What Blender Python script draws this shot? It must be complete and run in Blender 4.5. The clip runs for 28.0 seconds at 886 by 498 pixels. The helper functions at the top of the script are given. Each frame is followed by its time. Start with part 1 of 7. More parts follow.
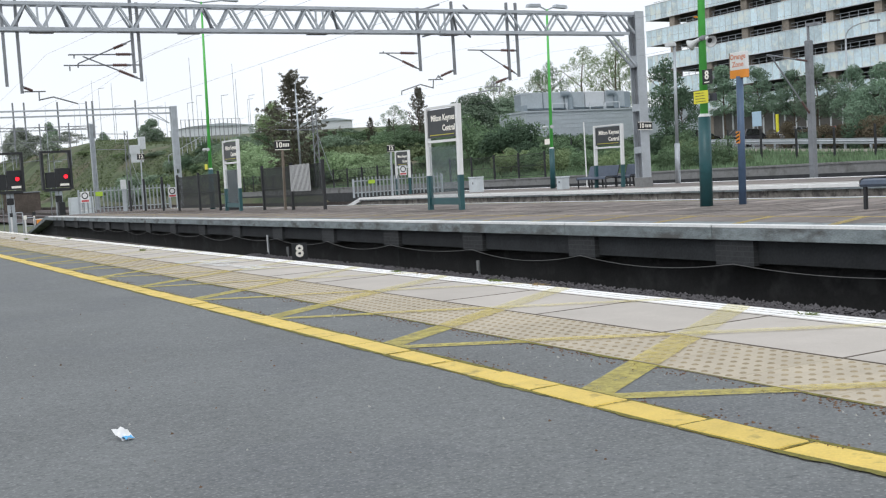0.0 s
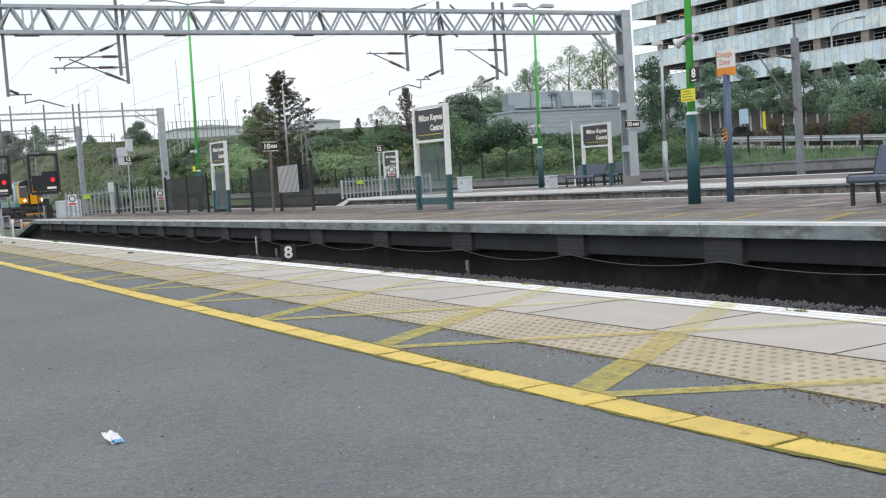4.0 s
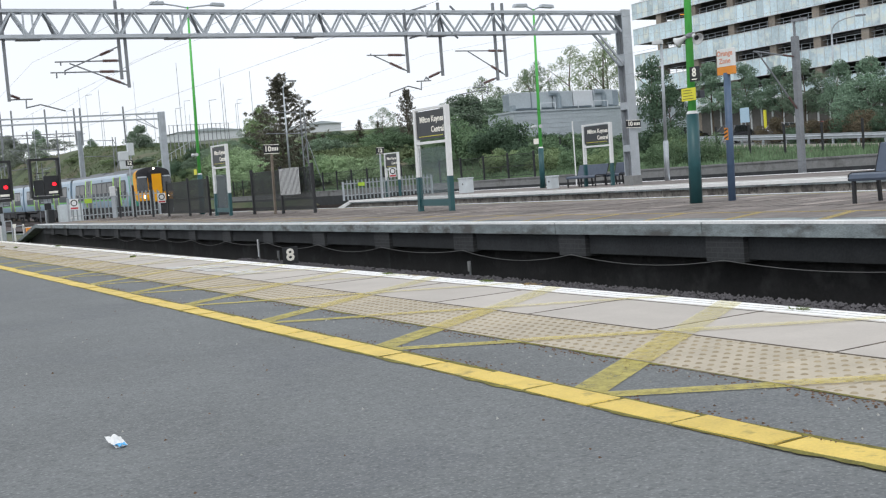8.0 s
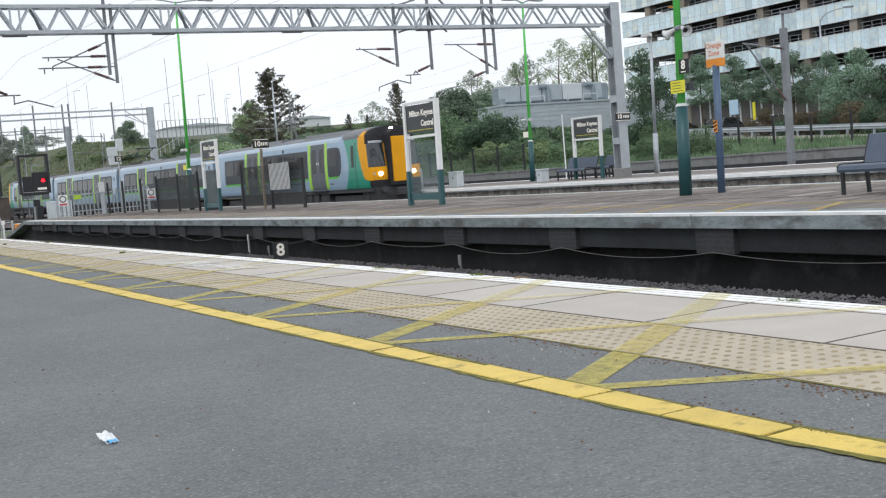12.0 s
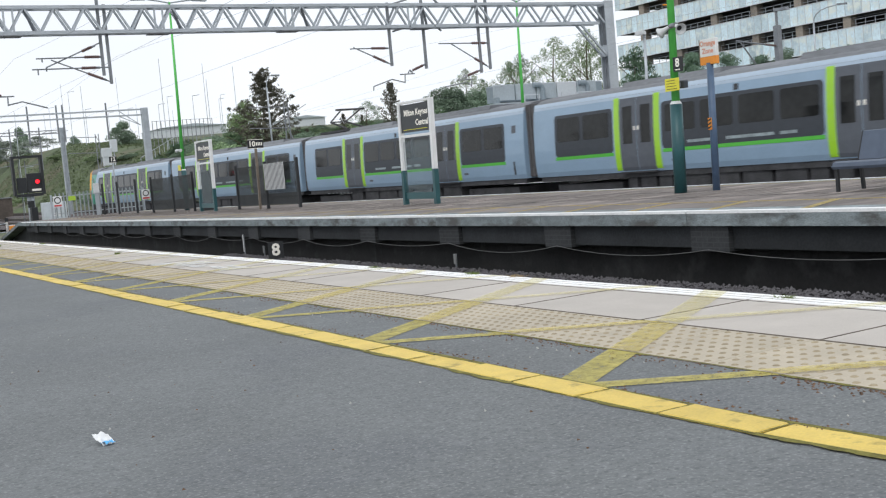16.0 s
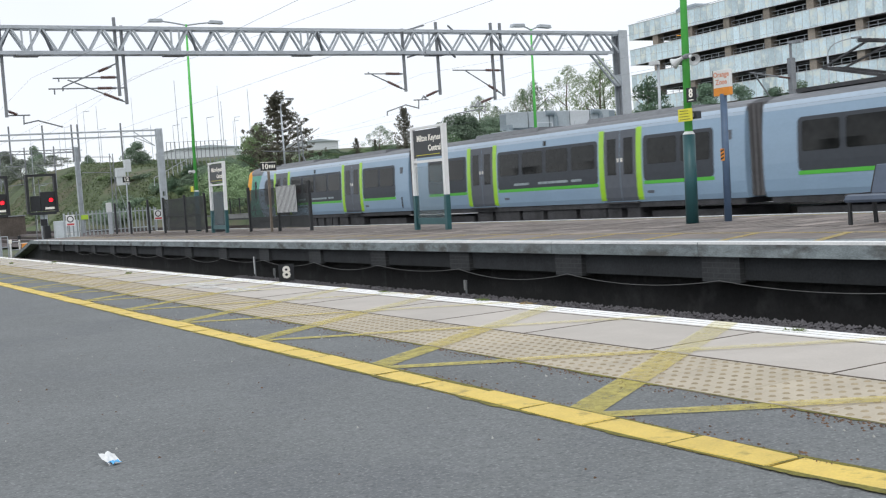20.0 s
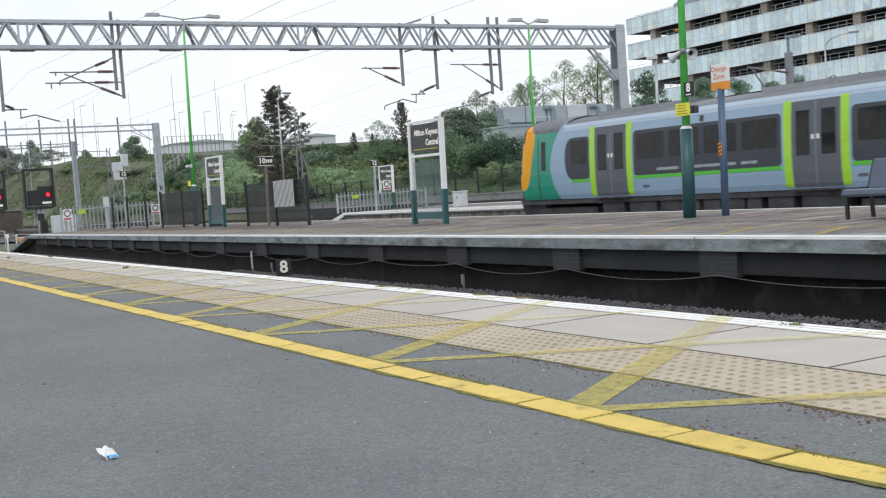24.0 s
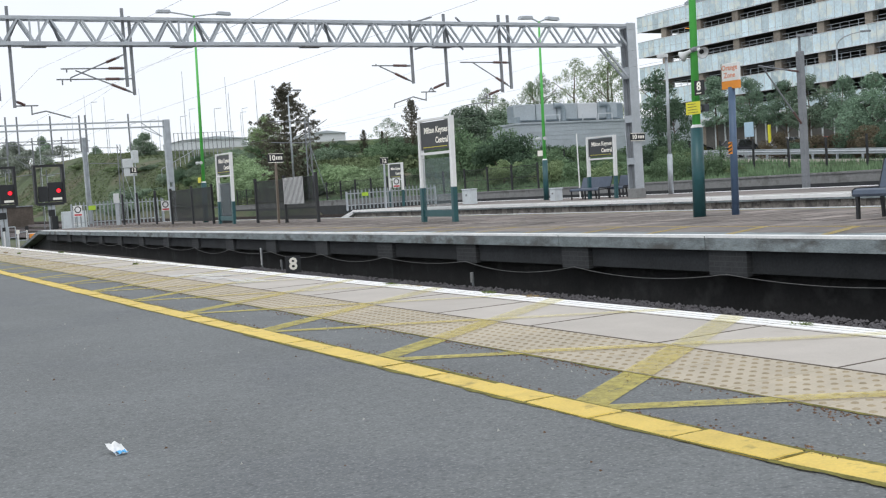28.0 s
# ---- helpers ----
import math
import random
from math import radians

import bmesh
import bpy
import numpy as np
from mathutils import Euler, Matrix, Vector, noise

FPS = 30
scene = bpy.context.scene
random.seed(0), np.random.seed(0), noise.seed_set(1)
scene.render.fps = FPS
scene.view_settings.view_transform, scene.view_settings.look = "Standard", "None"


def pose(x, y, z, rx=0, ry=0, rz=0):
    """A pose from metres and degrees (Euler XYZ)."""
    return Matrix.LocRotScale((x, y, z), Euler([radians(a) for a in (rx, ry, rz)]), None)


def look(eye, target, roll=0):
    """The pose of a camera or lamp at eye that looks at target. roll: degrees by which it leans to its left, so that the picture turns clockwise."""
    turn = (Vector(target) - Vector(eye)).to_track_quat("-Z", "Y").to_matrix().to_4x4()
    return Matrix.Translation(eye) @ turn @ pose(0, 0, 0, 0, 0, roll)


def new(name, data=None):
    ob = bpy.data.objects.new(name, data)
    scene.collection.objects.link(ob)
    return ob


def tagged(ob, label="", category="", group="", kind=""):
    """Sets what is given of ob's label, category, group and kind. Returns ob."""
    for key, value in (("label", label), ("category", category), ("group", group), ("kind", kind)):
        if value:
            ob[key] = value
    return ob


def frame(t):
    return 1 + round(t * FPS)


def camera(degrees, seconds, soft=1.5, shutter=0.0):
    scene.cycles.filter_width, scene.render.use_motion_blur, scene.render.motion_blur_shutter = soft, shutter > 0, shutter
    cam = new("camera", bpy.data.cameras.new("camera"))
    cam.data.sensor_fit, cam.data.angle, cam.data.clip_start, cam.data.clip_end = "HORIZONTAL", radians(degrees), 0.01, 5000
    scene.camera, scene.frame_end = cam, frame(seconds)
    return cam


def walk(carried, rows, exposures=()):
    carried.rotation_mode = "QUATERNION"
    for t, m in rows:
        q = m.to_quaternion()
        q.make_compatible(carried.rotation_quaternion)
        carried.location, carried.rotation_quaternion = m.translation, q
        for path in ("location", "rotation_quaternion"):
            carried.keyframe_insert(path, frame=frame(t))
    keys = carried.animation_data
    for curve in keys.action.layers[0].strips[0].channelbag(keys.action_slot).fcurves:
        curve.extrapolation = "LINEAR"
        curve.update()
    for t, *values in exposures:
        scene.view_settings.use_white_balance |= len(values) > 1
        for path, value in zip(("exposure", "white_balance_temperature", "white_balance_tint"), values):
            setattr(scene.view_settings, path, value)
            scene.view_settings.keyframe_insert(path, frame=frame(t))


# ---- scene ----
EYE = 0.95


def view(yaw, down, lean):
    """The camera's pose: degrees right of the tracks' far end, downwards, and leaning to the right."""
    return pose(0, 0, EYE, 90 - down, 0, -yaw) @ pose(0, 0, 0, 0, 0, -lean)


cam = camera(43.0, 28.0, soft=1.2, shutter=0.4)
walk(cam, [
    (0, view(28.57, 3.74, 3.55)), (0.5, view(28.68, 3.79, 3.69)), (1, view(28.79, 3.84, 3.69)), (1.5, view(28.84, 3.89, 3.66)),
    (2, view(28.90, 3.83, 3.68)), (2.5, view(28.92, 3.80, 3.65)), (3, view(29.02, 3.80, 3.82)), (3.5, view(29.12, 3.82, 4.04)),
    (5.5, view(29.17, 3.65, 3.90)), (6, view(29.28, 3.70, 4.06)), (6.5, view(29.45, 3.77, 4.10)), (7, view(29.47, 3.78, 3.98)),
    (7.5, view(29.14, 3.67, 4.26)), (8, view(29.04, 3.71, 4.50)), (8.5, view(29.25, 3.90, 4.87)), (9, view(29.30, 3.98, 4.80)),
    (9.5, view(29.33, 4.04, 4.64)), (10, view(29.34, 4.08, 4.60)), (10.5, view(29.34, 4.05, 4.74)), (11, view(29.30, 4.06, 4.85)),
    (11.5, view(29.45, 4.09, 4.90)), (12, view(29.50, 4.06, 4.85)), (12.5, view(29.53, 4.03, 4.73)), (14.5, view(29.76, 3.98, 5.01)),
    (15, view(29.68, 3.98, 4.95)), (15.5, view(29.69, 3.97, 5.03)), (16, view(29.73, 4.13, 5.16)), (16.5, view(29.73, 4.26, 4.72)),
    (17, view(29.64, 4.09, 4.41)), (17.5, view(29.47, 3.42, 4.10)), (18, view(29.43, 2.78, 4.23)), (18.5, view(29.42, 2.76, 4.33)),
    (19, view(29.53, 2.87, 4.28)), (19.5, view(29.40, 2.76, 4.14)), (20, view(29.30, 2.78, 4.10)), (20.5, view(29.24, 2.80, 4.07)),
    (21, view(29.26, 2.93, 4.21)), (21.5, view(29.29, 2.94, 4.20)), (23.5, view(29.38, 3.01, 4.20)), (24, view(29.41, 3.07, 4.10)),
    (24.5, view(29.31, 3.02, 3.91)), (25, view(29.24, 3.00, 3.78)), (25.5, view(29.19, 2.98, 3.91)), (26, view(29.18, 3.02, 4.01)),
    (26.5, view(29.19, 3.04, 3.89)), (27, view(29.16, 3.05, 3.75)), (27.5, view(28.99, 3.06, 3.77)), (28, view(28.93, 3.15, 3.85)),
])

# ---- light: a bright overcast evening sky ----
world = bpy.data.worlds.new("sky")
scene.world = world
world.use_nodes = True
wn, wl = world.node_tree.nodes, world.node_tree.links
sky = wn.new("ShaderNodeTexSky")
sky.sky_type = "NISHITA"
sky.sun_disc = False
sky.sun_elevation, sky.sun_rotation = radians(28), radians(120)
cloud = wn.new("ShaderNodeTexNoise")
cloud.inputs["Scale"].default_value, cloud.inputs["Detail"].default_value = 2.2, 5
ramp = wn.new("ShaderNodeValToRGB")
ramp.color_ramp.elements[0].position, ramp.color_ramp.elements[0].color = 0.3, (8.42, 8.86, 9.4, 1)
ramp.color_ramp.elements[1].position, ramp.color_ramp.elements[1].color = 0.7, (9.82, 10.1, 10.65, 1)
cover = wn.new("ShaderNodeMixRGB")
cover.inputs["Fac"].default_value = 0.9
wl.new(cloud.outputs["Fac"], ramp.inputs["Fac"])
wl.new(sky.outputs["Color"], cover.inputs["Color1"])
wl.new(ramp.outputs["Color"], cover.inputs["Color2"])
wl.new(cover.outputs["Color"], wn["Background"].inputs["Color"])
wn["Background"].inputs["Strength"].default_value = 0.115
sun = new("sun", bpy.data.lights.new("sun", "SUN"))
sun.data.energy, sun.data.angle, sun.data.color = 0.9, radians(25), (1.0, 0.975, 0.93)
sun.matrix_world = look((0, 0, 60), (30, 25, 20))
scene.view_settings.exposure = 0.0

# ---- materials ----


def mat(name, colour, rough=0.8, metal=0.0, vary=0.12, scale=6.0, fine=60.0, bump=0.0, rand=0.0, stain=None, stain_at=0.62, stain_scale=1.2, spec=0.5, coat=0.0, stretch=(1, 1, 1), glow=0.0):
    """A surface with wear at two scales; rand shifts each piece; stain is a second colour in patches."""
    m = bpy.data.materials.new(name)
    m.use_nodes = True
    n, l = m.node_tree.nodes, m.node_tree.links
    b = n["Principled BSDF"]
    b.inputs["Roughness"].default_value, b.inputs["Metallic"].default_value = rough, metal
    b.inputs["Specular IOR Level"].default_value = spec
    b.inputs["Coat Weight"].default_value = coat
    co, info, off, mp = n.new("ShaderNodeTexCoord"), n.new("ShaderNodeObjectInfo"), n.new("ShaderNodeVectorMath"), n.new("ShaderNodeMapping")
    mul = n.new("ShaderNodeMath")
    mul.operation, mul.inputs[1].default_value = "MULTIPLY", 37.0
    off.operation = "ADD"
    mp.inputs["Scale"].default_value = stretch
    l.new(info.outputs["Random"], mul.inputs[0])
    l.new(co.outputs["Object"], off.inputs[0])
    l.new(mul.outputs[0], off.inputs[1])
    l.new(off.outputs[0], mp.inputs["Vector"])
    big, small = n.new("ShaderNodeTexNoise"), n.new("ShaderNodeTexNoise")
    for t, s, d in ((big, scale, 4), (small, fine, 3)):
        t.inputs["Scale"].default_value, t.inputs["Detail"].default_value = s, d
        l.new(mp.outputs[0], t.inputs["Vector"])
    mix = n.new("ShaderNodeMix")
    mix.data_type = "FLOAT"
    mix.inputs[0].default_value = 0.45
    l.new(big.outputs["Fac"], mix.inputs[2])
    l.new(small.outputs["Fac"], mix.inputs[3])
    val = n.new("ShaderNodeMapRange")
    val.inputs["From Min"].default_value, val.inputs["From Max"].default_value = 0.25, 0.75
    val.inputs["To Min"].default_value, val.inputs["To Max"].default_value = 1 - 2 * vary, 1 + 2 * vary
    l.new(mix.outputs[0], val.inputs["Value"])
    last = val.outputs[0]
    if rand:
        rr = n.new("ShaderNodeMapRange")
        rr.inputs["To Min"].default_value, rr.inputs["To Max"].default_value = 1 - rand, 1 + rand
        l.new(info.outputs["Random"], rr.inputs["Value"])
        mm = n.new("ShaderNodeMath")
        mm.operation = "MULTIPLY"
        l.new(last, mm.inputs[0])
        l.new(rr.outputs[0], mm.inputs[1])
        last = mm.outputs[0]
    col = n.new("ShaderNodeMix")
    col.data_type, col.blend_type = "RGBA", "MULTIPLY"
    col.inputs[0].default_value = 1.0
    col.inputs[6].default_value = (*colour, 1)
    l.new(last, col.inputs[7])
    out = col.outputs[2]
    if stain:
        sn, sr, sm = n.new("ShaderNodeTexNoise"), n.new("ShaderNodeMapRange"), n.new("ShaderNodeMix")
        sn.inputs["Scale"].default_value, sn.inputs["Detail"].default_value, sn.inputs["Roughness"].default_value = stain_scale, 6, 0.65
        l.new(mp.outputs[0], sn.inputs["Vector"])
        sr.inputs["From Min"].default_value, sr.inputs["From Max"].default_value = stain_at - 0.06, stain_at + 0.08
        l.new(sn.outputs["Fac"], sr.inputs["Value"])
        sm.data_type = "RGBA"
        sm.inputs[7].default_value = (*stain, 1)
        l.new(sr.outputs[0], sm.inputs[0])
        l.new(out, sm.inputs[6])
        out = sm.outputs[2]
    l.new(out, b.inputs["Base Color"])
    if glow:
        l.new(out, b.inputs["Emission Color"])
        b.inputs["Emission Strength"].default_value = glow
    if bump:
        bp = n.new("ShaderNodeBump")
        bp.inputs["Strength"].default_value, bp.inputs["Distance"].default_value = min(1.0, bump), 0.01
        l.new(small.outputs["Fac"], bp.inputs["Height"])
        l.new(bp.outputs[0], b.inputs["Normal"])
    return m


def worn_paint(name, colour, keep=0.5):
    """Thin road paint that is worn through in patches."""
    m = mat(name, colour, 0.75, vary=0.15, scale=9, fine=90)
    n, l = m.node_tree.nodes, m.node_tree.links
    b = n["Principled BSDF"]
    t, r = n.new("ShaderNodeTexNoise"), n.new("ShaderNodeMapRange")
    t.inputs["Scale"].default_value, t.inputs["Detail"].default_value, t.inputs["Roughness"].default_value = 14, 8, 0.75
    r.inputs["From Min"].default_value, r.inputs["From Max"].default_value = 0.3, 0.62
    r.inputs["To Min"].default_value, r.inputs["To Max"].default_value = keep * 0.45, min(1, keep * 1.35)
    l.new(n["Texture Coordinate"].outputs["Object"], t.inputs["Vector"])
    l.new(t.outputs["Fac"], r.inputs["Value"])
    l.new(r.outputs[0], b.inputs["Alpha"])
    return m


def asphalt():
    """Worn asphalt: pale and dark chippings in a grey binder, with larger patches."""
    m = mat("asphalt", (0.146, 0.157, 0.16), 0.92, vary=0.12, scale=1.1, fine=45, bump=0.3, stain=(0.128, 0.138, 0.146), stain_at=0.57, stain_scale=0.8)
    n, l = m.node_tree.nodes, m.node_tree.links
    b = n["Principled BSDF"]
    old = b.inputs["Base Color"].links[0].from_socket
    for scale, lo, hi, tone, fac in ((13.0, 0.5, 0.7, (0.205, 0.215, 0.222, 1), 0.35), (72.0, 0.54, 0.66, (0.34, 0.35, 0.35, 1), 0.4), (44.0, 0.55, 0.66, (0.05, 0.053, 0.056, 1), 0.37), (19.0, 0.53, 0.68, (0.09, 0.097, 0.103, 1), 0.32)):
        t, r, x = n.new("ShaderNodeTexNoise"), n.new("ShaderNodeMapRange"), n.new("ShaderNodeMix")
        t.inputs["Scale"].default_value, t.inputs["Detail"].default_value = scale, 2
        l.new(n["Texture Coordinate"].outputs["Object"], t.inputs["Vector"])
        r.inputs["From Min"].default_value, r.inputs["From Max"].default_value, r.inputs["To Max"].default_value = lo, hi, fac
        l.new(t.outputs["Fac"], r.inputs["Value"])
        x.data_type = "RGBA"
        x.inputs[7].default_value = tone
        l.new(r.outputs[0], x.inputs[0])
        l.new(old, x.inputs[6])
        old = x.outputs[2]
    l.new(old, b.inputs["Base Color"])
    return m


ASPHALT = asphalt()
YELLOW = mat("yellow_slab_paint", (0.68, 0.5, 0.11), 0.6, vary=0.1, scale=7, fine=90, bump=0.15, rand=0.06, stain=(0.36, 0.27, 0.06), stain_at=0.63, stain_scale=9)
HATCH = worn_paint("worn_yellow_paint", (0.56, 0.48, 0.12), 0.57)
HATCH_PALE = worn_paint("ghost_yellow_paint", (0.7, 0.62, 0.24), 0.3)
HATCH_THIN = worn_paint("faded_yellow_paint", (0.64, 0.53, 0.14), 0.42)
BUFF = mat("tactile_concrete", (0.445, 0.393, 0.308), 0.85, vary=0.09, scale=5, fine=120, bump=0.2, rand=0.06)
COPING = mat("coping_concrete", (0.475, 0.44, 0.4), 0.85, vary=0.07, scale=3, fine=110, bump=0.2, rand=0.04, stain=(0.42, 0.385, 0.34), stain_at=0.66, stain_scale=2)
WHITE_LINE = mat("white_line_paint", (0.86, 0.86, 0.85), 0.6, vary=0.05, scale=5, fine=70, stain=(0.5, 0.48, 0.45), stain_at=0.7, stain_scale=4)
GREY_COPING = mat("weathered_coping", (0.215, 0.25, 0.26), 0.9, vary=0.26, scale=5, fine=45, bump=0.4, rand=0.12, stain=(0.1, 0.102, 0.1), stain_at=0.55, stain_scale=1.7, stretch=(1, 0.7, 1.8))
# one very dark concrete for platform bodies, side walls and thin joints
DARK_CONCRETE = mat("dark_concrete", (0.036, 0.039, 0.042), 0.95, vary=0.2, scale=2, fine=30, bump=0.3, rand=0.15)
PAVER = mat("brown_pavers", (0.168, 0.147, 0.136), 0.85, vary=0.3, scale=0.9, fine=9, bump=0.2, stretch=(0.35, 1.3, 1), stain=(0.25, 0.215, 0.195), stain_at=0.58, stain_scale=0.35)
BALLAST = mat("ballast_stone", (0.115, 0.1, 0.1), 0.95, vary=0.35, scale=3, fine=22, bump=1.0)
RAIL = mat("rusty_rail", (0.06, 0.045, 0.038), 0.55, 0.6, vary=0.2)
GALV = mat("galvanised_steel", (0.45, 0.485, 0.52), 0.5, 0.55, vary=0.12, scale=2, fine=25)
GALV_DARK = mat("weathered_steel", (0.24, 0.255, 0.275), 0.6, 0.4, vary=0.18, scale=2, fine=25)
RUST = mat("rust_brown_insulator", (0.125, 0.072, 0.066), 0.5, vary=0.2)
WHITE = mat("white_paint", (0.78, 0.79, 0.79), 0.45, vary=0.04)
CHAR = mat("charcoal_sign", (0.045, 0.05, 0.055), 0.5, vary=0.08)
BLACK = mat("black_paint", (0.02, 0.022, 0.025), 0.6, vary=0.15)
LETTER = mat("cream_lettering", (0.93, 0.9, 0.82), 0.5, vary=0.02)
TEAL = mat("teal_paint", (0.02, 0.085, 0.095), 0.42, vary=0.12, scale=3, fine=40)
LIME_POLE = mat("green_pole_paint", (0.1, 0.52, 0.1), 0.42, vary=0.07)
BLUE_POST = mat("blue_grey_post", (0.075, 0.125, 0.21), 0.45, vary=0.1)
ORANGE = mat("orange_panel", (0.82, 0.3, 0.04), 0.5, vary=0.04)
YELLOW_SIGN = mat("yellow_sign", (0.75, 0.7, 0.05), 0.5, vary=0.05)
RED_LIGHT = mat("red_signal_glow", (1.0, 0.015, 0.03), 0.4, vary=0.0, glow=2.2)
AMBER = mat("orange_lamp_glow", (1.0, 0.4, 0.05), 0.4, vary=0.0, glow=1.0)

# ---- building blocks ----


class Geo:
    """Collects the faces of one mesh."""

    def __init__(self):
        self.v, self.f = [], []

    def add(self, verts, faces):
        k = len(self.v)
        self.v += [tuple(p) for p in verts]
        self.f += [tuple(i + k for i in f) for f in faces]
        return self

    def box(self, x0, x1, y0, y1, z0, z1):
        return self.add([(x0, y0, z0), (x1, y0, z0), (x1, y1, z0), (x0, y1, z0), (x0, y0, z1), (x1, y0, z1), (x1, y1, z1), (x0, y1, z1)],
                        [(0, 3, 2, 1), (4, 5, 6, 7), (0, 1, 5, 4), (1, 2, 6, 5), (2, 3, 7, 6), (3, 0, 4, 7)])

    def slab(self, x0, x1, y0, y1, z0, z1, c=0.008):
        """A block with a chamfered top edge."""
        v = [(x0, y0, z0), (x1, y0, z0), (x1, y1, z0), (x0, y1, z0), (x0, y0, z1 - c), (x1, y0, z1 - c), (x1, y1, z1 - c), (x0, y1, z1 - c),
             (x0 + c, y0 + c, z1), (x1 - c, y0 + c, z1), (x1 - c, y1 - c, z1), (x0 + c, y1 - c, z1)]
        f = [(0, 3, 2, 1), (8, 9, 10, 11)]
        for i in range(4):
            j = (i + 1) % 4
            f += [(i, j, 4 + j, 4 + i), (4 + i, 4 + j, 8 + j, 8 + i)]
        return self.add(v, f)

    def tube(self, a, b, r, r2=None, n=8, caps=True):
        a, b = Vector(a), Vector(b)
        r2 = r if r2 is None else r2
        d = (b - a).normalized()
        u = d.orthogonal().normalized()
        w = d.cross(u)
        ring = [(math.cos(2 * math.pi * i / n), math.sin(2 * math.pi * i / n)) for i in range(n)]
        v = [a + (u * c + w * s) * r for c, s in ring] + [b + (u * c + w * s) * r2 for c, s in ring]
        f = [(i, (i + 1) % n, n + (i + 1) % n, n + i) for i in range(n)]
        if caps:
            f += [tuple(reversed(range(n))), tuple(range(n, 2 * n))]
        return self.add(v, f)

    def bar(self, a, b, w, h=None):
        """A square bar from a to b."""
        a, b, h = Vector(a), Vector(b), h or w
        d = (b - a).normalized()
        u = d.cross(Vector((0, 0, 1)))
        u = (Vector((1, 0, 0)) if u.length < 1e-3 else u.normalized()) * w / 2
        t = u.cross(d).normalized() * h / 2
        v = [p + s * u + q * t for p in (a, b) for s, q in ((-1, -1), (1, -1), (1, 1), (-1, 1))]
        return self.add(v, [(0, 3, 2, 1), (4, 5, 6, 7), (0, 1, 5, 4), (1, 2, 6, 5), (2, 3, 7, 6), (3, 0, 4, 7)])

    def path(self, pts, r, n=6):
        for a, b in zip(pts, pts[1:]):
            self.tube(a, b, r, n=n)
        return self

    def prism(self, outline, axis, lo, hi):
        """An outline of (u, v) pairs pushed along axis: 'x' (u=y, v=z), 'y' (u=x, v=z) or 'z' (u=x, v=y)."""
        put = {"x": lambda u, v, w: (w, u, v), "y": lambda u, v, w: (u, w, v), "z": lambda u, v, w: (u, v, w)}[axis]
        n = len(outline)
        v = [put(*p, lo) for p in outline] + [put(*p, hi) for p in outline]
        return self.add(v, [(i, (i + 1) % n, n + (i + 1) % n, n + i) for i in range(n)] + [tuple(reversed(range(n))), tuple(range(n, 2 * n))])

    def mesh(self, name, smooth=False):
        me = bpy.data.meshes.new(name)
        me.from_pydata(self.v, [], self.f)
        bm = bmesh.new()
        bm.from_mesh(me)
        bmesh.ops.recalc_face_normals(bm, faces=bm.faces)
        bm.to_mesh(me)
        bm.free()
        if smooth:
            me.shade_smooth()
        return me


def part(name, geo, material, parent, label="", at=None, smooth=False):
    """One mesh object under a thing, a part or nothing."""
    me = geo if isinstance(geo, bpy.types.Mesh) else geo.mesh(name, smooth)
    if not me.materials:
        me.materials.append(material)
    ob = new(name, me)
    ob.parent = parent
    if at is not None:
        ob.matrix_basis = at if isinstance(at, Matrix) else Matrix.Translation(at)
    return tagged(ob, label)


def thing(name, label, category, at=(0, 0, 0), turn=0.0, group="", kind=""):
    ob = new(name)
    ob.empty_display_size = 0.2
    ob.matrix_basis = pose(*at, 0, 0, turn)
    return tagged(ob, label, category, group, kind)


def structure(name, geo, material, label, smooth=False):
    return tagged(part(name, geo, material, None, smooth=smooth), label, kind="structure")


def words(name, body, size, material, parent, m, label="", align="CENTER", thick=0.002):
    """Lettering as a mesh, made with the built-in font; it faces local +z."""
    cu = bpy.data.curves.new(name, "FONT")
    cu.body, cu.size, cu.extrude, cu.align_x, cu.align_y = body, size, thick, align, "CENTER"
    cu.resolution_u, cu.offset = 2, size * 0.028
    tmp = bpy.data.objects.new("tmp", cu)
    scene.collection.objects.link(tmp)
    me = bpy.data.meshes.new_from_object(tmp.evaluated_get(bpy.context.evaluated_depsgraph_get()))
    bpy.data.objects.remove(tmp)
    me.materials.clear()
    me.materials.append(material)
    return part(name, me, material, parent, label, at=m)


def settle(ob, x, y, rx=0.53, ry=0.95):
    """Turns a thing about the point (x, y) on the ground: the old posts stand a little out of plumb."""
    ob.matrix_basis = pose(x, y, 0, rx, ry, 0) @ pose(-x, -y, 0) @ ob.matrix_basis


def upright(x, y, z, heading):
    """A pose for flat lettering: standing, facing the heading (degrees, 0 = towards -y, 90 = towards +x)."""
    return pose(x, y, z, 90, 0, heading)

# ---- the plan: x across the tracks, y along them, z = 0 on the platforms ----
EDGE_A = 5.08            # edge of the platform with the camera
MID_0, MID_1 = 11.15, 18.35   # island platform
FAR_0, FAR_1 = 25.75, 32.6    # island platform beyond
RAIL_Z, BED_Z = -0.915, -1.25
TRACKS = (6.4, 9.45, 19.8, 24.37, 34.1, 37.3)
TRAIN_X = 24.37


def bend(y):
    """How far the whole line has swung aside at y: straight through the station, then away at a steady angle."""
    if y < 44:
        return 0.0
    return -0.046 * (y - 44) ** 2 / 32 if y < 60 else -0.046 * (y - 52)


def rise(y):
    """The line climbs gently away from the station."""
    return 0.0038 * max(0.0, y - 20)


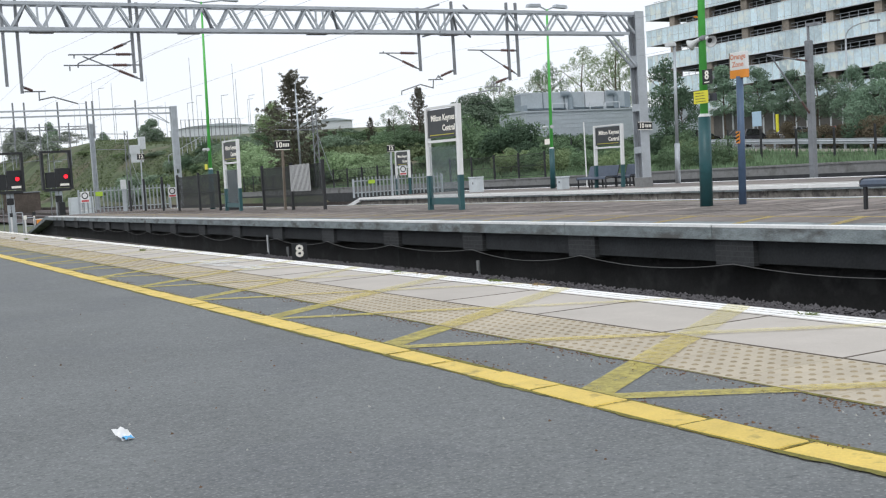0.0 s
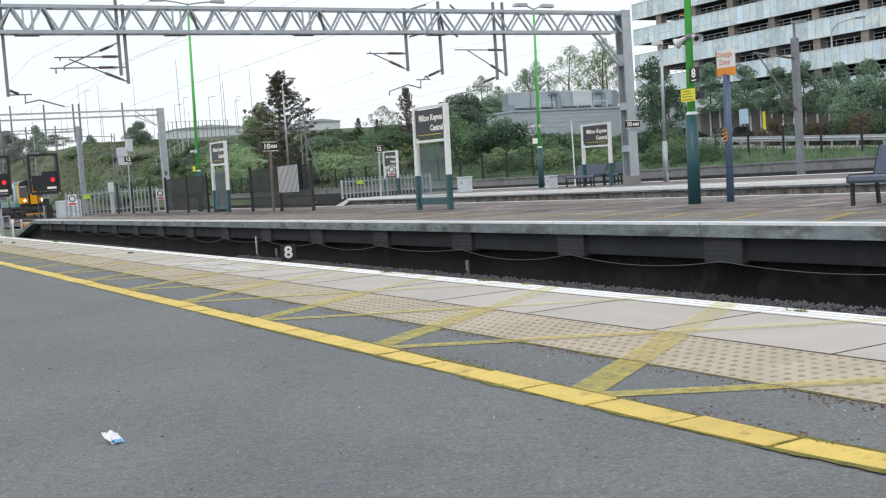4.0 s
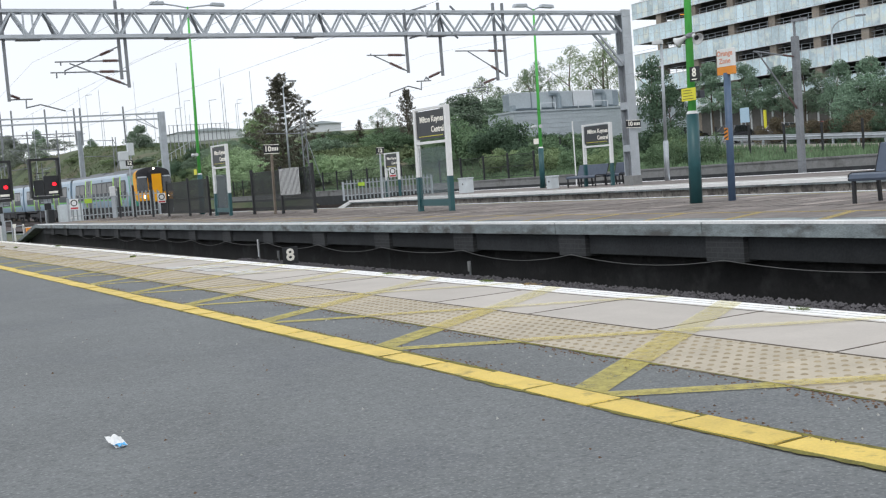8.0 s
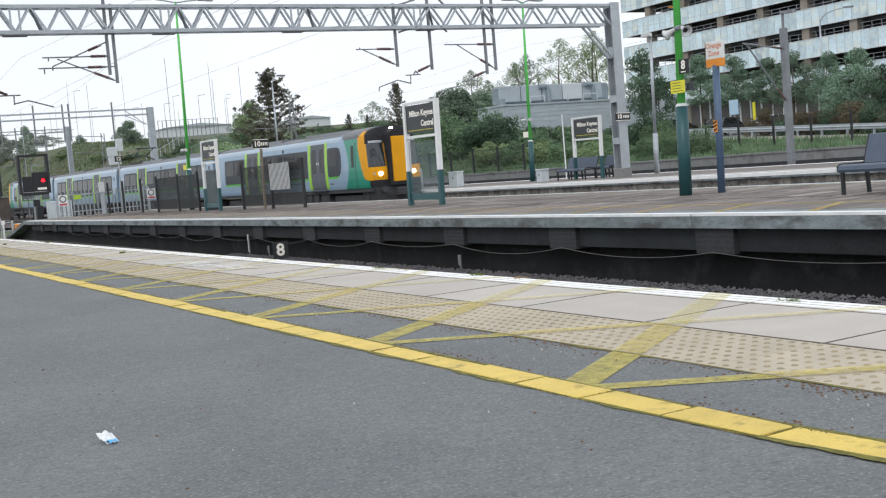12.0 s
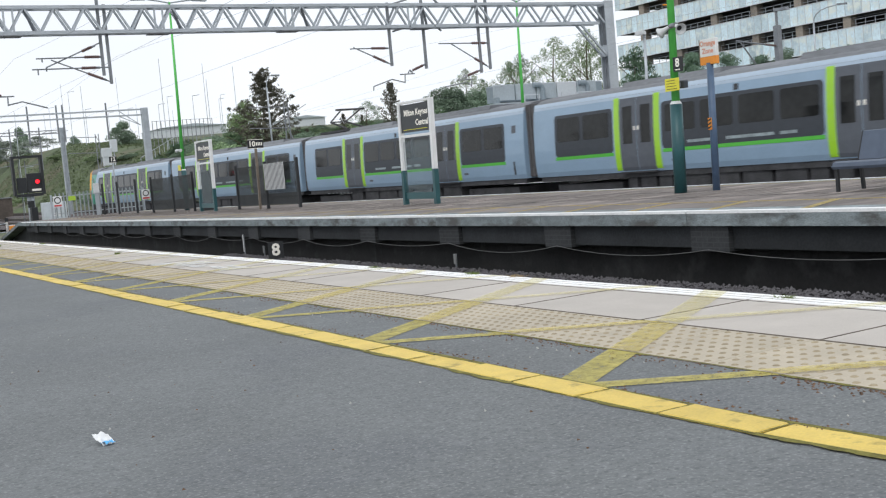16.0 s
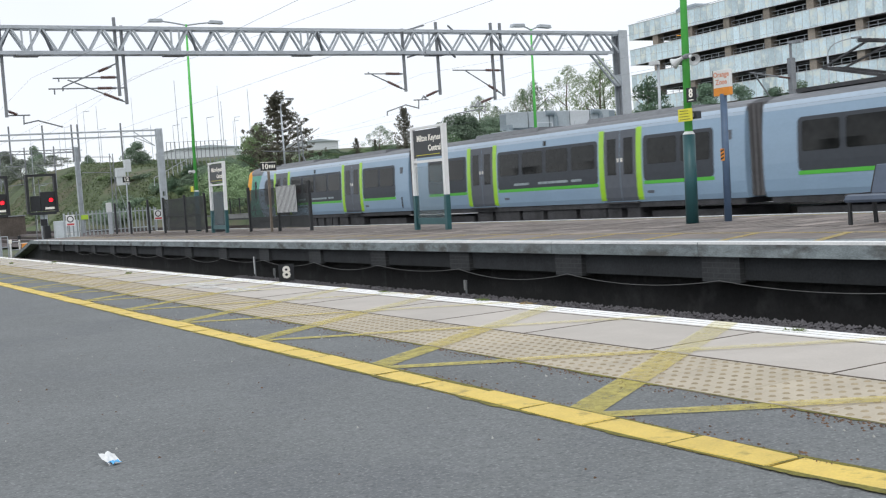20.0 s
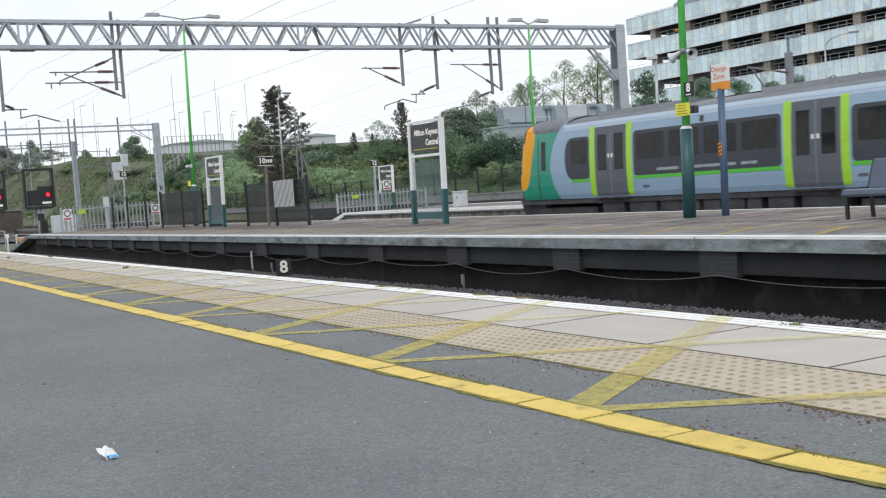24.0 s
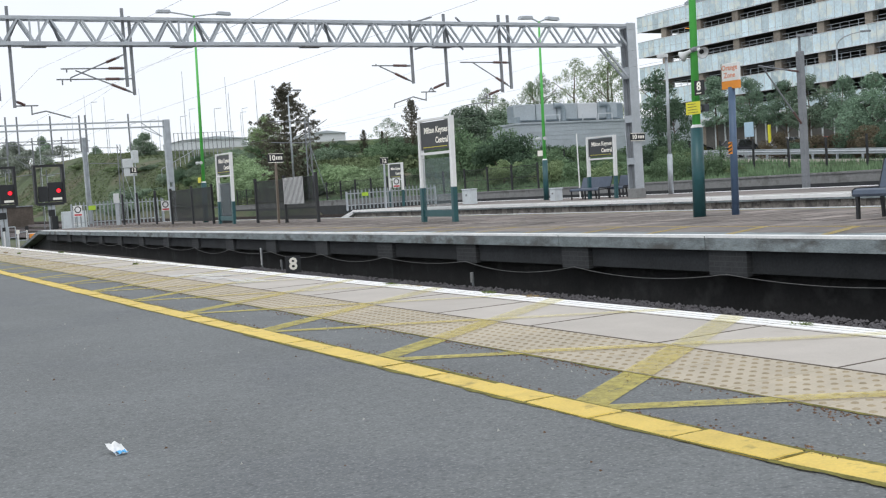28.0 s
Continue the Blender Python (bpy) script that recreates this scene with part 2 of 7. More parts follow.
def hill(y):
    return max(0.3, min(12.5, 0.9 + 0.05 * (y - 53) + 0.025 * max(0, y - 150)))


def land(x, y):
    """Height of the ground."""
    if 90 < y < 460:
        x -= bend(y) - bend(90)
    if x < 39.3:
        return BED_Z
    top = hill(y)
    if x < 58:
        k = (x - 39.3) / 18.7
        return 0.28 + (top - 0.28) * (k * k * (3 - 2 * k)) + 0.12 * noise.noise((x * 0.3, y * 0.3, 0))
    if x < 72:
        return top
    k = min(1, (x - 72) / 40)
    return top + k * 0.8


def build_ground():
    xs = [-3000, -600, -100, -20, 0, 10, 16, 20, 22, 24, 26, 28, 30, 32, 34, 36, 38, 39.2, 39.3] + [39.3 + i * 1.7 for i in range(1, 12)] + [60, 66, 72, 82, 92, 112, 160, 300, 900, 3500]
    ys = [-3000, -600, -150, -60] + [-40 + i * 5 for i in range(61)] + [290, 340, 450, 800, 1500, 4000]
    g = Geo()
    g.v = [(x, y, land(x, y)) for y in ys for x in xs]
    n = len(xs)
    g.f = [(j * n + i, j * n + i + 1, (j + 1) * n + i + 1, (j + 1) * n + i) for j in range(len(ys) - 1) for i in range(n - 1)]
    structure("ground", g, GRASS, "rough grassy ground with bare patches")


JOINT = mat("brown_joint_dirt", (0.14, 0.12, 0.095), 0.95, vary=0.3, scale=8, fine=60)
GRASS = mat("rough_grass", (0.085, 0.112, 0.056), 0.95, vary=0.34, scale=0.3, fine=4, bump=0.6, stain=(0.125, 0.118, 0.076), stain_at=0.55, stain_scale=0.09)
WALL_GREY = mat("retaining_wall_concrete", (0.23, 0.235, 0.235), 0.9, vary=0.15, scale=0.8, fine=9, bump=0.3, stain=(0.12, 0.12, 0.115), stain_at=0.6, stain_scale=0.8)
BLOCKWORK = mat("stained_blockwork", (0.22, 0.205, 0.185), 0.9, vary=0.25, scale=2.5, fine=20, bump=0.4, rand=0.3, stain=(0.08, 0.075, 0.07), stain_at=0.55, stain_scale=3)
STEEL_LINE = mat("worn_edge_line", (0.8, 0.81, 0.81), 0.7, vary=0.12, scale=2, fine=30)


def build_near_platform():
    body = structure("platform_near", Geo().box(-14, 4.0, -30, 130, BED_Z, -0.012).box(4.0, EDGE_A - 0.12, -30, 130, BED_Z, -0.2), DARK_CONCRETE, "platform body of dark concrete")
    structure("asphalt_surface", Geo().box(-14, 2.58, -30, 130, -0.1, 0.0), ASPHALT, "grey worn asphalt platform surface")
    structure("asphalt_strip", Geo().box(2.762, 3.335, -30, 130, -0.1, 0.0), ASPHALT, "grey asphalt strip between the slab rows")
    structure("slab_bed", Geo().box(2.58, 2.762, -30, 130, -0.1, -0.003), ASPHALT, "asphalt bed under the yellow slabs")
    structure("joint_filling", Geo().box(3.335, EDGE_A - 0.13, -30, 130, -0.1, -0.012), JOINT, "dark dirty joints between the paving slabs")
    return body


def build_island(name, x0, x1, y0, ramp, label):
    """An island platform with a ramp at its far end."""
    g = Geo().box(x0 + 0.6, x1 - 0.6, -60, y0, BED_Z, -0.03)
    g.prism([(y0, BED_Z), (y0, -0.03), (y0 + ramp, BED_Z)], "x", x0 + 0.6, x1 - 0.6)
    body = structure(name, g, DARK_CONCRETE, label)
    top = Geo().box(x0 + 0.6, x1 - 0.6, -60, y0, -0.03, 0.0)
    structure(name + "_surface", top, PAVER, "brown block paving with lighter worn patches")
    return body


def sweep(g, outline):
    """Pushes an outline of (x, z) along the line's course."""
    ys = [-150, 0, 20, 44, 48, 52, 56, 60, 420]
    n = len(outline)
    v = [(x + bend(y), y, z + rise(y)) for y in ys for x, z in outline]
    f = [(j * n + i, j * n + (i + 1) % n, (j + 1) * n + (i + 1) % n, (j + 1) * n + i) for j in range(len(ys) - 1) for i in range(n)]
    return g.add(v, f + [tuple(reversed(range(n))), tuple(range((len(ys) - 1) * n, len(ys) * n))])


def build_tracks():
    g = Geo()
    for x in (8.1, 22.1, 35.7):
        w, drop = (3.1, 0.08) if x < 10 else (3.75, 0.0)
        sweep(g, [(x - w, BED_Z - 0.1), (x + w, BED_Z - 0.1), (x + w - 0.25, -1.06 - drop), (x - w + 0.25, -1.06 - drop)])
    structure("ballast_bed", g, BALLAST, "dark grey-purple crushed stone ballast under the tracks")
    for x in TRACKS:
        t = thing("railway_track", "rusty steel rails on concrete sleepers in ballast", "track", (x, 0, -0.08 if x < 10 else 0), group="tracks", kind="structure")
        for s in (-0.755, 0.755):
            r = sweep(Geo(), [(s - 0.07, -1.07), (s + 0.07, -1.07), (s + 0.07, -1.055), (s + 0.01, -1.045), (s + 0.01, -0.96), (s + 0.036, -0.95), (s + 0.036, RAIL_Z), (s - 0.036, RAIL_Z), (s - 0.036, -0.95), (s - 0.01, -0.96), (s - 0.01, -1.045), (s - 0.07, -1.055)])
            part("rail", r, RAIL, t)
        sl = Geo()
        for i in range(150):
            b = bend(-6 + i * 0.65)
            sl.box(b - 1.25, b + 1.25, -6 + i * 0.65, -5.75 + i * 0.65, -1.2, -1.045 + rise(-6 + i * 0.65))
        part("sleepers", sl, WALL_GREY, t)


build_ground()
near_body = build_near_platform()
mid_body = build_island("platform_middle", MID_0, MID_1, 68.5, 7.5, "island platform body of dark concrete")
far_body = build_island("platform_far", FAR_0, FAR_1, 56.5, 4.0, "island platform body of dark concrete")
build_tracks()
structure("retaining_wall", Geo().box(38.9, 39.35, -60, 140, BED_Z, 0.38).box(38.85, 39.4, -60, 140, 0.38, 0.46), WALL_GREY, "long grey concrete retaining wall below the bank")
# dark strip added for the shade of the track gap below the wall
structure("wall_footing", Geo().box(38.83, 38.895, -60, 140, BED_Z, -0.01), DARK_CONCRETE, "near-black strip for the shade at the foot of the retaining wall")

# ---- the train ----
T_GREY = mat("train_silver_blue", (0.275, 0.395, 0.525), 0.35, 0.0, vary=0.05, scale=0.8, fine=15, coat=0.3)
T_ROOF = mat("train_roof_grey", (0.17, 0.18, 0.195), 0.7, vary=0.2, scale=0.8, fine=12, stretch=(1, 0.3, 1))
T_CANT = mat("train_pale_cantrail", (0.41, 0.51, 0.62), 0.35, vary=0.04, coat=0.3)
T_DARK = mat("train_charcoal_panel", (0.058, 0.066, 0.078), 0.5, vary=0.08, spec=0.25)
T_GLASS = mat("train_dark_glass", (0.016, 0.017, 0.017), 0.08, vary=0.4, scale=1.3, fine=5, spec=0.25)
T_SCREEN = mat("cab_glass", (0.03, 0.035, 0.04), 0.05, vary=0.1, spec=0.8)
LOGO_PALE = mat("pale_panel", (0.42, 0.44, 0.47), 0.4, vary=0.15, scale=5)
LOGO = mat("pale_marking", (0.3, 0.36, 0.38), 0.5, vary=0.3)
T_LIME = mat("train_lime_green", (0.36, 0.68, 0.03), 0.35, vary=0.04, coat=0.3)
T_GREEN = mat("train_stripe_green", (0.09, 0.5, 0.05), 0.35, vary=0.04, coat=0.3)
T_SEA = mat("train_sea_green", (0.01, 0.275, 0.18), 0.35, vary=0.06, scale=1.2, coat=0.3)
T_YELLOW = mat("train_warning_yellow", (0.82, 0.37, 0.005), 0.45, vary=0.05, scale=1.5, spec=0.3)
T_DOOR = mat("train_door_grey", (0.115, 0.128, 0.15), 0.45, vary=0.08, spec=0.3)
T_UNDER = mat("train_underframe", (0.052, 0.053, 0.057), 0.85, vary=0.4, scale=2, fine=20)
T_BLACK = mat("train_front_black", (0.03, 0.03, 0.034), 0.7, vary=0.2, spec=0.2)
T_BELLOWS = mat("train_bellows", (0.115, 0.112, 0.115), 0.85, vary=0.15)
LAMP_ON = mat("headlamp_glow", (1.0, 0.93, 0.78), 0.3, vary=0.0, glow=9.0)
LAMP_OFF = mat("lamp_lens", (0.5, 0.5, 0.5), 0.15, vary=0.05)
# body outline: half width at each height over the rail
SIDE = ((1.15, 1.3), (1.3, 1.345), (1.6, 1.37), (2.0, 1.375), (2.5, 1.36), (3.0, 1.325), (3.3, 1.29), (3.42, 1.265))
ROOF = ((3.42, 1.265), (3.53, 1.2), (3.63, 1.05), (3.71, 0.8), (3.77, 0.45), (3.785, 0.0))
CAR = 20.4


def half(z):
    for (a, p), (b, q) in zip(SIDE, SIDE[1:]):
        if z <= b:
            return p + (q - p) * (z - a) / (b - a)
    return 1.25


def skin(y0, y1, z0, z1, off, side, round_end=0, corner=0.0, thick=0.02):
    """A panel that lies off metres proud of the curved body side; round_end -1 or +1 rounds the low or high y end."""
    g = Geo()
    zs = sorted({z0, z1, *(z for z, _ in SIDE if z0 < z < z1), *((z0 + (z1 - z0) * i / 14 for i in range(1, 14)) if round_end else ()), *((e + d * corner * q for e, d in ((z0, 1), (z1, -1)) for q in (0.12, 0.3, 0.6, 1.0)) if corner else ())})
    steps = len(zs) - 1
    mid, hz = (z0 + z1) / 2, (z1 - z0) / 2

    def ends(z):
        a, b = y0, y1
        e = 0.62 * hz * (1 - math.sqrt(max(0, 1 - (abs(z - mid) / hz) ** 2.6))) if round_end else 0
        gap = min(z - z0, z1 - z)
        c = corner - math.sqrt(max(0, corner ** 2 - (corner - gap) ** 2)) if corner and gap < corner else 0
        return (a + (e if round_end < 0 else c), b - (e if round_end > 0 else c))
    rows = []
    for z in zs:
        a, b = ends(z)
        rows.append([(side * (half(z) + off), a, z), (side * (half(z) + off), b, z), (side * (half(z) + off - thick), a, z), (side * (half(z) + off - thick), b, z)])
    v = [p for r in rows for p in r]
    f = []
    for i in range(steps):
        k = 4 * i
        f += [(k, k + 1, k + 5, k + 4), (k, k + 4, k + 6, k + 2), (k + 1, k + 3, k + 7, k + 5)]
    f += [(0, 2, 3, 1), (4 * steps, 4 * steps + 1, 4 * steps + 3, 4 * steps + 2)]
    return g.add(v, f)


def shell(rows, y0, y1):
    pts = [(x, z) for z, x in rows] + [(-x, z) for z, x in reversed(rows) if x > 0]
    return Geo().prism(pts, "y", y0, y1)


def fit_side(car, side, cab):
    """Windows, doors and stripes on one side of a car; cab: 0 none, -1 at the low end, +1 at the high end."""
    def panel(y0, y1, wins, rnd=0):
        p = part("window_panel", skin(y0, y1, 1.77, 3.1, 0.008, side, round_end=rnd, corner=0.13), T_DARK, car, "charcoal window band")
        for a, b in wins:
            part("pane", skin(a, b, 2.25, 3.0, 0.014, side, corner=0.08), T_GLASS, p)
        s0, s1 = (y0 + (0.35 if rnd < 0 else 0), y1 - (0.35 if rnd > 0 else 0))
        part("stripe", skin(s0, s1, 1.67, 1.77, 0.01, side), T_GREEN, car, "bright green stripe")

    four = [(7.25 + i * 1.53, 8.55 + i * 1.53) for i in range(4)]
    panel(7.1, 13.3, four)
    for a, b in ((8.0, 8.6), (8.8, 10.6), (11.2, 12.2)):
        part("logo_bar", skin(a, b, 1.88, 1.96, 0.012, side), LOGO, car, "small pale marking")
    if cab >= 0:
        part("grab_rail", skin(1.0, 1.06, 1.3, 1.75, 0.03, side, thick=0.04), T_UNDER, car, "short black grab rail")
        part("side_vent", skin(0.85, 1.1, 2.72, 2.98, 0.012, side), T_DOOR, car)
    for a in (4.3, 12.6):
        part("access_flap", skin(a, a + 0.32, 1.4, 1.48, 0.006, side, corner=0.03), T_DOOR, car)
    part("side_lamp", skin(10.1, 10.25, 3.14, 3.3, 0.02, side), T_UNDER, car)
    if cab < 0:
        panel(3.3, 4.78, [(3.75, 4.65)], -1)
    else:
        panel(1.6, 4.75, [(1.75, 3.0), (3.2, 4.55)])
    if cab > 0:
        panel(15.62, 16.98, [(15.75, 16.65)], 1)
    else:
        panel(15.65, 18.8, [(15.85, 17.2), (17.4, 18.65)])
    for c in (5.92, 14.48):
        for s in (-1, 1):
            part("door_edge", skin(c + s * 0.96 - 0.13, c + s * 0.96 + 0.13, 1.22, 3.38, 0.012, side), T_LIME, car, "lime green door surround")
            d = part("door_leaf", skin(c + s * 0.41 - 0.4, c + s * 0.41 + 0.4, 1.2, 3.36, 0.004, side), T_DOOR, car, "dark grey sliding door leaf")
            part("pane", skin(c + s * 0.43 - 0.23, c + s * 0.43 + 0.23, 2.0, 3.1, 0.009, side), T_GLASS, d)
            part("door_button", skin(c + s * 0.09 - 0.04, c + s * 0.09 + 0.04, 2.38, 2.5, 0.012, side), LETTER, d)
        part("step", Geo().box(side * 1.3 - 0.1, side * 1.3 + 0.1, c - 0.85, c + 0.85, 1.12, 1.17), T_UNDER, car)
    part("cantrail", skin(0.36 if cab >= 0 else 3.35, 20.04 if cab <= 0 else 17.05, 3.34, 3.42, 0.006, side), T_CANT, car, "pale strip under the roof")
    if side > 0:
        a, b = (3.35 if cab < 0 else 0.34), (17.05 if cab > 0 else 20.06)
        part("roof_shoulder", shell(((3.425, 1.272), (3.48, 1.25), (3.545, 1.215), (3.55, 1.19)), a, b), T_CANT, car, "pale roof shoulder")


def underframe(car, rng):
    for c in (3.0, 17.4):
        b = Geo().box(-1.12, 1.12, c - 1.75, c + 1.75, 0.55, 0.85)
        for w in (-1.3, 1.3):
            for s in (-1, 1):
                b.tube((s * 0.7, c + w, 0.42), (s * 0.84, c + w, 0.42), 0.42, n=18)
                b.box(s * 1.0 - 0.12, s * 1.0 + 0.12, c + w - 0.2, c + w + 0.2, 0.3, 0.62)
        part("bogie", b, T_UNDER, car)
    y = 5.2
    while y < 15.0:
        w = rng.uniform(0.5, 1.9)
        part("equipment_box", Geo().slab(-1.22, 1.22, y, min(15.2, y + w), rng.uniform(0.35, 0.6), 1.0, 0.03), T_UNDER, car)
        y += w + rng.uniform(0.1, 0.35)
    part("solebar", Geo().box(-1.27, 1.27, 0.5, 19.9, 0.98, 1.149), T_UNDER, car, "dark underframe edge")


def roof_kit(car, kind):
    spans = ((3.2, 8.2), (11.2, 15.6)) if kind else ((6.5, 13.6),)
    for a, b in spans:
        pod = part("roof_pod", Geo().prism([(-0.95, 3.62), (0.95, 3.62), (0.8, 3.84), (-0.8, 3.84)], "y", a, b), T_ROOF, car, "shallow grey roof equipment pod")
        for i in range(4):
            y = a + 0.4 + i * (b - a - 1.2) / 3
            part("grille", Geo().box(-0.6, 0.6, y, y + 0.45, 3.84, 3.855), T_UNDER, pod)
    if kind == 2:
        p = Geo()
        for s in (-1, 1):
            p.bar((s * 0.5, 16.6, 3.86), (s * 0.4, 18.7, 4.3), 0.07)
            p.bar((s * 0.4, 18.7, 4.3), (s * 0.5, 17.2, 4.74), 0.05)
        p.bar((-0.75, 17.2, 4.78), (0.75, 17.2, 4.78), 0.09)
        p.bar((-0.4, 18.7, 4.3), (0.4, 18.7, 4.3), 0.06)
        p.box(-0.7, 0.7, 16.3, 19.4, 3.76, 3.86)
        part("pantograph", p, T_UNDER, car, "raised pantograph frame")


CAB_PLAN = ((0.0, 0.34), (0.3, 0.34), (0.5, 0.34), (0.8, 0.345), (1.0, 0.355), (1.14, 0.375), (1.24, 0.42), (1.3, 0.5), (1.34, 0.66), (1.362, 0.95), (1.375, 1.5),
            (1.375, 1.62), (1.375, 1.74), (1.375, 1.86), (1.375, 2.0), (1.375, 2.2), (1.375, 2.4), (1.375, 2.5), (1.375, 2.6), (1.375, 2.7), (1.375, 2.8), (1.375, 2.9), (1.375, 3.0), (1.375, 3.15), (1.375, 3.3))


def cab_point(x, y, z):
    """A point of the cab's skin at height z, from its plan at the widest height."""
    lean = 0.4 * max(0.0, (z - 1.9) / 1.8) ** 1.35 * max(0.0, 1 - y / 2.4)
    k = half(min(z, 3.42)) / 1.375
    if z > 3.42:
        k *= max(0.0, 1 - ((z - 3.42) / 0.44) ** 2) ** 0.5 * 0.98 + 0.02
    return (x * k, y + lean, z)


def cab_kind(x, y, z):
    if y > 2.48 + 0.5 * ((z - 2.25) / 1.1) ** 2:
        return "grey"
    if z > 3.36 and y > 0.68:
        return "yellow" if y < 1.42 - 1.7 * (z - 3.36) and z < 3.66 else "roof"
    if z > 3.36:
        return "black"
    if x < 0.5:
        return "black"
    if z < 1.48 and y < 0.6:
        return "black"
    if y < 0.68 and z > 2.0:
        return "pale" if 0.58 < x < 1.26 and 3.12 < z < 3.22 else "glass" if 0.54 < x < 1.325 and 2.06 < z < 3.08 else "black" if z > 3.08 else "yellow"
    edge = 0.66 + 0.74 * max(0.0, min(1.0, (z - 1.5) / 1.6)) ** 0.33
    return "yellow" if y < edge and z > 1.48 else "green"


def cab_skin(car, name, geos, material, label):
    g = Geo()
    for k in geos:
        g.add(k.v, k.f)
    me = g.mesh(name)
    bm = bmesh.new()
    bm.from_mesh(me)
    bmesh.ops.remove_doubles(bm, verts=bm.verts, dist=0.0005)
    bmesh.ops.recalc_face_normals(bm, faces=bm.faces)
    bmesh.ops.solidify(bm, geom=bm.faces[:], thickness=0.03)
    bm.to_mesh(me)
    bm.free()
    me.shade_smooth()
    part(name, me, material, car, label)


def cab_end(car, m, lit):
    """A driving cab; m turns its own y = 0 (nose) .. 3.3 into the car's space."""
    def put(g):
        g.v = [tuple(m @ Vector(p)) for p in g.v]
        return g
    zs = [1.15 + i * (3.42 - 1.15) / 110 for i in range(111)] + [3.42 + 0.016 * i for i in range(1, 19)] + [3.735, 3.76, 3.8, 3.83, 3.85, 3.858]
    made = {(k, s): Geo() for k in ("grey", "black", "roof", "glass", "yellow", "green", "pale") for s in (1, -1)}
    for (xa, ya), (xb, yb) in zip(CAB_PLAN, CAB_PLAN[1:]):
        n = max(1, round(math.hypot(xb - xa, yb - ya) / 0.022))
        for i in range(n):
            p, q = (xa + (xb - xa) * i / n, ya + (yb - ya) * i / n), (xa + (xb - xa) * (i + 1) / n, ya + (yb - ya) * (i + 1) / n)
            for z0, z1 in zip(zs, zs[1:]):
                kind = cab_kind((p[0] + q[0]) / 2, (p[1] + q[1]) / 2, (z0 + z1) / 2)
                for s in (1, -1):
                    quad = [cab_point(*p, z0), cab_point(*q, z0), cab_point(*q, z1), cab_point(*p, z1)]
                    made[kind, s].add([(s * x, y, z) for x, y, z in quad], [(0, 1, 2, 3)])
    for kind, material, name, label in (("grey", T_GREY, "cab_side", "silver-blue side with a curved front edge"), ("black", T_BLACK, "cab_mask", "black cab mask"), ("roof", T_ROOF, "cab_roof", ""),
                                        ("glass", T_SCREEN, "windscreen", "dark glass windscreens"), ("yellow", T_YELLOW, "cab_front", "yellow wrap-round cab front"), ("green", T_SEA, "cab_flank", "sea-green cab flank"), ("pale", LOGO_PALE, "destination_panel", "pale destination panel")):
        one = kind in ("black", "roof")
        for s in (1,) if one else (1, -1):
            cab_skin(car, name, [put(made[kind, t]) for t in ((1, -1) if one else (s,))], material, label)
    part("cab_floor", put(Geo().box(-1.2, 1.2, 0.4, 3.3, 1.1, 1.2)), T_UNDER, car)
    part("cab_bulkhead", put(Geo().box(-1.2, 1.2, 2.9, 2.95, 1.2, 3.4)), T_BLACK, car)
    part("gangway_surround", put(Geo().prism([(-0.44, 1.22), (0.44, 1.22), (0.46, 3.42), (0.4, 3.54), (0.25, 3.6), (-0.25, 3.6), (-0.4, 3.54), (-0.46, 3.42)], "y", 0.05, 1.2)), T_BLACK, car, "black rubber gangway surround")
    part("gangway_door", put(Geo().slab(-0.35, 0.35, 0.0, 0.1, 1.38, 3.34, 0.02)), T_YELLOW, car, "yellow gangway door")
    for s in (-1, 1):
        hl = part("lamp_panel", put(Geo().prism([(s * 0.5, 0.31), (s * 1.1, 0.34), (s * 1.27, 0.43), (s * 1.2, 0.55), (s * 0.5, 0.5)], "z", 1.58, 1.95)), T_YELLOW, car, "yellow lamp panel")
        part("headlamp", put(Geo().tube((s * 0.85, 0.29, 1.76), (s * 0.85, 0.42, 1.76), 0.09, n=16)), LAMP_ON if lit else LAMP_OFF, hl, "lit round headlamp" if lit else "round lamp")
        part("marker_lamp", put(Geo().tube((s * 1.15, 0.35, 1.76), (s * 1.15, 0.46, 1.76), 0.06, n=12)), LAMP_OFF, hl)
        part("wiper", put(Geo().bar((s * 0.7, 0.33, 2.1), (s * 0.95, 0.48, 2.75), 0.025)), T_UNDER, car)
        part("cab_door", put(skin(1.72, 1.77, 1.2, 3.2, 0.005, s)), T_UNDER, car, "dark cab door joint")
        part("cab_window", put(skin(1.93, 2.19, 2.12, 3.08, 0.008, s)), T_GLASS, car, "narrow dark cab door window")
        b = Geo().tube((s * 0.87, 0.02, 1.06), (s * 0.87, 0.7, 1.06), 0.08, n=10).tube((s * 0.87, 0.0, 1.06), (s * 0.87, 0.06, 1.06), 0.15, n=14)
        part("buffer", put(b), T_UNDER, car)
    part("nose_lamp", put(Geo().tube((0, 0.5, 3.73), (0, 1.1, 3.73), 0.045, n=10)), LAMP_ON if lit else LAMP_OFF, car)
    part("coupler", put(Geo().slab(-0.28, 0.28, -0.12, 0.9, 0.75, 1.1, 0.04)), T_UNDER, car)
    part("under_skirt", put(Geo().prism([(-1.0, 0.3), (1.0, 0.3), (1.2, 1.16), (-1.2, 1.16)], "y", 0.25, 1.7)), T_UNDER, car, "black under-nose skirt")
    part("step_board", put(Geo().box(-0.9, 0.9, 0.1, 0.4, 0.3, 0.4)), T_YELLOW, car, "small yellow step under the nose")


BELLOWS = Geo()
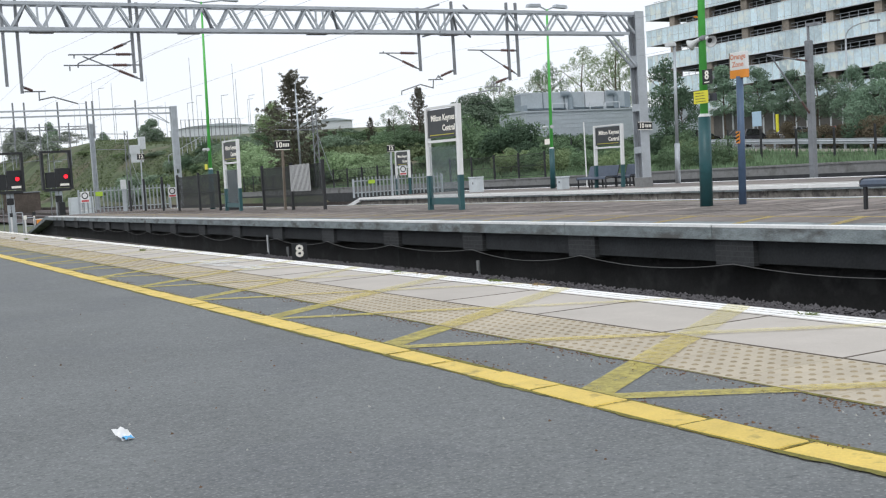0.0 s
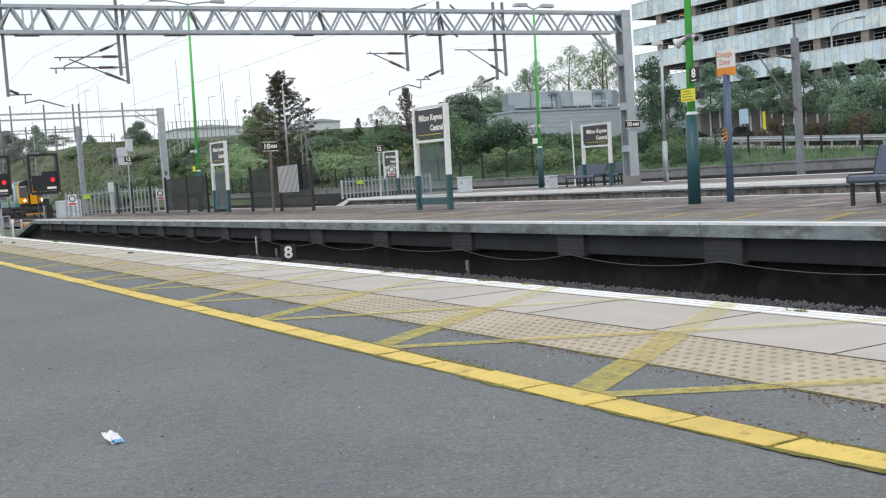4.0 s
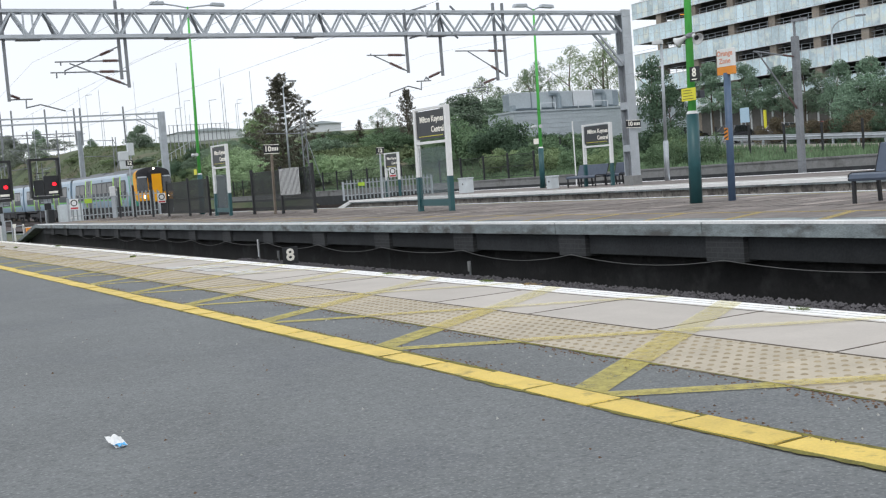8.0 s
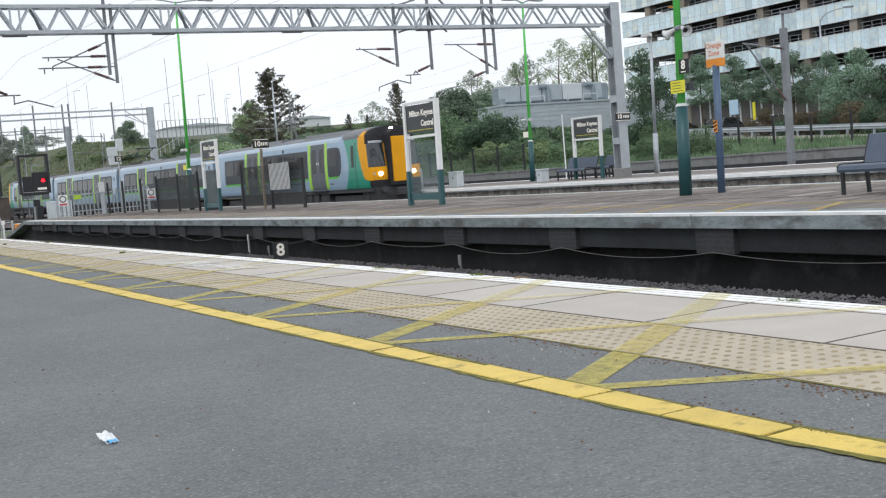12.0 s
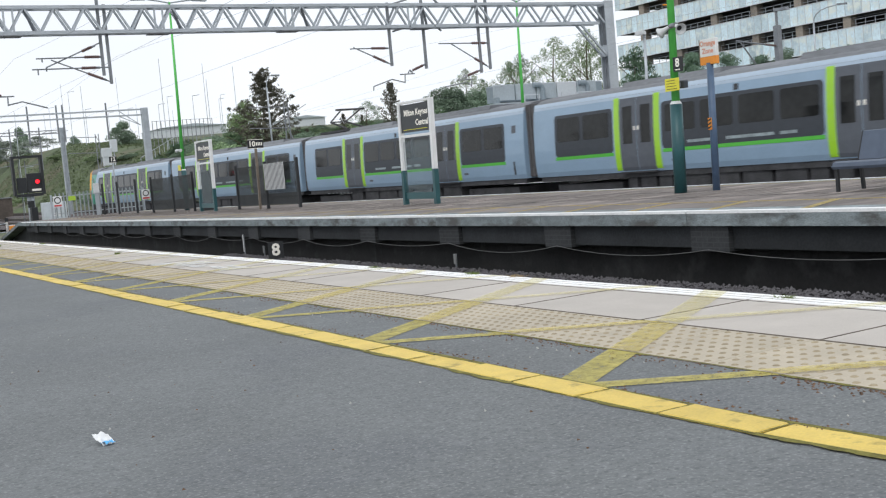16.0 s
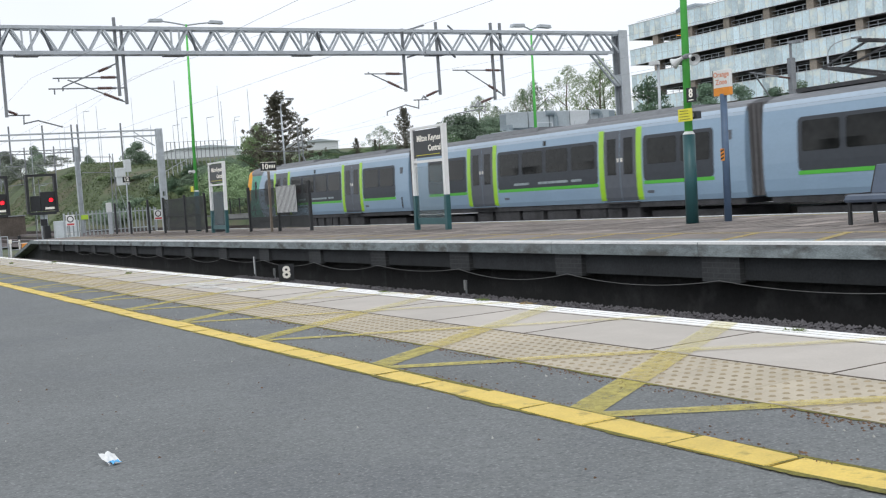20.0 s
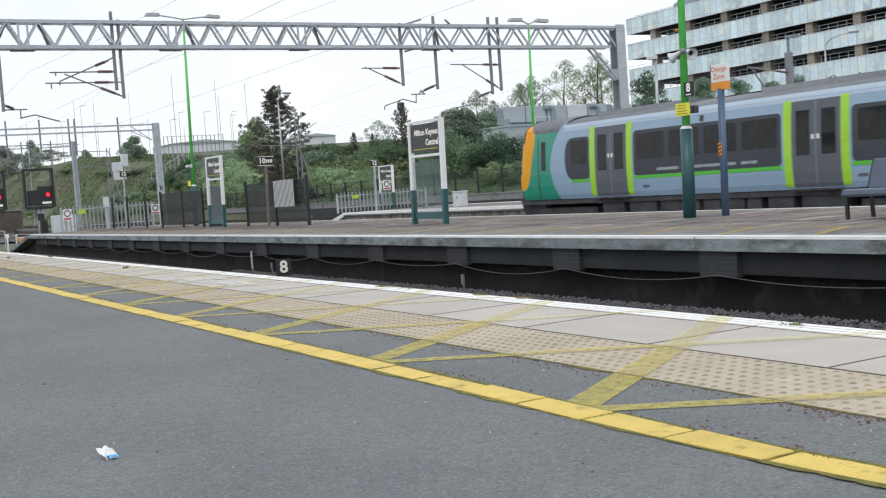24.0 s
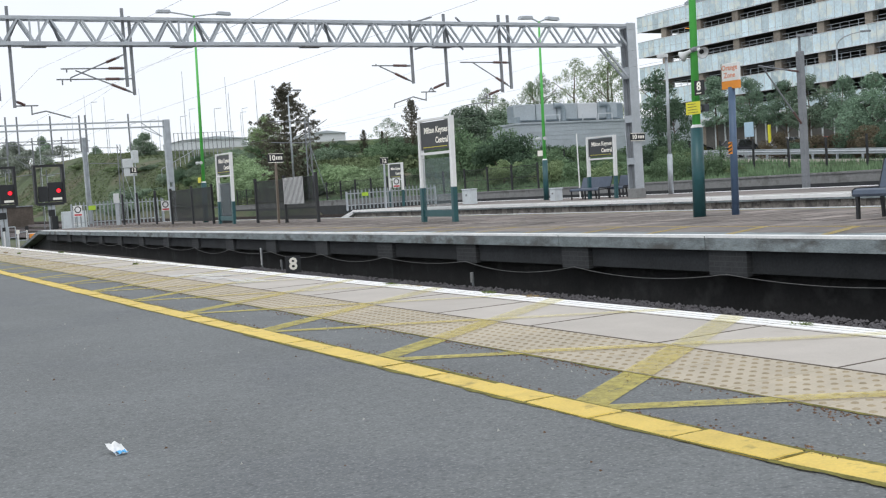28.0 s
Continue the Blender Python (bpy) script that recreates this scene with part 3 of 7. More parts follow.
for _k in range(7):
    BELLOWS.box(-1.12 if _k % 2 else -1.17, 1.12 if _k % 2 else 1.17, 20.06 + _k * 0.0972, 20.06 + (_k + 1) * 0.0972, 1.2, 3.58 if _k % 2 else 3.62)


def build_train():
    rng = random.Random(7)
    cars = []
    train = thing("passenger_train", "four-car silver and green electric train with yellow cab fronts", "train", (TRAIN_X, 0, RAIL_Z))
    for k in range(4):
        cab = {0: -1, 3: 1}.get(k, 0)
        y0, y1 = (3.35 if cab < 0 else 0.34), (17.05 if cab > 0 else 20.06)
        car = part("carriage", shell(SIDE, y0, y1), T_GREY, train, "silver-blue carriage body", at=(0, k * CAR, 0))
        cars.append(car)
        part("carriage_roof", shell(ROOF, y0, y1), T_ROOF, car, "dark grey curved roof")
        for side in (-1, 1):
            fit_side(car, side, cab)
        underframe(car, rng)
        roof_kit(car, 2 if k == 1 else 1)
        if cab < 0:
            cab_end(car, Matrix.Translation((0, 0.05, 0)), True)
        if cab > 0:
            cab_end(car, Matrix.Translation((0, 20.35, 0)) @ Matrix.Diagonal((1, -1, 1, 1)), False)
        if k < 3:
            part("gangway", BELLOWS, T_BELLOWS, car, "grey ribbed corridor bellows")
    # the body is a little taller and wider than the outline above
    for ob in train.children_recursive:
        co = np.empty(len(ob.data.vertices) * 3)
        ob.data.vertices.foreach_get("co", co)
        co = co.reshape(-1, 3)
        co[:, 0] *= 1.04
        co[:, 2] += 0.065 * np.maximum(0, co[:, 2] - 1.2)
        ob.data.vertices.foreach_set("co", co.ravel())
    return train, cars


train, cars = build_train()

# ---- overhead line ----
GAN_Y = 35.5
# the beam is bolted together from sections: from, to, number of bays
LATTICE = ((-8.45, -3.05, 6), (-3.05, 1.62, 5), (1.62, 6.14, 5), (6.14, 10.65, 5), (10.65, 15.07, 5), (15.07, 19.75, 5), (19.75, 27.72, 7))


def build_gantry():
    g = thing("overhead_line_gantry", "grey lattice steel gantry spanning the tracks", "gantry", (0, GAN_Y, 0))
    x0, x1, zb, zt = -9.0, 28.1, 6.04, 6.8
    for y in (-0.17, 0.17):
        part("bottom_chord", Geo().box(x0, x1, y - 0.05, y + 0.05, zb - 0.06, zb + 0.05), GALV, g)
        part("top_chord", Geo().box(x0, x1 + 0.6, y - 0.05, y + 0.05, zt - 0.05, zt + 0.05), GALV, g)
        for a0, a1, bays in LATTICE:
            pitch = (a1 - a0) / bays
            for i in range(bays):
                a = a0 + i * pitch
                part("brace", Geo().bar((a, y, zb), (a + pitch / 2, y, zt), 0.06), GALV, g)
                part("brace", Geo().bar((a + pitch / 2, y, zt), (a + pitch, y, zb), 0.06), GALV, g)
    for a0, a1, bays in LATTICE:
        pitch = (a1 - a0) / bays
        for i in range(bays):
            for z in (zb, zt):
                part("cross_brace", Geo().bar((a0 + i * pitch, -0.17, z), (a0 + (i + 1) * pitch, 0.17, z), 0.035), GALV, g)
        for x in (a0 - 0.13, a0 + 0.13):
            part("end_strut", Geo().bar((x, -0.17, zb), (x, -0.17, zt), 0.05), GALV, g)
        part("end_brace", Geo().bar((a0 + 0.45, -0.17, zt), (a0 + 0.8, 0.17, zb), 0.07), GALV_DARK, g)
        part("end_brace", Geo().bar((a0 - 0.45, -0.17, zt), (a0 - 0.8, 0.17, zb), 0.07), GALV_DARK, g)
    for x in (19.45, 20.85):
        d = 0.3 if x < 20 else -0.3
        for z in (zb - 0.12, zt + 0.07):
            part("stiffener", Geo().bar((x - d, 0.24, z), (x + d * 0.7, -0.24, z + 0.12), 0.05), GALV_DARK, g)
    for x in (6.14, 10.65, 15.07, 20.2):
        part("splice_plate", Geo().box(x - 0.35, x + 0.35, -0.24, 0.24, zb - 0.09, zb - 0.061), GALV_DARK, g)
    # the column at the far end: two flanges and a web set back between them, tied by batten plates
    col = part("column", Geo().box(28.4, 28.82, -0.24, -0.2, 0.0, 6.9).box(28.4, 28.82, 0.2, 0.24, 0.0, 6.9), GALV, g, "light grey steel column")
    part("web", Geo().box(28.58, 28.62, -0.2, 0.2, 0.0, 6.88), GALV_DARK, col, "recessed darker web")
    for z, h in ((1.34, 0.26), (3.0, 0.28), (4.73, 0.45), (6.7, 0.18)):
        part("batten_plate", Geo().box(28.405, 28.44, -0.2, 0.2, z, z + h), GALV, col)
    part("base_plinth", Geo().slab(28.37, 28.85, -0.27, 0.27, 0.0, 0.38, 0.02), WALL_GREY, g)
    for y in (-0.15, 0.15):
        part("knee_brace", Geo().bar((27.2, y, zb), (28.42, y, 4.75), 0.07), GALV, g)
        part("knee_brace", Geo().bar((27.75, y, zt), (28.42, y, zb), 0.07), GALV, g)
    part("column", Geo().box(-8.9, -8.5, -0.32, 0.32, 0.0, 6.9), GALV, g)
    # drop tubes: place, side offset, bottom
    for x, yy, z in ((5.0, -0.1, 4.35), (5.42, 0.0, 4.15), (8.8, 0.0, 4.72), (9.0, 0.0, 4.46), (18.88, 0.0, 4.68), (20.27, 0.0, 4.54), (22.6, 0.0, 4.31), (23.0, 0.0, 4.43)):
        part("drop_tube", Geo().box(x - 0.042, x + 0.042, yy - 0.042, yy + 0.042, z, 7.15 if x < 9 or x > 20 else 6.9), GALV_DARK, g, "weathered steel drop tube")
    return g


def run(pts):
    return [(x, 0, z) for x, z in pts]


def ribbed(p, q, n=10, ribs=7):
    """One turned body with ribs along it."""
    d = (q - p).normalized()
    u = d.orthogonal().normalized()
    w = d.cross(u)
    v, f = [], []
    count = ribs * 2 + 1
    for k in range(count):
        m, r = p.lerp(q, k / (count - 1)), 0.055 if k % 2 else 0.03
        v += [m + (u * math.cos(2 * math.pi * i / n) + w * math.sin(2 * math.pi * i / n)) * r for i in range(n)]
        if k:
            f += [((k - 1) * n + i, (k - 1) * n + (i + 1) % n, k * n + (i + 1) % n, k * n + i) for i in range(n)]
    return Geo().add(v, f + [tuple(reversed(range(n))), tuple(range((count - 1) * n, count * n))])


def arm_set(tube_x, lines, insulators, group="registration arms"):
    """Registration arms hung from the drop tube at tube_x: lines and insulators in the plane of the gantry, as (x, z)."""
    c = thing("registration_arm", "steel registration arms with rust-brown insulators", "catenary arm", (0, GAN_Y, 0), group=group)
    for pts in lines:
        part("arm", Geo().path(run(pts), 0.021), GALV_DARK, c)
    for a, b in insulators:
        p, q = Vector((a[0], 0, a[1])), Vector((b[0], 0, b[1]))
        part("insulator", ribbed(p, q), RUST, c, "ribbed brown insulator")
        part("clamp", Geo().tube(p, p + (p - q).normalized() * 0.12, 0.035, n=8), GALV_DARK, c)
    return c


def build_arms():
    arm_set(8.8, [[(8.8, 5.74), (7.1, 5.02), (7.1, 4.9)], [(8.8, 5.3), (6.83, 5.29)], [(7.0, 5.29), (7.0, 5.18)]], [((8.5, 5.6), (8.2, 5.48)), ((8.7, 5.3), (8.26, 5.3))])
    arm_set(9.0, [[(9.0, 4.97), (6.68, 4.97)], [(6.85, 4.97), (6.85, 4.8)], [(8.98, 4.52), (7.26, 5.24)]], [((8.57, 4.97), (8.14, 4.97)), ((8.75, 4.62), (8.31, 4.8))])
    arm_set(5.42, [[(5.42, 4.2), (6.09, 4.2)], [(5.9, 4.2), (5.89, 3.92)], [(5.9, 3.95), (6.3, 4.03), (7.01, 3.81)]], [((5.5, 4.32), (5.72, 4.22))])
    arm_set(18.8, [[(18.8, 5.31), (17.3, 5.32)], [(18.85, 4.74), (17.57, 5.3)], [(17.45, 5.32), (17.45, 5.38)]], [((18.66, 5.31), (18.12, 5.32)), ((18.62, 4.84), (18.17, 5.04))])
    arm_set(20.25, [[(20.25, 4.7), (19.58, 4.44)], [(19.17, 4.37), (19.76, 4.38)], [(19.37, 4.38), (19.34, 4.06)], [(19.34, 4.08), (18.83, 4.21), (18.08, 3.99)], [(18.08, 3.99), (18.06, 3.85)], [(19.68, 4.4), (19.58, 4.52), (19.48, 4.38)]], [((20.12, 4.66), (19.69, 4.5))])
    arm_set(23.0, [[(23.0, 5.4), (20.86, 5.42)], [(23.0, 4.47), (21.39, 5.4)]], [((22.85, 5.4), (22.27, 5.41)), ((22.73, 4.63), (22.34, 4.85))])
    arm_set(22.6, [[(22.6, 4.43), (21.84, 4.17)], [(21.5, 4.08), (22.14, 4.09), (22.11, 3.82)], [(22.11, 3.85), (21.91, 3.98), (21.02, 3.86)], [(21.94, 4.12), (21.84, 4.28), (21.74, 4.1)]], [((22.43, 4.37), (21.98, 4.23))])


def build_wires():
    for x in TRACKS[:4]:
        w = thing("overhead_wire", "thin dark contact and carrier wires over a track", "wire", (x, 0, 0), group="overhead wires")
        for z, sag in ((3.85, 0.0), (5.3, 0.75)):
            g = Geo()
            for k in range(-4, 7):
                a, b = GAN_Y + k * 62, GAN_Y + (k + 1) * 62
                pts = []
                for i in range(9):
                    q = i / 8
                    pts.append((0.2 * (1 if k % 2 else -1) * (1 - 2 * q), a + (b - a) * q, z - sag * 4 * q * (1 - q)))
                g.path(pts, 0.003, 4)
            part("wire", g, GALV_DARK, w)


def build_far_gantry():
    g = thing("overhead_line_portal", "light grey twin-tube steel portal across the far tracks", "gantry", (0, 100, 0))
    for z in (8.0, 8.48):
        part("beam", Geo().box(-6, 27.6, -0.12, 0.12, z - 0.06, z + 0.06), GALV, g)
    part("column", Geo().box(27.65, 27.79, -0.25, 0.25, BED_Z, 8.6).box(28.06, 28.2, -0.25, 0.25, BED_Z, 8.6).box(27.79, 28.06, -0.2, 0.2, 3.0, 8.6), GALV, g)
    for i in range(5):
        part("batten_plate", Geo().box(27.79, 28.06, -0.22, 0.22, -0.9 + i * 0.8, -0.6 + i * 0.8), GALV, g)
    for z in (8.0, 8.48):
        part("brace", Geo().bar((25.6, 0, z), (27.5, 0, 7.1), 0.06), GALV, g)
    for x in (14.4, 15.3, 18.0, 20.4, 20.9, 24.6):
        part("drop_tube", Geo().box(x - 0.06, x + 0.06, -0.06, 0.06, 6.0, 9.2), GALV_DARK, g)
    return g


build_gantry()
build_arms()
build_far_gantry()
build_wires()

# ---- platform furniture ----


def name_board(x, y, length, z_top):
    """A station name board between two posts, seen from the camera's platform."""
    s = thing("station_sign", "dark station name board in a white frame on teal posts", "sign", (x, y, 0), group="station name boards")
    h = length / 2
    zb = z_top - 0.85
    for e in (-h, h):
        p = part("post", Geo().slab(-0.06, 0.06, e - 0.06, e + 0.06, 0.95, z_top, 0.01), WHITE, s, "white upper post")
        part("post_base", Geo().slab(-0.064, 0.064, e - 0.064, e + 0.064, 0.0, 0.95, 0.01), TEAL, p, "teal lower post")
    part("top_rail", Geo().box(-0.04, 0.04, -h + 0.06, h - 0.06, z_top - 0.06, z_top), WHITE, s)
    part("bottom_rail", Geo().box(-0.04, 0.04, -h + 0.06, h - 0.06, zb - 0.14, zb - 0.07), WHITE, s)
    b = part("board", Geo().slab(-0.03, 0.03, -h + 0.1, h - 0.08, zb, z_top - 0.09, 0.004), CHAR, s, "charcoal name panel")
    sz = 0.255 * length / 1.95
    words("lettering", "Milton Keynes", sz, LETTER, b, upright(-0.034, -h + 0.14, zb + 0.52, -90), align="RIGHT")
    words("lettering", "Central", sz, LETTER, b, upright(-0.034, -h + 0.14, zb + 0.24, -90), align="RIGHT")
    part("rule", Geo().box(-0.034, -0.031, -h + 0.2, h - 0.2, zb + 0.06, zb + 0.075), YELLOW_SIGN, b)
    return s


def glass_screen(s, length):
    h = length / 2
    part("screen", Geo().box(-0.012, 0.012, -h + 0.07, h - 0.07, 0.33, 1.75), SCREEN, s, "scratched translucent screen")
    part("kick_panel", Geo().slab(-0.025, 0.025, -h + 0.07, h - 0.07, 0.15, 0.33, 0.004), TEAL, s, "teal kick panel")


SCREEN = mat("scratched_screen", (0.16, 0.22, 0.24), 0.25, vary=0.2)
SCREEN.node_tree.nodes["Principled BSDF"].inputs["Alpha"].default_value = 0.2


def lamp_column(x, y, top, teal_top, r, reach=1.85):
    c = thing("lamp_column", "tall bright green lamp column with a teal base", "lamp post", (x, y, 0), group="lamp columns")
    part("base_sleeve", Geo().tube((0, 0, 0), (0, 0, teal_top), r * 1.55, r * 1.5, 20), TEAL, c, "thick teal lower sleeve", smooth=True)
    part("collar", Geo().tube((0, 0, teal_top), (0, 0, teal_top + 0.06), r * 1.5, r * 1.05, 20), WHITE, c, "white collar")
    part("shaft", Geo().tube((0, 0, teal_top + 0.06), (0, 0, top), r, r * 0.55, 16), LIME_POLE, c, "bright green shaft", smooth=True)
    for s in (-1, 1):
        e = s * (reach - 0.65)
        a = part("bracket", Geo().path([(0, 0, top - 0.05), (e * 0.5, 0, top + 0.05), (e, 0, top + 0.12)], 0.035), GALV, c)
        part("lamp_head", Geo().prism([(e - s * 0.05, top + 0.08), (e + s * 0.65, top + 0.06), (e + s * 0.6, top + 0.2), (e, top + 0.22)], "y", -0.15, 0.15), GALV, a)
    return c


def build_platform_things():
    name_board(14.85, 26.95, 1.75, 2.84)
    glass_screen(bpy.data.objects["station_sign"], 1.75)
    glass_screen(name_board(15.1, 45.95, 1.85, 2.98), 1.85)
    name_board(29.2, 38.5, 1.85, 2.65)
    name_board(29.0, 57.5, 1.6, 2.5)
    lamp_column(15.6, 17.4, 8.8, 1.8, 0.083)
    lamp_column(16.7, 54.1, 10.1, 1.95, 0.085)
    lamp_column(30.4, 44.5, 8.45, 1.9, 0.085, 1.1)


build_platform_things()

# ---- car park, low building, road and distance ----
# sky reflections are painted in: a bluish base with paler blotches
PARAPET = mat("parapet_panel", (0.62, 0.755, 0.82), 0.22, vary=0.14, scale=0.45, fine=4, rand=0.2, stain=(0.78, 0.84, 0.8), stain_at=0.56, stain_scale=0.7)
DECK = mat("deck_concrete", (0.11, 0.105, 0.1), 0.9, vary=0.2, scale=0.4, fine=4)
COLUMN = mat("column_concrete", (0.27, 0.235, 0.2), 0.9, vary=0.2, scale=0.5, fine=5, rand=0.1)
CLAD = mat("pale_cladding", (0.4, 0.45, 0.485), 0.6, vary=0.1, scale=0.5, fine=6)
CLAD_DARK = mat("grey_plant", (0.25, 0.3, 0.335), 0.6, vary=0.15, scale=0.8, fine=6)
ROAD = mat("pale_road", (0.18, 0.185, 0.187), 0.9, vary=0.1, scale=0.4, fine=8)
SHED = mat("distant_shed", (0.6, 0.63, 0.66), 0.7, vary=0.05)
CAR_BLACK = mat("black_car_paint", (0.015, 0.016, 0.02), 0.2, vary=0.05, coat=0.6)
CAR_SILVER = mat("silver_car_paint", (0.4, 0.41, 0.43), 0.25, 0.5, vary=0.05, coat=0.6)
CAR_RED = mat("red_car_paint", (0.2, 0.02, 0.02), 0.25, vary=0.05, coat=0.6)
TYRE = mat("tyre_rubber", (0.02, 0.02, 0.02), 0.8, vary=0.1)


def build_car_park():
    b = thing("multi_storey_car_park", "multi-storey car park with pale parapet bands and dark open decks", "car park", (95, 0, 0))
    end = 115.8
    panel = Geo().slab(-0.06, 0.06, 0.02, 1.02, -0.95, 0.95, 0.02)
    panel.add([(-0.06, 0.02, 0), (-0.06, 1.02, 0)], [])
    me = panel.mesh("parapet_panel")
    post = Geo().box(0.5, 0.56, 0, 0.055, 0.9, 1.75).mesh("guard_post")
    for k, zc in enumerate((20.1, 16.85, 13.6, 10.4, 7.15)):
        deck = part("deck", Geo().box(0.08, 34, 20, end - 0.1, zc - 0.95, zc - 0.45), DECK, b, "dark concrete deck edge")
        for i in range(52):
            part("parapet_panel", me, PARAPET, deck, at=(0, end - 1.04 * (i + 1), zc))
        far = Geo()
        for i in range(40):
            y = end - 1.04 * (53 + i)
            far.box(-0.06, 0.06, y, y + 1.0, zc - 0.95, zc + 0.95)
        part("parapet_row", far, PARAPET, deck)
        bars_ = Geo().box(-0.1, 0.0, 20, end, zc + 0.952, zc + 1.02).box(-0.1, 0.0, 20, end, zc - 1.02, zc - 0.952)
        for i in range(92):
            y = end - 1.04 * (i + 1)
            bars_.box(-0.1, 0.02, y - 0.015, y + 0.018, zc - 0.95, zc + 0.95)
        part("glazing_frame", bars_, SHED, deck, "pale frame round the parapet panels")
        part("parapet_end", Geo().box(0, 34, end - 0.1, end, zc - 0.95, zc + 0.95), PARAPET, deck)
        if k:
            rail = part("guard_rail", Geo().box(0.5, 0.56, 22, end - 5.5, zc + 1.72, zc + 1.77).box(0.5, 0.56, 22, end - 5.5, zc + 1.32, zc + 1.355), GALV, deck, "pale guard rail in the opening")
            for i in range(62):
                part("guard_post", post, GALV, deck, at=(0, end - 6 - i * 1.2, zc))
        else:
            part("roof_rail", Geo().box(0.5, 0.55, 60, end - 1, zc + 1.25, zc + 1.31), GALV, deck)
    for i in range(15):
        y = 110.9 - i * 6.3
        part("column", Geo().slab(0.12, 1.1, y - 0.48, y + 0.48, 3.0, 19.3, 0.04), COLUMN, b, "brown-grey concrete column")
        part("column", Geo().slab(15, 15.9, y - 0.48, y + 0.48, 3.0, 19.3, 0.04), COLUMN, b)
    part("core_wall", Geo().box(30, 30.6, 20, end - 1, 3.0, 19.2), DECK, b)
    part("ground_wall", Geo().box(2.5, 2.8, 20, end - 3, 3.0, 6.2), COLUMN, b)
    part("roof_plant", Geo().slab(3, 8, 106.5, 110, 20.5, 22.4, 0.3), CLAD_DARK, b, "grey roof plant")
    part("soffit_lamp", Geo().box(1.6, 2.6, 108.4, 108.5, 18.62, 18.7), AMBER, b, "yellow strip lamp under the deck")


def build_low_building():
    b = thing("low_building", "low pale grey building clad in horizontal boards", "building", (60, 94, 1.5))
    part("wall", Geo().box(1.5, 24, 0.06, 5, 0, 5.1), CLAD, b)
    board = Geo().prism([(-0.02, 0.0), (0.06, 0.0), (0.06, 0.42), (0.0, 0.42)], "x", 1.5, 24).mesh("board")
    for i in range(12):
        part("board", board, CLAD, b, at=(0, 0, 0.02 + i * 0.43))
    part("side_wall", Geo().box(1.45, 1.495, 0.06, 5, 0, 5.1), CLAD, b)
    part("roof_edge", Geo().box(1.35, 24.1, -0.12, 5.1, 5.1, 5.28), CLAD, b)
    plant = part("roof_plant", Geo().slab(2.1, 15.8, 1.6, 3, 5.45, 7.15, 0.12), CLAD_DARK, b, "row of grey air handling units on the roof")
    for x in (2.0, 4.6, 7.2, 9.8, 12.4):
        part("casing", Geo().slab(x, x + 2.45, 1.4, 1.62, 5.6, 7.2, 0.06), CLAD if x != 9.8 else SHED, plant)
    for x in (7.6, 13.4):
        part("duct", Geo().path([(x - 0.9, 1.3, 7.0), (x, 1.3, 7.0), (x + 0.25, 1.3, 6.7), (x + 0.25, 1.3, 5.4)], 0.27, 10), CLAD_DARK, plant, "bent grey duct")
    for x in (5.2, 9.9, 11.9):
        part("roof_frame", Geo().bar((x, 0.8, 5.28), (x, 0.8, 6.0), 0.08).bar((x + 1.8, 0.8, 5.28), (x + 1.8, 0.8, 6.0), 0.08).bar((x, 0.8, 6.0), (x + 1.8, 0.8, 6.0), 0.08), SHED, b)
    part("small_unit", Geo().slab(1.6, 2.0, 0.5, 1.2, 5.28, 5.9, 0.05), CLAD_DARK, b)


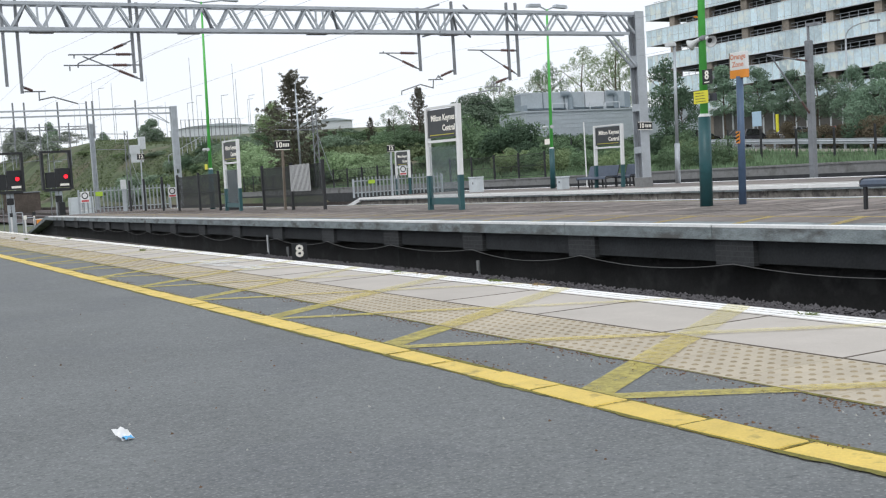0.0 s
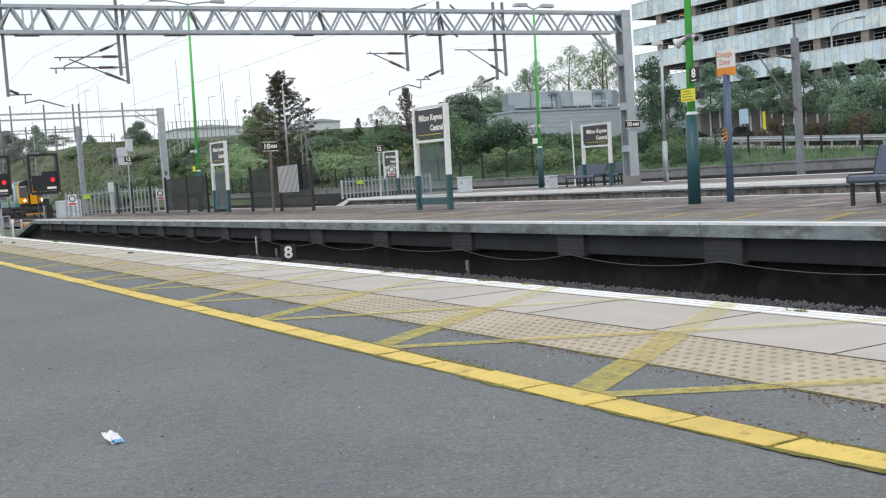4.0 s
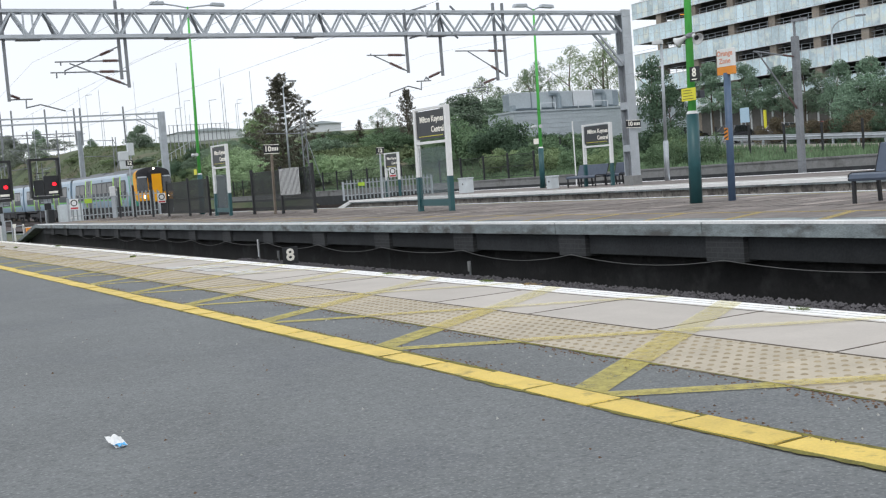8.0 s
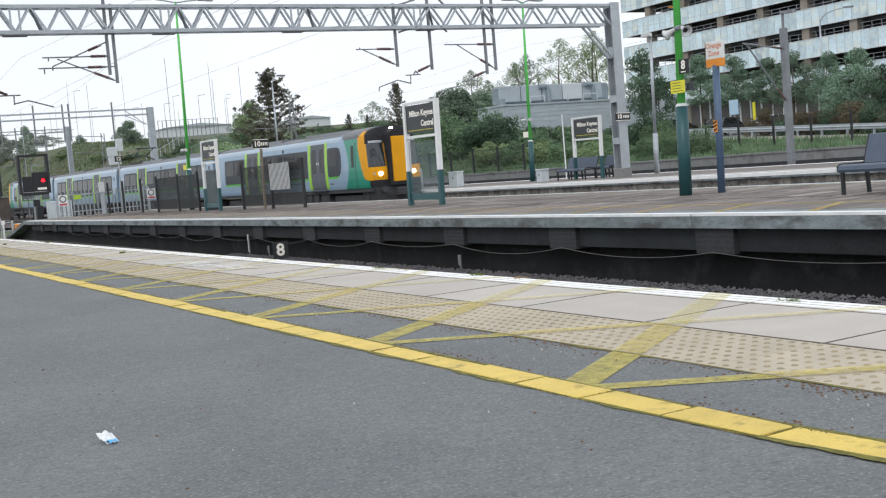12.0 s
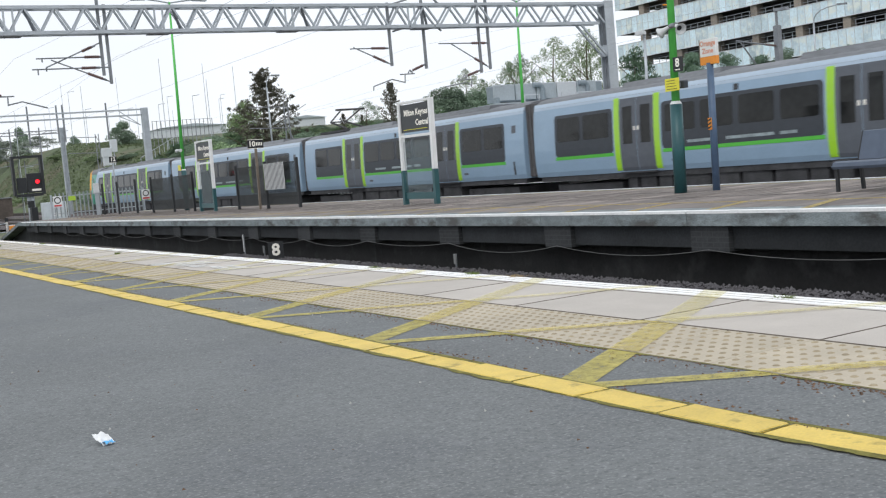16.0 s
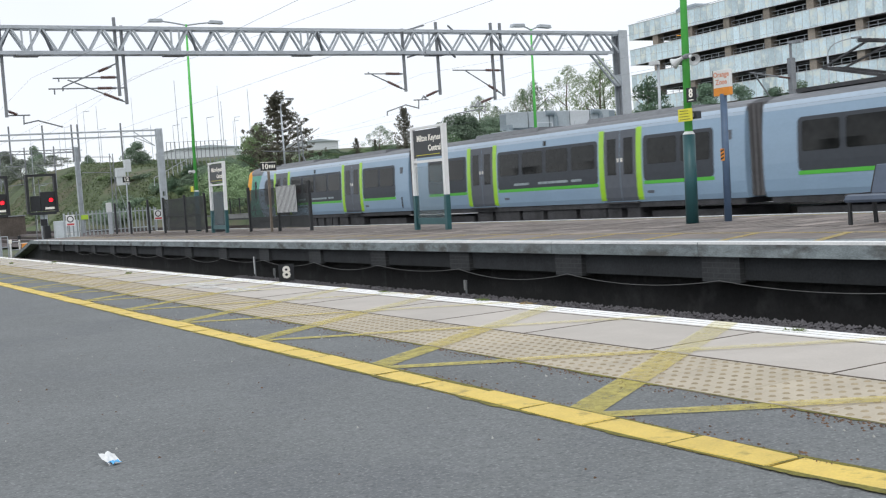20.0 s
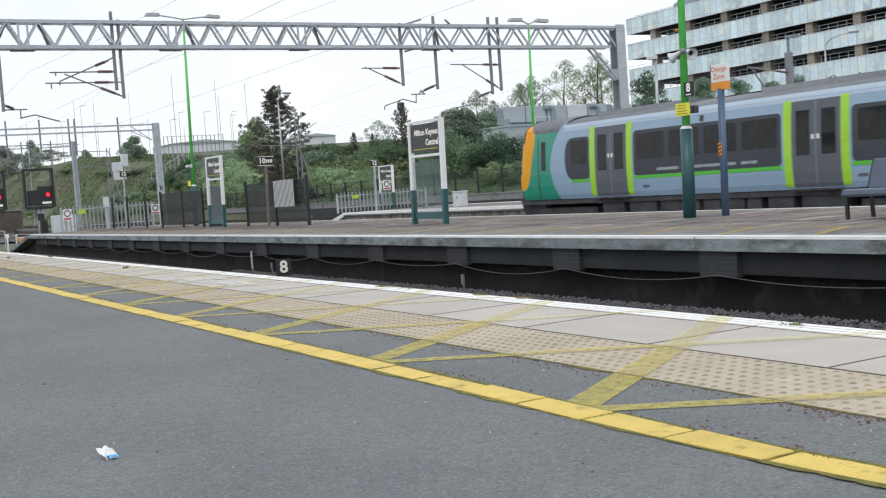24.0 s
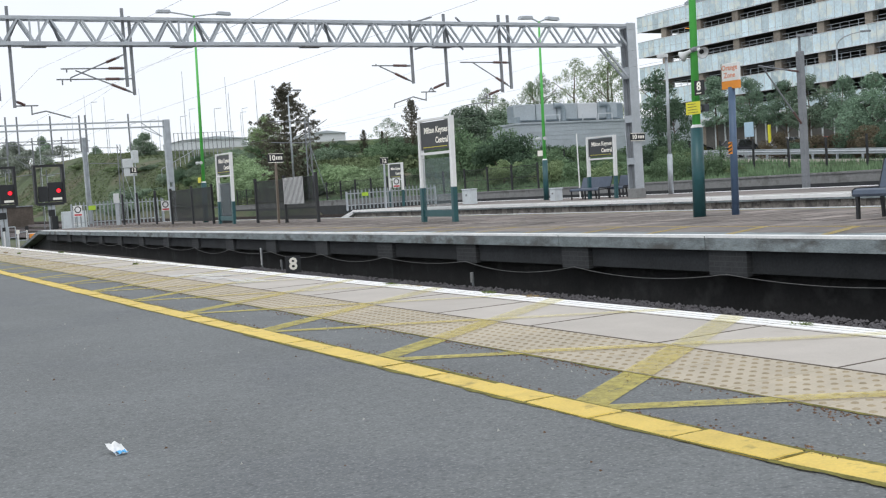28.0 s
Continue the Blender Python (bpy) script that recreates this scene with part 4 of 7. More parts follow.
def car(x, y, z, turn, paint, label):
    c = thing("parked_car", label, "car", (x, y, z), turn, group="parked cars")
    side = [(-2.05, 0.35), (-1.65, 0.22), (1.7, 0.22), (2.05, 0.35), (2.1, 0.62), (1.95, 0.8), (1.15, 0.92), (-1.75, 0.96), (-2.08, 0.85)]
    v, f, n = [], [], len(side)
    for x0, q in ((-0.86, 0.97), (-0.8, 1.0), (0.8, 1.0), (0.86, 0.97)):
        v += [(x0, p * q, 0.22 + (h - 0.22) * q) for p, h in side]
    for k in range(3):
        f += [(k * n + i, k * n + (i + 1) % n, (k + 1) * n + (i + 1) % n, (k + 1) * n + i) for i in range(n)]
    body = part("body", Geo().add(v, f + [tuple(reversed(range(n))), tuple(range(3 * n, 4 * n))]), paint, c)
    low, top = ((0.78, 1.15, 0.92), (0.78, -1.8, 0.95)), ((0.6, 0.35, 1.4), (0.6, -1.15, 1.42))
    (wx, yf, zf), (_, yb, zb), (tx, tf, zt), (_, tb, zt2) = *low, *top
    cab = [(-wx, yf, zf), (wx, yf, zf), (wx, yb, zb), (-wx, yb, zb), (-tx, tf, zt), (tx, tf, zt), (tx, tb, zt2), (-tx, tb, zt2)]
    part("windows", Geo().add(cab, [(0, 1, 5, 4), (1, 2, 6, 5), (2, 3, 7, 6), (3, 0, 4, 7), (0, 3, 2, 1), (4, 5, 6, 7)]), T_GLASS, c, "dark glass all round")
    part("roof", Geo().slab(-tx - 0.01, tx + 0.01, tb - 0.03, tf + 0.03, zt - 0.01, zt2 + 0.03, 0.02), paint, c)
    for s in (-1, 1):
        part("pillar", Geo().bar((s * wx, yf, zf), (s * tx, tf, zt), 0.07), paint, c)
        part("pillar", Geo().bar((s * wx, yb, zb), (s * tx, tb, zt2), 0.09), paint, c)
        part("pillar", Geo().bar((s * wx, -0.4, 0.94), (s * tx, -0.4, 1.41), 0.08), paint, c)
        for w in (-1.3, 1.3):
            wheel = part("wheel", Geo().tube((s * 0.7, w, 0.32), (s * 0.88, w, 0.32), 0.32, n=18), TYRE, c)
            part("rim", Geo().tube((s * 0.88, w, 0.32), (s * 0.89, w, 0.32), 0.2, n=14), GALV, wheel)
        part("headlight", Geo().box(s * 0.6 - 0.18, s * 0.6 + 0.18, 2.03, 2.1, 0.62, 0.76), LAMP_OFF, body)


def build_road():
    g = Geo()
    ys = [20 + i * 4 for i in range(22)]
    for a, b in zip(ys, ys[1:]):
        g.add([(59.2, a, hill(a) + 0.06), (71.8, a, hill(a) + 0.06), (71.8, b, hill(b) + 0.06), (59.2, b, hill(b) + 0.06)], [(0, 1, 2, 3)])
        g.add([(59.2, a, hill(a) - 0.6), (59.2, a, hill(a) + 0.06), (59.2, b, hill(b) + 0.06), (59.2, b, hill(b) - 0.6)], [(0, 1, 2, 3)])
    structure("road", g, ROAD, "pale grey service road above the bank")
    kerb = Geo()
    for a, b in zip(ys, ys[1:]):
        kerb.add([(58.9, a, hill(a) - 0.5), (59.15, a, hill(a) - 0.5), (59.15, a, hill(a) + 0.18), (58.9, a, hill(a) + 0.18), (58.9, b, hill(b) - 0.5), (59.15, b, hill(b) - 0.5), (59.15, b, hill(b) + 0.18), (58.9, b, hill(b) + 0.18)],
                 [(0, 1, 2, 3), (4, 7, 6, 5), (3, 2, 6, 7), (0, 3, 7, 4), (1, 5, 6, 2)])
    structure("kerb", kerb, COPING, "pale concrete kerb beside the road")
    r = thing("crash_barrier", "galvanised steel crash barrier beside the road", "barrier", (59.6, 0, 0))
    for i in range(30):
        y = 36 + i * 2.1
        z = hill(y)
        part("post", Geo().box(-0.06, 0.06, y - 0.06, y + 0.06, z, z + 0.85), GALV, r)
        z2 = hill(y + 2.1)
        part("beam", Geo().add([(-0.1, y, z + 0.5), (-0.1, y, z + 0.62), (-0.16, y, z + 0.69), (-0.1, y, z + 0.76), (-0.1, y, z + 0.88), (-0.1, y + 2.1, z2 + 0.5), (-0.1, y + 2.1, z2 + 0.62), (-0.16, y + 2.1, z2 + 0.69), (-0.1, y + 2.1, z2 + 0.76), (-0.1, y + 2.1, z2 + 0.88)],
             [(0, 1, 6, 5), (1, 2, 7, 6), (2, 3, 8, 7), (3, 4, 9, 8)]), GALV, r)
    car(66, 68.3, hill(68) + 0.06, -75, CAR_BLACK, "black hatchback parked on the service road")
    car(70.6, 63.6, hill(63) + 0.06, -70, CAR_RED, "dark red car parked on the service road")
    car(70.0, 67.0, hill(67) + 0.06, -72, CAR_SILVER, "silver car parked on the service road")
    car(66, 74.3, hill(74) + 0.06, -80, CAR_BLACK, "black car parked on the service road")
    s = thing("parking_sign", "pale blue information sign on a post", "sign", (67, 68.3, hill(68)))
    part("plate", Geo().slab(-0.03, 0.03, -0.5, 0.5, 1.7, 2.9, 0.01), PALE_BLUE, s)
    part("post", Geo().tube((0.05, 0, 0), (0.05, 0, 1.8), 0.04), GALV, s)
    for x, y in ((72, 61.5), (72, 49.0), (72, 71.0)):
        s = thing("yellow_bollard", "tall yellow painted post", "bollard", (x, y, hill(y)), group="yellow posts")
        part("shaft", Geo().tube((0, 0, 0), (0, 0, 2.6), 0.14, n=10), YELLOW_SIGN, s)
    f = thing("bank_wire_fence", "thin dark wire fence on the bank", "fence", (51, 0, 0))
    for i in range(14):
        y = 40.2 + i * 2.88
        z = land(51, y) - 0.1
        part("post", Geo().slab(-0.05, 0.05, y - 0.05, y + 0.05, z, z + 2.0, 0.01), BLACK, f)
        for k in range(4):
            z2 = land(51, y + 2.88) - 0.1
            part("wire", Geo().tube((0, y, z + 0.5 + k * 0.4), (0, y + 2.88, z2 + 0.5 + k * 0.4), 0.008, n=4), BLACK, f)
    w = thing("ground_floor_glazing", "dark ground floor with pale mullions", "shopfront", (84, 0, 3.0))
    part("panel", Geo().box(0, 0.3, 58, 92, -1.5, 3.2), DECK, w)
    mull = Geo().box(-0.12, 0.0, -0.07, 0.07, -0.6, 2.9).mesh("mullion")
    for i in range(22):
        part("mullion", mull, SHED, w, at=(0, 60 + i * 1.45, 0))
    part("canopy", Geo().box(-1.2, 0.3, 58, 92, 2.9, 3.25), SHED, w)


PALE_BLUE = mat("pale_blue_panel", (0.45, 0.62, 0.75), 0.5, vary=0.04)


def build_distance():
    for x, y, w, h in ((88, 300, 18, 18.2), (124, 300, 12, 18.6)):
        s = thing("distant_shed", "pale grey warehouse on the skyline", "warehouse", (x, y, 4), group="warehouses")
        part("wall", Geo().box(0, w, 0, 20, 0, h - 4), SHED, s)
        part("roof", Geo().prism([(-0.5, h - 4.0), (w / 2, h - 3.2), (w + 0.5, h - 4.0)], "y", -0.5, 20.5), CLAD, s)
    rng = random.Random(4)
    for i in range(26):
        y = rng.uniform(170, 290)
        x = y * (0.145 + 0.24 * i / 26) + rng.uniform(-3, 3)
        m = thing("slender_mast", "slender grey lighting mast on the skyline", "mast", (x, y, land(x, y)), group="skyline masts")
        hh = rng.uniform(7, 12) if i % 4 else rng.uniform(13, 18)
        part("shaft", Geo().tube((0, 0, -0.3), (0, 0, hh), 0.065, 0.04, 6), GALV, m)
        if i % 2:
            part("arm", Geo().tube((0, 0, hh), (1.3, 0, hh + 0.15), 0.05, n=6), GALV, m)
    # street lamps above the bank
    for x, y, z, hh, ax, ay in ((38.7, 97.5, 0.2, 10.5, 0.5, -0.1), (74, 65.1, 1.4, 9.7, 0.4, -2.2)):
        m = thing("street_lamp", "tall grey street lamp with a curved arm", "street lamp", (x, y, z), group="street lamps")
        part("base", Geo().tube((0, 0, 0), (0, 0, 1.6), 0.13, 0.12, 12), GALV, m)
        part("shaft", Geo().tube((0, 0, 1.6), (0, 0, hh - 1.0), 0.1, 0.07, 12), GALV, m, smooth=True)
        part("arm", Geo().path([(0, 0, hh - 1.0), (0.03 * ax, 0.03 * ay, hh - 0.7), (0.12 * ax, 0.12 * ay, hh - 0.42), (0.3 * ax, 0.3 * ay, hh - 0.18), (0.6 * ax, 0.6 * ay, hh - 0.03), (ax, ay, hh + 0.04)], 0.045, 8), GALV, m)
        d = Vector((ax, ay, 0)).normalized()
        h0, h1 = Vector((ax, ay, hh + 0.04)), Vector((ax, ay, hh)) + d * 0.75
        part("lamp_head", Geo().bar(h0, h1, 0.3, 0.14), GALV_DARK, m)
    # masts of the lines beyond, half hidden by the bank
    for x, y, z, hh in ((39.75, 96, -1.2, 9.3), (33.0, 140, -1.2, 10), (24, 190, -1.2, 11.5)):
        m = thing("line_mast", "grey lattice overhead line mast", "mast", (x, y, z), group="line masts")
        for s in (-1, 1):
            part("leg", Geo().bar((s * 0.28, 0, 0), (s * 0.18, 0, hh), 0.09), GALV_DARK, m)
        for k in range(9):
            a = hh * k / 9
            part("lacing", Geo().bar((-0.26 if k % 2 else 0.26, 0, a), (0.24 if k % 2 else -0.24, 0, a + hh / 9), 0.05), GALV_DARK, m)
        for zz in (hh - 0.4, hh - 2.3):
            part("cross_arm", Geo().tube((0, 0, zz), (-3.6, 0, zz + 0.15), 0.04), GALV_DARK, m)
        part("stay", Geo().tube((0.2, 0, hh * 0.72), (1.9, 0, 0.9), 0.03), GALV, m)
    f = thing("court_fence", "tall dark mesh fence of a sports court on the skyline", "fence", (54.2, 190, land(55, 190) - 0.2))
    for i in range(15):
        part("post", Geo().box(i * 0.75 - 0.05, i * 0.75 + 0.05, -0.05, 0.05, 0, 4.6), GALV_DARK, f)
    for zz in (1.6, 3.0, 4.5):
        part("rail", Geo().box(0, 10.5, -0.03, 0.03, zz, zz + 0.06), GALV_DARK, f)
    p = thing("overhead_line_portal", "slender lattice portal over the distant tracks", "gantry", (0, 150, 0))
    for z in (9.75, 10.15):
        part("beam", Geo().box(6, 31.0, -0.08, 0.08, z - 0.05, z + 0.05), GALV_DARK, p)
    for i in range(30):
        part("lacing", Geo().bar((6 + i * 0.83, 0, 9.75 if i % 2 else 10.15), (6.83 + i * 0.83, 0, 10.15 if i % 2 else 9.75), 0.05), GALV_DARK, p)
    part("column", Geo().box(30.9, 31.3, -0.2, 0.2, BED_Z, 10.4), GALV_DARK, p)
    for x in (21.5, 24.6, 28.2):
        part("drop_tube", Geo().box(x - 0.07, x + 0.07, -0.07, 0.07, 5.2, 10.6), GALV_DARK, p)
        part("cantilever", Geo().tube((x, 0, 8.2), (x - 2.4, 0, 8.3), 0.05).tube((x, 0, 6.2), (x - 2.1, 0, 8.2), 0.05).tube((x - 0.3, 0, 6.0), (x - 2.6, 0, 5.8), 0.04), GALV_DARK, p)
    c = thing("bank_cabinet", "white equipment cabinets on the bank", "cabinet", (44.6, 184, 6.6))
    part("body", Geo().slab(-0.7, 0.7, -0.6, 0.6, 0.9, 2.3, 0.05).box(-0.6, 0.6, -0.5, 0.5, -0.5, 0.9), SHED, c)
    part("tower", Geo().slab(0.75, 1.7, -0.5, 0.5, 1.6, 3.6, 0.05).box(1.1, 1.3, -0.1, 0.1, -0.5, 1.6), SHED, c)
    w = thing("bank_steps", "pale steel steps and handrail on the bank", "steps", (43.5, 160, 5.0))
    for k in range(9):
        part("baluster", Geo().bar((k * 0.7, 0, k * 0.35), (k * 0.7, 0, k * 0.35 + 1.2), 0.08), GALV, w)
    part("handrail", Geo().bar((0, 0, 1.2), (5.6, 0, 4.0), 0.08), GALV, w)
    w = thing("brick_parapet", "low dark brown brick parapet beyond the signals", "wall", (22.5, 172, BED_Z + 0.4))
    part("wall", Geo().slab(0, 5, 0, 0.5, 0, 3.0, 0.05), BRICK_DARK, w)
    part("cap", Geo().slab(-0.1, 5.1, -0.1, 0.6, 3.0, 3.15, 0.03), GALV_DARK, w)


BRICK_DARK = mat("dark_red_brick", (0.095, 0.078, 0.068), 0.9, vary=0.25, scale=0.8, fine=6)

build_car_park()
build_low_building()
build_road()
build_distance()

# ---- paving of the camera's platform: slabs one by one ----


def pieces(name, metas, parent, material, places, label=""):
    """Objects of their own that share a few meshes; places are (x, y, z, turn)."""
    rng = random.Random(len(places))
    for x, y, z, turn in places:
        me = rng.choice(metas)
        part(name, me, material, parent, label, at=pose(x, y, z, 0, 0, turn))


def wobble(g, amount, seed):
    r = random.Random(seed)
    g.v = [(x + r.uniform(-amount, amount), y + r.uniform(-amount, amount), z) for x, y, z in g.v]
    return g


def tactile_mesh(seed):
    g = Geo().slab(0, 0.67, 0, 0.545, -0.06, 0.002, 0.004)
    plain = len(g.f)
    for i in range(8):
        for j in range(7):
            cx, cy = 0.046 + i * 0.0825, 0.038 + j * 0.078
            ring = [(math.cos(a * math.pi / 4), math.sin(a * math.pi / 4)) for a in range(8)]
            g.add([(cx + 0.0185 * c, cy + 0.0185 * s, 0.0015) for c, s in ring] + [(cx + 0.011 * c, cy + 0.011 * s, 0.0065) for c, s in ring],
                  [(k, (k + 1) % 8, 8 + (k + 1) % 8, 8 + k) for k in range(8)] + [tuple(range(8, 16))])
    me = g.mesh("tactile_slab")
    me.materials.append(BUFF)
    me.materials.append(BLISTER)
    for p in me.polygons[plain:]:
        p.material_index = 1
    return me


# blisters are darker and browner than their slab
BLISTER = mat("dark_blister", (0.315, 0.262, 0.175), 0.9, vary=0.2, scale=8, fine=80, rand=0.1)
MOSS = mat("dark_moss", (0.155, 0.142, 0.03), 0.95, vary=0.35, scale=12, fine=60)


SCUFF = worn_paint("white_scuff_paint", (0.72, 0.72, 0.7), 0.6)


def stray(y):
    """How far the yellow slabs have crept from their line at y."""
    return 0.02 * max(0.0, (3.6 - y) / 2) + 0.06 * min(1.2, max(0.0, (3.2 - y) / 1.1)) ** 2


def build_near_paving():
    tact = tactile_mesh(1)
    pieces("tactile_slab", [tact], near_body, BUFF, [(3.342, -1.9 + i * 0.555, 0.0, 0) for i in range(110)])
    far = Geo()
    for i in range(120):
        y = -1.9 + (110 + i) * 0.555
        far.slab(3.342, 4.017, y, y + 0.548, -0.06, 0.002, 0.004)
    tagged(part("tactile_slab_row", far, BUFF, near_body), kind="stuff")
    back = Geo()
    for i in range(50):
        y = -1.9 - (i + 1) * 0.555
        back.slab(3.342, 4.017, y, y + 0.548, -0.06, 0.002, 0.004)
    tagged(part("tactile_slab_row", back, BUFF, near_body), kind="stuff")
    back = Geo()
    for i in range(59):
        y = -2.08 - (i + 1) * 0.472
        back.slab(2.586 + stray(0), 2.754 + stray(0), y, y + 0.464, -0.06, 0.005, 0.005)
    tagged(part("yellow_slab_row", back, YELLOW, near_body), kind="stuff")
    back, line = Geo(), Geo()
    for i in range(22):
        y = -1.47 - (i + 1) * 1.276
        back.slab(4.03, 5.075, y, y + 1.268, -0.2, 0.001, 0.006)
        line.box(4.865, 5.065, y + 0.004, y + 1.268, 0.0015, 0.005)
    tagged(part("coping_slab_row", back, COPING, near_body), kind="stuff")
    tagged(part("white_line_row", line, WHITE_LINE, near_body), kind="stuff")
    yel = [wobble(Geo().slab(0, 0.168, 0, n, -0.06, 0.005, 0.006), 0.007, n * 100).mesh("yellow_slab") for n in (0.465, 0.461, 0.468, 0.459, 0.466)]
    rng = random.Random(5)
    pieces("yellow_slab", yel, near_body, YELLOW, [(2.586 + stray(-1.85 + i * 0.472) + rng.uniform(-0.005, 0.005), -2.08 + i * 0.472, rng.uniform(-0.004, 0.003), (2.5 if 3 < i < 11 else 0) * (1 - (i - 4) / 7) + rng.uniform(-0.5, 0.5)) for i in range(100)])
    far = Geo()
    for i in range(170):
        y = -2.08 + (100 + i) * 0.472
        far.slab(2.586, 2.754, y, y + 0.464, -0.06, 0.005, 0.005)
    tagged(part("yellow_slab_row", far, YELLOW, near_body), kind="stuff")
    cop = Geo().slab(4.03, 5.075, 0, 1.268, -0.2, 0.001, 0.006).mesh("coping_slab")
    line = Geo().box(4.865, 5.065, 0.004, 1.268, 0.0015, 0.005).mesh("white_line")
    for i in range(75):
        slab = part("coping_slab", cop, COPING, near_body, at=(0, -1.47 + i * 1.276, 0))
        part("white_line", line, WHITE_LINE, slab)
    far = Geo()
    for i in range(28):
        y = -1.47 + (75 + i) * 1.276
        far.slab(4.026, 5.075, y, y + 1.268, -0.2, 0.001, 0.006)
    tagged(part("coping_slab_row", far, COPING, near_body), kind="stuff")
    moss = Geo()
    rng = random.Random(6)
    for x0, w in ((2.585, 0.016), (2.765, 0.012), (3.34, 0.022)):
        last = w
        for i in range(1800):
            y = -1.5 + i * 0.02
            x = x0 + (stray(y) if x0 < 3 else 0)
            d = max(0.003, min(2 * w, last + rng.uniform(-0.35, 0.35) * w))
            moss.add([(x - last, y, 0.003), (x + 0.006, y, 0.0045), (x + 0.006, y + 0.0202, 0.0045), (x - d, y + 0.0202, 0.003)], [(0, 1, 2, 3)])
            last = d
    for i in range(90):
        y = -2.08 + i * 0.472 - 0.004
        for k in range(9):
            x = 2.59 + stray(y) + k * 0.0178
            d = rng.uniform(0.002, 0.008)
            moss.add([(x, y - d, 0.0055), (x + 0.0185, y - d * rng.uniform(0.5, 1.4), 0.0055), (x + 0.0185, y + d * rng.uniform(0.4, 1.2), 0.0055), (x, y + d, 0.0055)], [(0, 1, 2, 3)])
    tagged(part("moss_line", moss, MOSS, near_body, "dark moss along the slab edges"), kind="stuff")
    dirt = Geo()
    for i in range(60):
        y = -1.476 + i * 1.276
        dirt.box(4.03, 4.86, y - 0.004, y + 0.004, 0.0, 0.0035)
    dirt.box(4.019, 4.029, -1.5, 60, -0.01, 0.0035).box(3.333, 3.342, -1.5, 60, -0.01, 0.0035)
    tagged(part("joint_dirt", dirt, JOINT, near_body, "dark dirt in the paving joints"), kind="stuff")
    score = Geo().box(4.83, 4.838, -1.4, 60, 0.0012, 0.0025)
    part("scored_line", score, DARK_CONCRETE, near_body)
    scuff = Geo()
    for i in range(16):
        x, y = rng.uniform(4.15, 4.6), rng.uniform(12.4, 15.0)
        w, d = rng.uniform(0.05, 0.16), rng.uniform(0.1, 0.45)
        scuff.add([(x - w, y - d * 0.6, 0.006 + i * 0.0002), (x + w * 0.7, y - d, 0.006 + i * 0.0002), (x + w, y + d * 0.5, 0.006 + i * 0.0002), (x - w * 0.4, y + d, 0.006 + i * 0.0002)], [(0, 1, 2, 3)])
    tagged(part("paint_scuff", scuff, SCUFF, near_body, "faded white paint scuffs"), kind="stuff")
    part("scored_line", Geo().box(4.925, 4.931, -1.4, 60, 0.003, 0.0056), JOINT, near_body)
    part("scored_line", Geo().box(4.995, 5.0, -1.4, 60, 0.003, 0.0056), JOINT, near_body)


def stripe(x0, y0, x1, y1, w, z):
    """A flat painted stripe with square ends along x."""
    return Geo().add([(x0, y0 - w / 2, z), (x1, y1 - w / 2, z), (x1, y1 + w / 2, z), (x0, y0 + w / 2, z)], [(0, 1, 2, 3)])


def build_hatching():
    for i in range(-4, 20):
        y = 3.82 + i * 1.955
        for a, b, mt in ((2.765, 3.335, HATCH), (3.345, 4.01, HATCH_THIN), (4.035, 5.06, HATCH_PALE)):
            ya, yb = y + (a - 2.765) * 0.68, y + (b - 2.765) * 0.68
            part("hatch_line", stripe(a, ya, b, yb, 0.21, 0.0085 if 3.34 < a < 4 else 0.0075 if a > 4 else 0.004), mt, near_body)
            ya, yb = y - 0.13 - (a - 2.765) * 0.70, y - 0.13 - (b - 2.765) * 0.70
            part("hatch_line", stripe(a, ya, b, yb, 0.14, 0.0095 if 3.34 < a < 4 else 0.009 if a > 4 else 0.005), mt, near_body)


